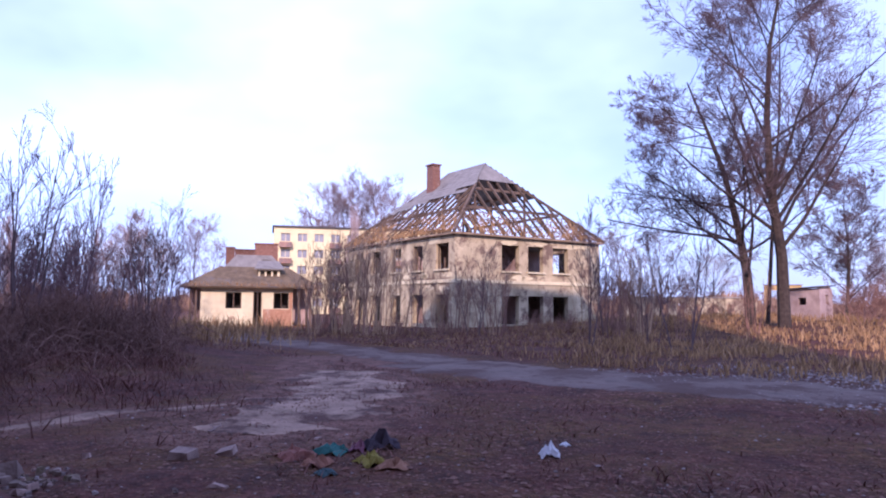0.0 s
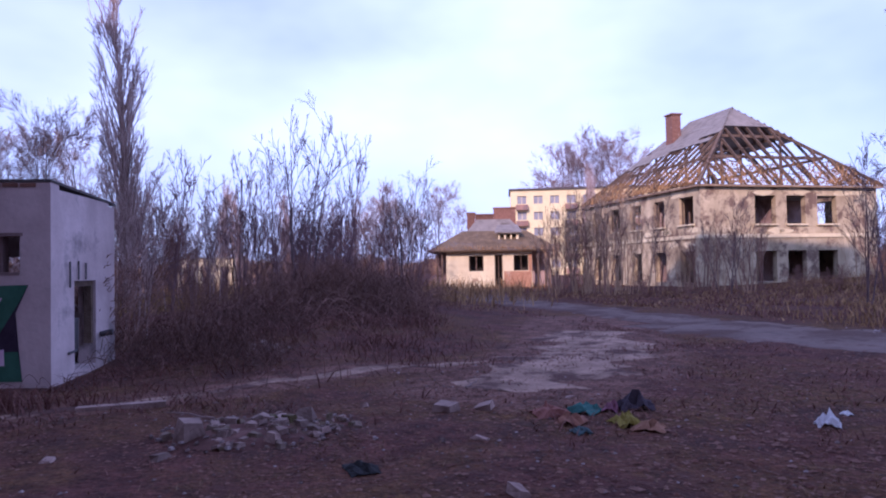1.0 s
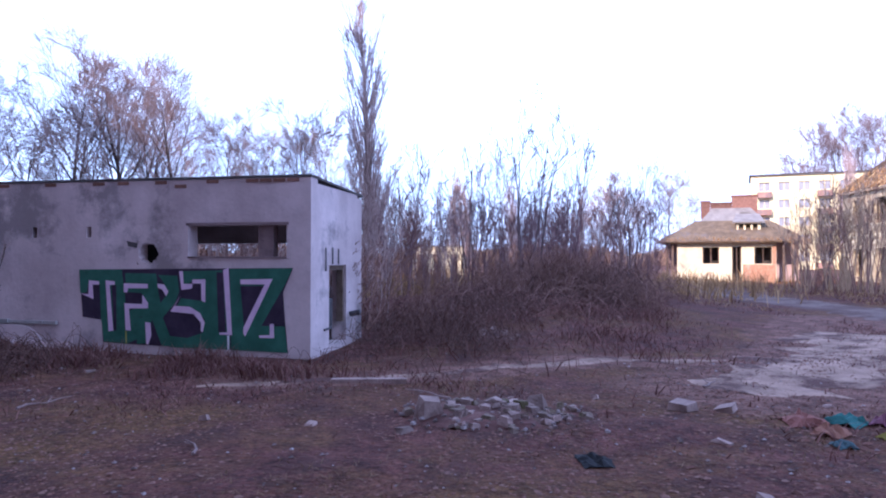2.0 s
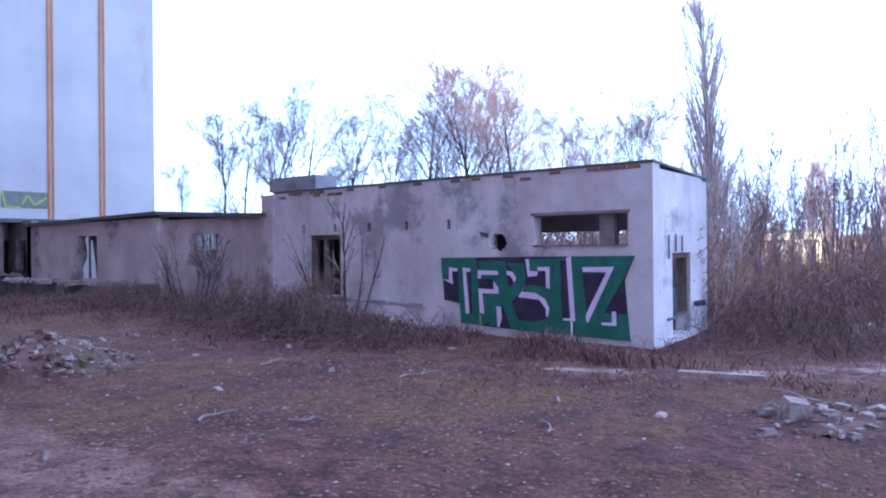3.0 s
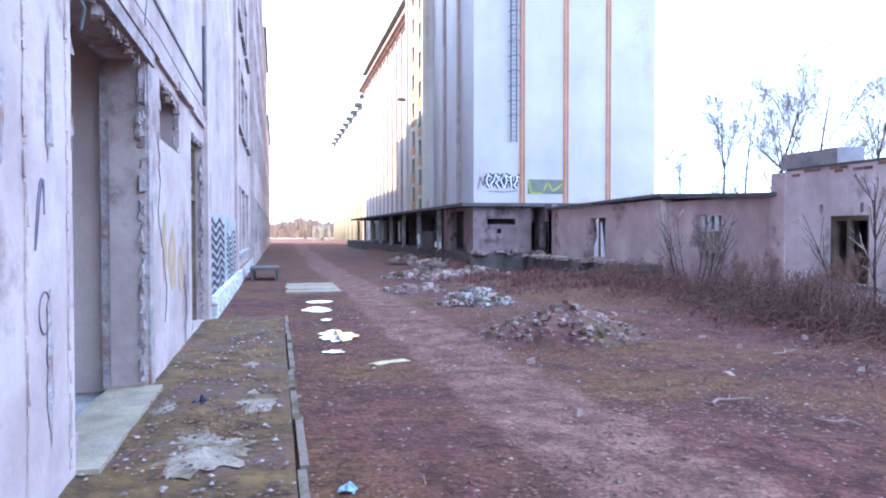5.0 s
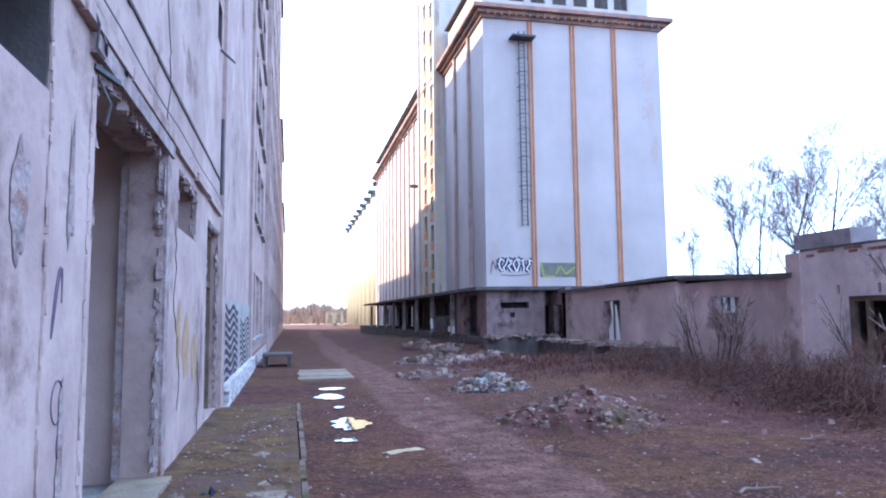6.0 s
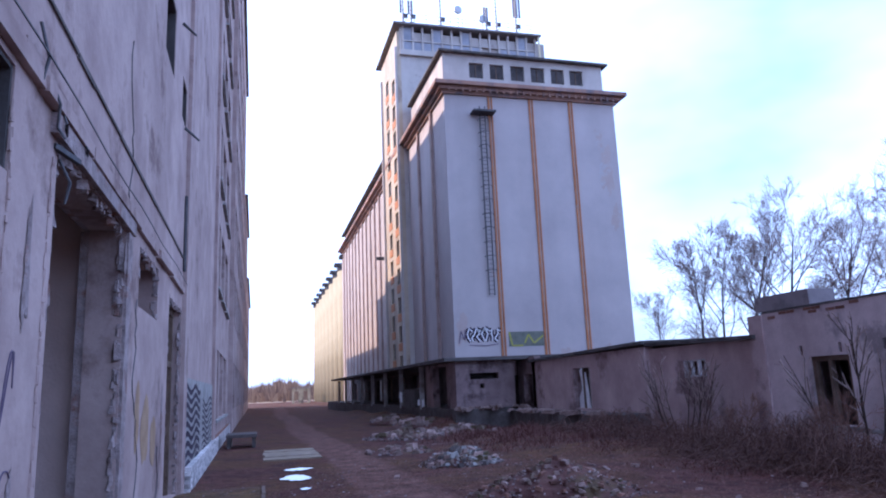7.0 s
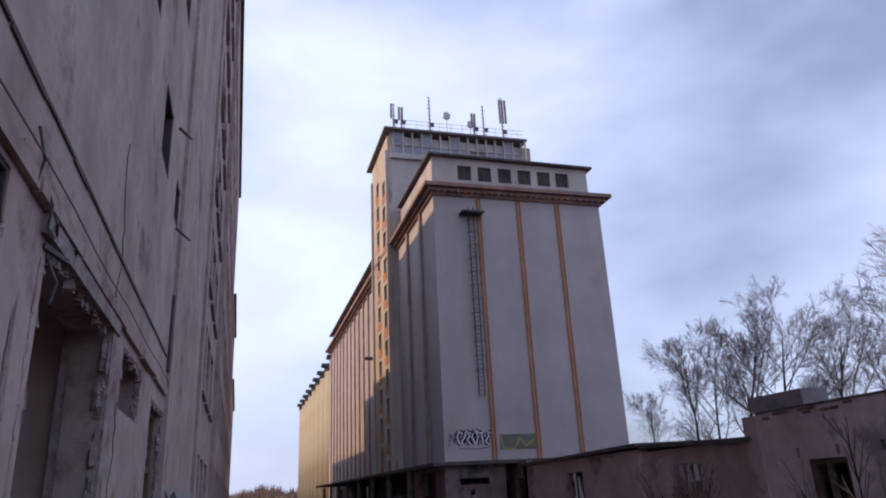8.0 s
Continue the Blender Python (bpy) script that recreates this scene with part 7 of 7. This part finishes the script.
vine_heap("dead_vines", polar(84, 95, 19, 27, 0.5), 1700, 0.4, 1.2, 0.12, 0.6, "dark tangle of stems on the mound", 234, 0.007)


# ---- rubble, rubbish and loose stones ----
def rubble_pile(x, y, rx, ry, h, n, seed, label, mix=(RUBBLE,), size=0.16):
    z0 = ground_z(x, y)
    t = thing("rubble_pile", pose(x, y, z0), label, "rubble", "rubble piles")
    r = random.Random(seed)
    body = Mesh()
    m = 22
    body.v.append((0, 0, h * 0.8))
    for ring in (0.4, 0.75, 1.1):
        for k in range(m):
            a = 2 * math.pi * k / m
            q = ring * (1 + 0.25 * noise.noise((math.cos(a) * 2, math.sin(a) * 2, seed + ring)))
            body.v.append((rx * q * math.cos(a), ry * q * math.sin(a), h * 0.8 * (1 - ring / 1.1) - (0.06 if ring > 1 else 0) + 0.06 * noise.noise((k, ring, seed))))
    body.f += [(0, 1 + k, 1 + (k + 1) % m) for k in range(m)]
    for g in (0, 1):
        body.f += [(1 + g * m + k, 1 + (g + 1) * m + k, 1 + (g + 1) * m + (k + 1) % m, 1 + g * m + (k + 1) % m) for k in range(m)]
    part("earth", body, SOIL, t)
    for k in range(n):
        d = math.sqrt(r.random())
        a = r.uniform(0, 6.283)
        px, py = rx * d * math.cos(a), ry * d * math.sin(a)
        s = size * r.uniform(0.35, 1.3) * (1.15 - 0.4 * d)
        mb = Mesh()
        mb.chunk((px, py, h * 0.8 * (1 - d / 1.1) + s * 0.2), s, s * r.uniform(0.6, 1.0), s * r.uniform(0.35, 0.7), r)
        part("chunk", mb, r.choice(mix), t)
    grit = Mesh()
    for k in range(n * 3 // 2):
        d, a, sz = math.sqrt(r.random()) * 1.12, r.uniform(0, 6.283), size * r.uniform(0.15, 0.45)
        grit.chunk((rx * d * math.cos(a), ry * d * math.sin(a), max(0.0, h * 0.8 * (1 - d / 1.1)) + sz * 0.3), sz, sz * 0.8, sz * 0.5, r)
    tagged(part("loose_grit", grit, STONES, t, "small broken crumbs"), kind="stuff")
    return t


STONE_MIX = (RUBBLE, RUBBLE, EDGE_STONE)
rubble_pile(4.45, 15.6, 0.85, 0.8, 0.46, 170, 301, "pale heap of broken concrete on the dirt", (RUBBLE, CONCRETE, DARK_CONCRETE, EDGE_STONE), 0.105)
rubble_pile(4.35, 10.3, 1.2, 1.15, 0.62, 285, 302, "low heap of stones, soil and crumbled concrete", (RUBBLE, EDGE_STONE, BRICK, SOIL), 0.05)
rubble_pile(5.4, 25.5, 1.5, 1.6, 0.3, 80, 303, "spread of broken concrete before the platform", STONE_MIX, 0.18)
rubble_pile(3.9, 19.6, 0.9, 0.9, 0.18, 30, 304, "scatter of broken concrete", STONE_MIX, 0.14)
rubble_pile(7.75, 0.95, 0.75, 1.0, 0.10, 100, 305, "heap of pale broken stones in the weeds", STONE_MIX, 0.07)
rubble_pile(13.9, 1.7, 0.6, 0.5, 0.14, 16, 306, "few pale stones beside the path", STONE_MIX, 0.13)

rubble_pile(6.9, 30.5, 1.0, 1.6, 0.3, 45, 307, "spread of broken concrete before the canopy", STONE_MIX, 0.2)
rubble_pile(6.7, 36.5, 0.9, 1.8, 0.25, 35, 308, "spread of broken concrete before the canopy", STONE_MIX, 0.22)
rubble_pile(7.4, 25.6, 1.2, 1.2, 0.3, 50, 309, "spread of broken concrete before the platform", STONE_MIX, 0.15)


def block(x, y, sx, sy, sz, seed, label):
    r = random.Random(seed)
    mb = Mesh()
    mb.chunk((0, 0, sz * 0.6), sx, sy, sz, r)
    ob = part("concrete_block", mb, RUBBLE)
    ob.matrix_basis = pose(x, y, ground_z(x, y), r.uniform(-8, 8), r.uniform(-8, 8), r.uniform(0, 360))
    tagged(ob, label, "block", "loose blocks")


block(7.5, 1.62, 0.16, 0.14, 0.14, 1, "pale broken concrete block among stones")
block(8.05, 0.55, 0.15, 0.12, 0.09, 2, "pale broken concrete block among stones")
block(8.25, -1.0, 0.16, 0.12, 0.06, 3, "flat pale stone on the brown ground")
block(8.3, -1.45, 0.12, 0.1, 0.05, 4, "flat pale stone on the brown ground")
block(3.7, 9.7, 0.14, 0.1, 0.05, 5, "flat pale stone on the track")
r = random.Random(330)
for k in range(26):
    x, y = r.uniform(2.5, 9.5), r.uniform(-4.5, 14)
    if math.hypot(x, y) > 4:
        block(x, y, r.uniform(0.04, 0.11), r.uniform(0.03, 0.07), r.uniform(0.015, 0.04), 400 + k, "small pale piece of broken concrete")
t = thing("concrete_strip", pose(9.3, 2.85, ground_z(9.3, 2.85)), "pale concrete kerb lying in the weeds", "kerb")
k = Mesh()
k.box(-0.08, 0.08, -0.5, 0.5, -0.03, 0.05)
part("strip", k, RUBBLE, t)
t.matrix_basis = pose(9.3, 2.85, ground_z(9.3, 2.85), 0, 2, 14)


def rag(x, y, sx, sy, colour, seed, label, h=0.12, nm="rag"):
    """A crumpled piece of cloth or sheeting."""
    mb, n = Mesh(), 7
    for i in range(n + 1):
        for j in range(n + 1):
            u, v = i / n - 0.5, j / n - 0.5
            e = 1 + 0.35 * noise.noise((u * 4, v * 4, seed))
            mb.v.append((u * sx * e, v * sy * e, 0.012 + max(0, h * (0.55 + noise.noise((u * 5 + seed, v * 5, 1.0)))) * (1 - 2.6 * (u * u + v * v))))
    mb.f += [(i * (n + 1) + j, (i + 1) * (n + 1) + j, (i + 1) * (n + 1) + j + 1, i * (n + 1) + j + 1) for i in range(n) for j in range(n)]
    ob = part(nm, mb, cloth("cloth_%s" % nm, colour))
    ob.matrix_basis = pose(x, y, ground_z(x, y), 0, 0, seed * 47 % 360)
    mod = ob.modifiers.new("thickness", "SOLIDIFY")
    mod.thickness = 0.01
    tagged(ob, label, "rubbish", "rubbish heap")


for i, (a, d, sx, sy, c, lab, h) in enumerate((
        (107.6, 8.4, 0.36, 0.3, (0.05, 0.16, 0.15), "crumpled dark teal cloth on the dirt", 0.16), (105.0, 8.2, 0.4, 0.36, (0.24, 0.10, 0.08), "crumpled rusty-red cloth on the dirt", 0.16),
        (106.6, 7.8, 0.3, 0.28, (0.26, 0.12, 0.08), "crumpled reddish cloth on the dirt", 0.12), (110.6, 7.9, 0.34, 0.26, (0.24, 0.20, 0.04), "crumpled olive-yellow cloth on the dirt", 0.16),
        (112.4, 7.7, 0.3, 0.26, (0.32, 0.17, 0.11), "crumpled terracotta cloth on the dirt", 0.12), (111.3, 8.6, 0.45, 0.26, (0.06, 0.045, 0.06), "torn dark leather scrap on the dirt", 0.22),
        (109.6, 8.5, 0.26, 0.18, (0.22, 0.09, 0.13), "crumpled wine-red cloth on the dirt", 0.12), (107.2, 7.4, 0.2, 0.18, (0.06, 0.10, 0.11), "dark green rag on the dirt", 0.08),
        (124.3, 8.3, 0.22, 0.2, (0.72, 0.72, 0.76), "crumpled white plastic bag on the grass", 0.2), (125.5, 9.0, 0.1, 0.1, (0.7, 0.7, 0.74), "scrap of white paper on the grass", 0.06))):
    q = az(a, d)
    rag(q.x, q.y, sx, sy, c, i + 1, lab, h)
q = az(90.3, 6.2)
rag(q.x, q.y, 0.34, 0.26, (0.02, 0.02, 0.022), 31, "black plastic sack lying on the dirt", 0.07)
rag(-0.62, 7.0, 0.26, 0.2, (0.03, 0.035, 0.06), 33, "dark blue rag on the mossy concrete", 0.14)
rag(0.5, 4.75, 0.11, 0.09, (0.30, 0.42, 0.52), 34, "pale blue plastic scrap on the dirt", 0.06)
rag(1.45, 9.0, 0.5, 0.16, (0.5, 0.40, 0.24), 35, "flat yellowish board scrap on the track", 0.03)


def scatter(name, n, place, s0, s1, material, label, seed, flat=0.5):
    r = random.Random(seed)
    mb = Mesh()
    for _ in range(n):
        x, y, k = place(r)
        s = r.uniform(s0, s1) * r.uniform(0.5, 1.0)
        z = (0.1 if -1.2 < x < 0.17 and -7 < y < 13.7 else ground_z(x, y)) + s * flat * 0.3
        i = len(mb.v)
        a = r.uniform(0, 6.28)
        for w in range(4):
            q = a + w * 1.571 + r.uniform(-0.4, 0.4)
            mb.v.append((x + s * math.cos(q), y + s * math.sin(q), z + r.uniform(-0.2, 0.25) * s * flat))
        mb.v += [(x + r.uniform(-0.3, 0.3) * s, y + r.uniform(-0.3, 0.3) * s, z + s * flat)]
        mb.f += [(i + w, i + (w + 1) % 4, i + 4) for w in range(4)]
    tagged(part(name, mb, material), label, "litter", kind="stuff")


scatter("fallen_leaves", 32000, rect(0.3, 11.0, -8.0, 17.0, 0.4, 0.6), 0.010, 0.036, LEAVES, "brown fallen leaves strewn over the yard", 501, 0.35)
scatter("fallen_leaves", 2500, rect(-1.15, 0.25, -2.0, 13.5, 0.5, 1.5), 0.012, 0.03, LEAVES, "brown leaf litter on the concrete strip", 502, 0.35)
scatter("small_stones", 2400, rect(0.3, 12.0, -9.0, 20.0, 0.7, 0.5), 0.008, 0.036, STONES, "small pale stones and rubble crumbs", 503, 0.6)
scatter("small_stones", 700, rect(-1.1, 0.2, 0.0, 13.5, 0.5, 1.5), 0.010, 0.035, STONES, "small pale stones on the concrete strip", 504, 0.6)
scatter("gravel", 3500, rect(7.5, 14.0, -17.5, -11.5, 0.3, 0.4), 0.02, 0.07, STONES, "grey gravel beside the road", 505, 0.6)
scatter("fallen_leaves", 5000, polar(95, 150, 5, 16, 0.4), 0.02, 0.06, LEAVES, "brown fallen leaves beside the road", 506, 0.35)


def stick(x, y, ln, turn, seed):
    """A dead branch lying on the ground, with a side twig."""
    r = random.Random(seed)
    mb = Mesh()
    pts = [Vector((ln * (k / 4 - 0.5), r.uniform(-0.05, 0.05), 0.02 + 0.03 * r.random())) for k in range(5)]
    for k, (p, q) in enumerate(zip(pts, pts[1:])):
        mb.tube(p, q, 0.016 - 0.003 * k, 0.013 - 0.003 * k, 5, k in (0, 3))
    mb.tube(pts[2], pts[2] + Vector((ln * 0.2, ln * 0.16, 0.03)), 0.008, 0.004, 4, True)
    ob = part("dead_branch", mb, TWIG_SOFT)
    ob.matrix_basis = pose(x, y, ground_z(x, y), 0, 0, turn)
    tagged(ob, "grey dead branch lying on the yard", "branch", "fallen branches")


for i, q in enumerate(((4.3, 6.2, 0.5, 10), (4.7, 5.3, 0.35, -35), (6.6, 8.2, 0.6, 20), (7.2, 6.0, 0.7, -15), (8.6, 1.9, 0.8, 60), (5.9, 3.4, 0.4, 40), (10.2, -1.6, 0.7, -20), (6.2, 12.9, 0.8, 70), (5.4, 21.0, 0.9, 25))):
    stick(*q, 700 + i)
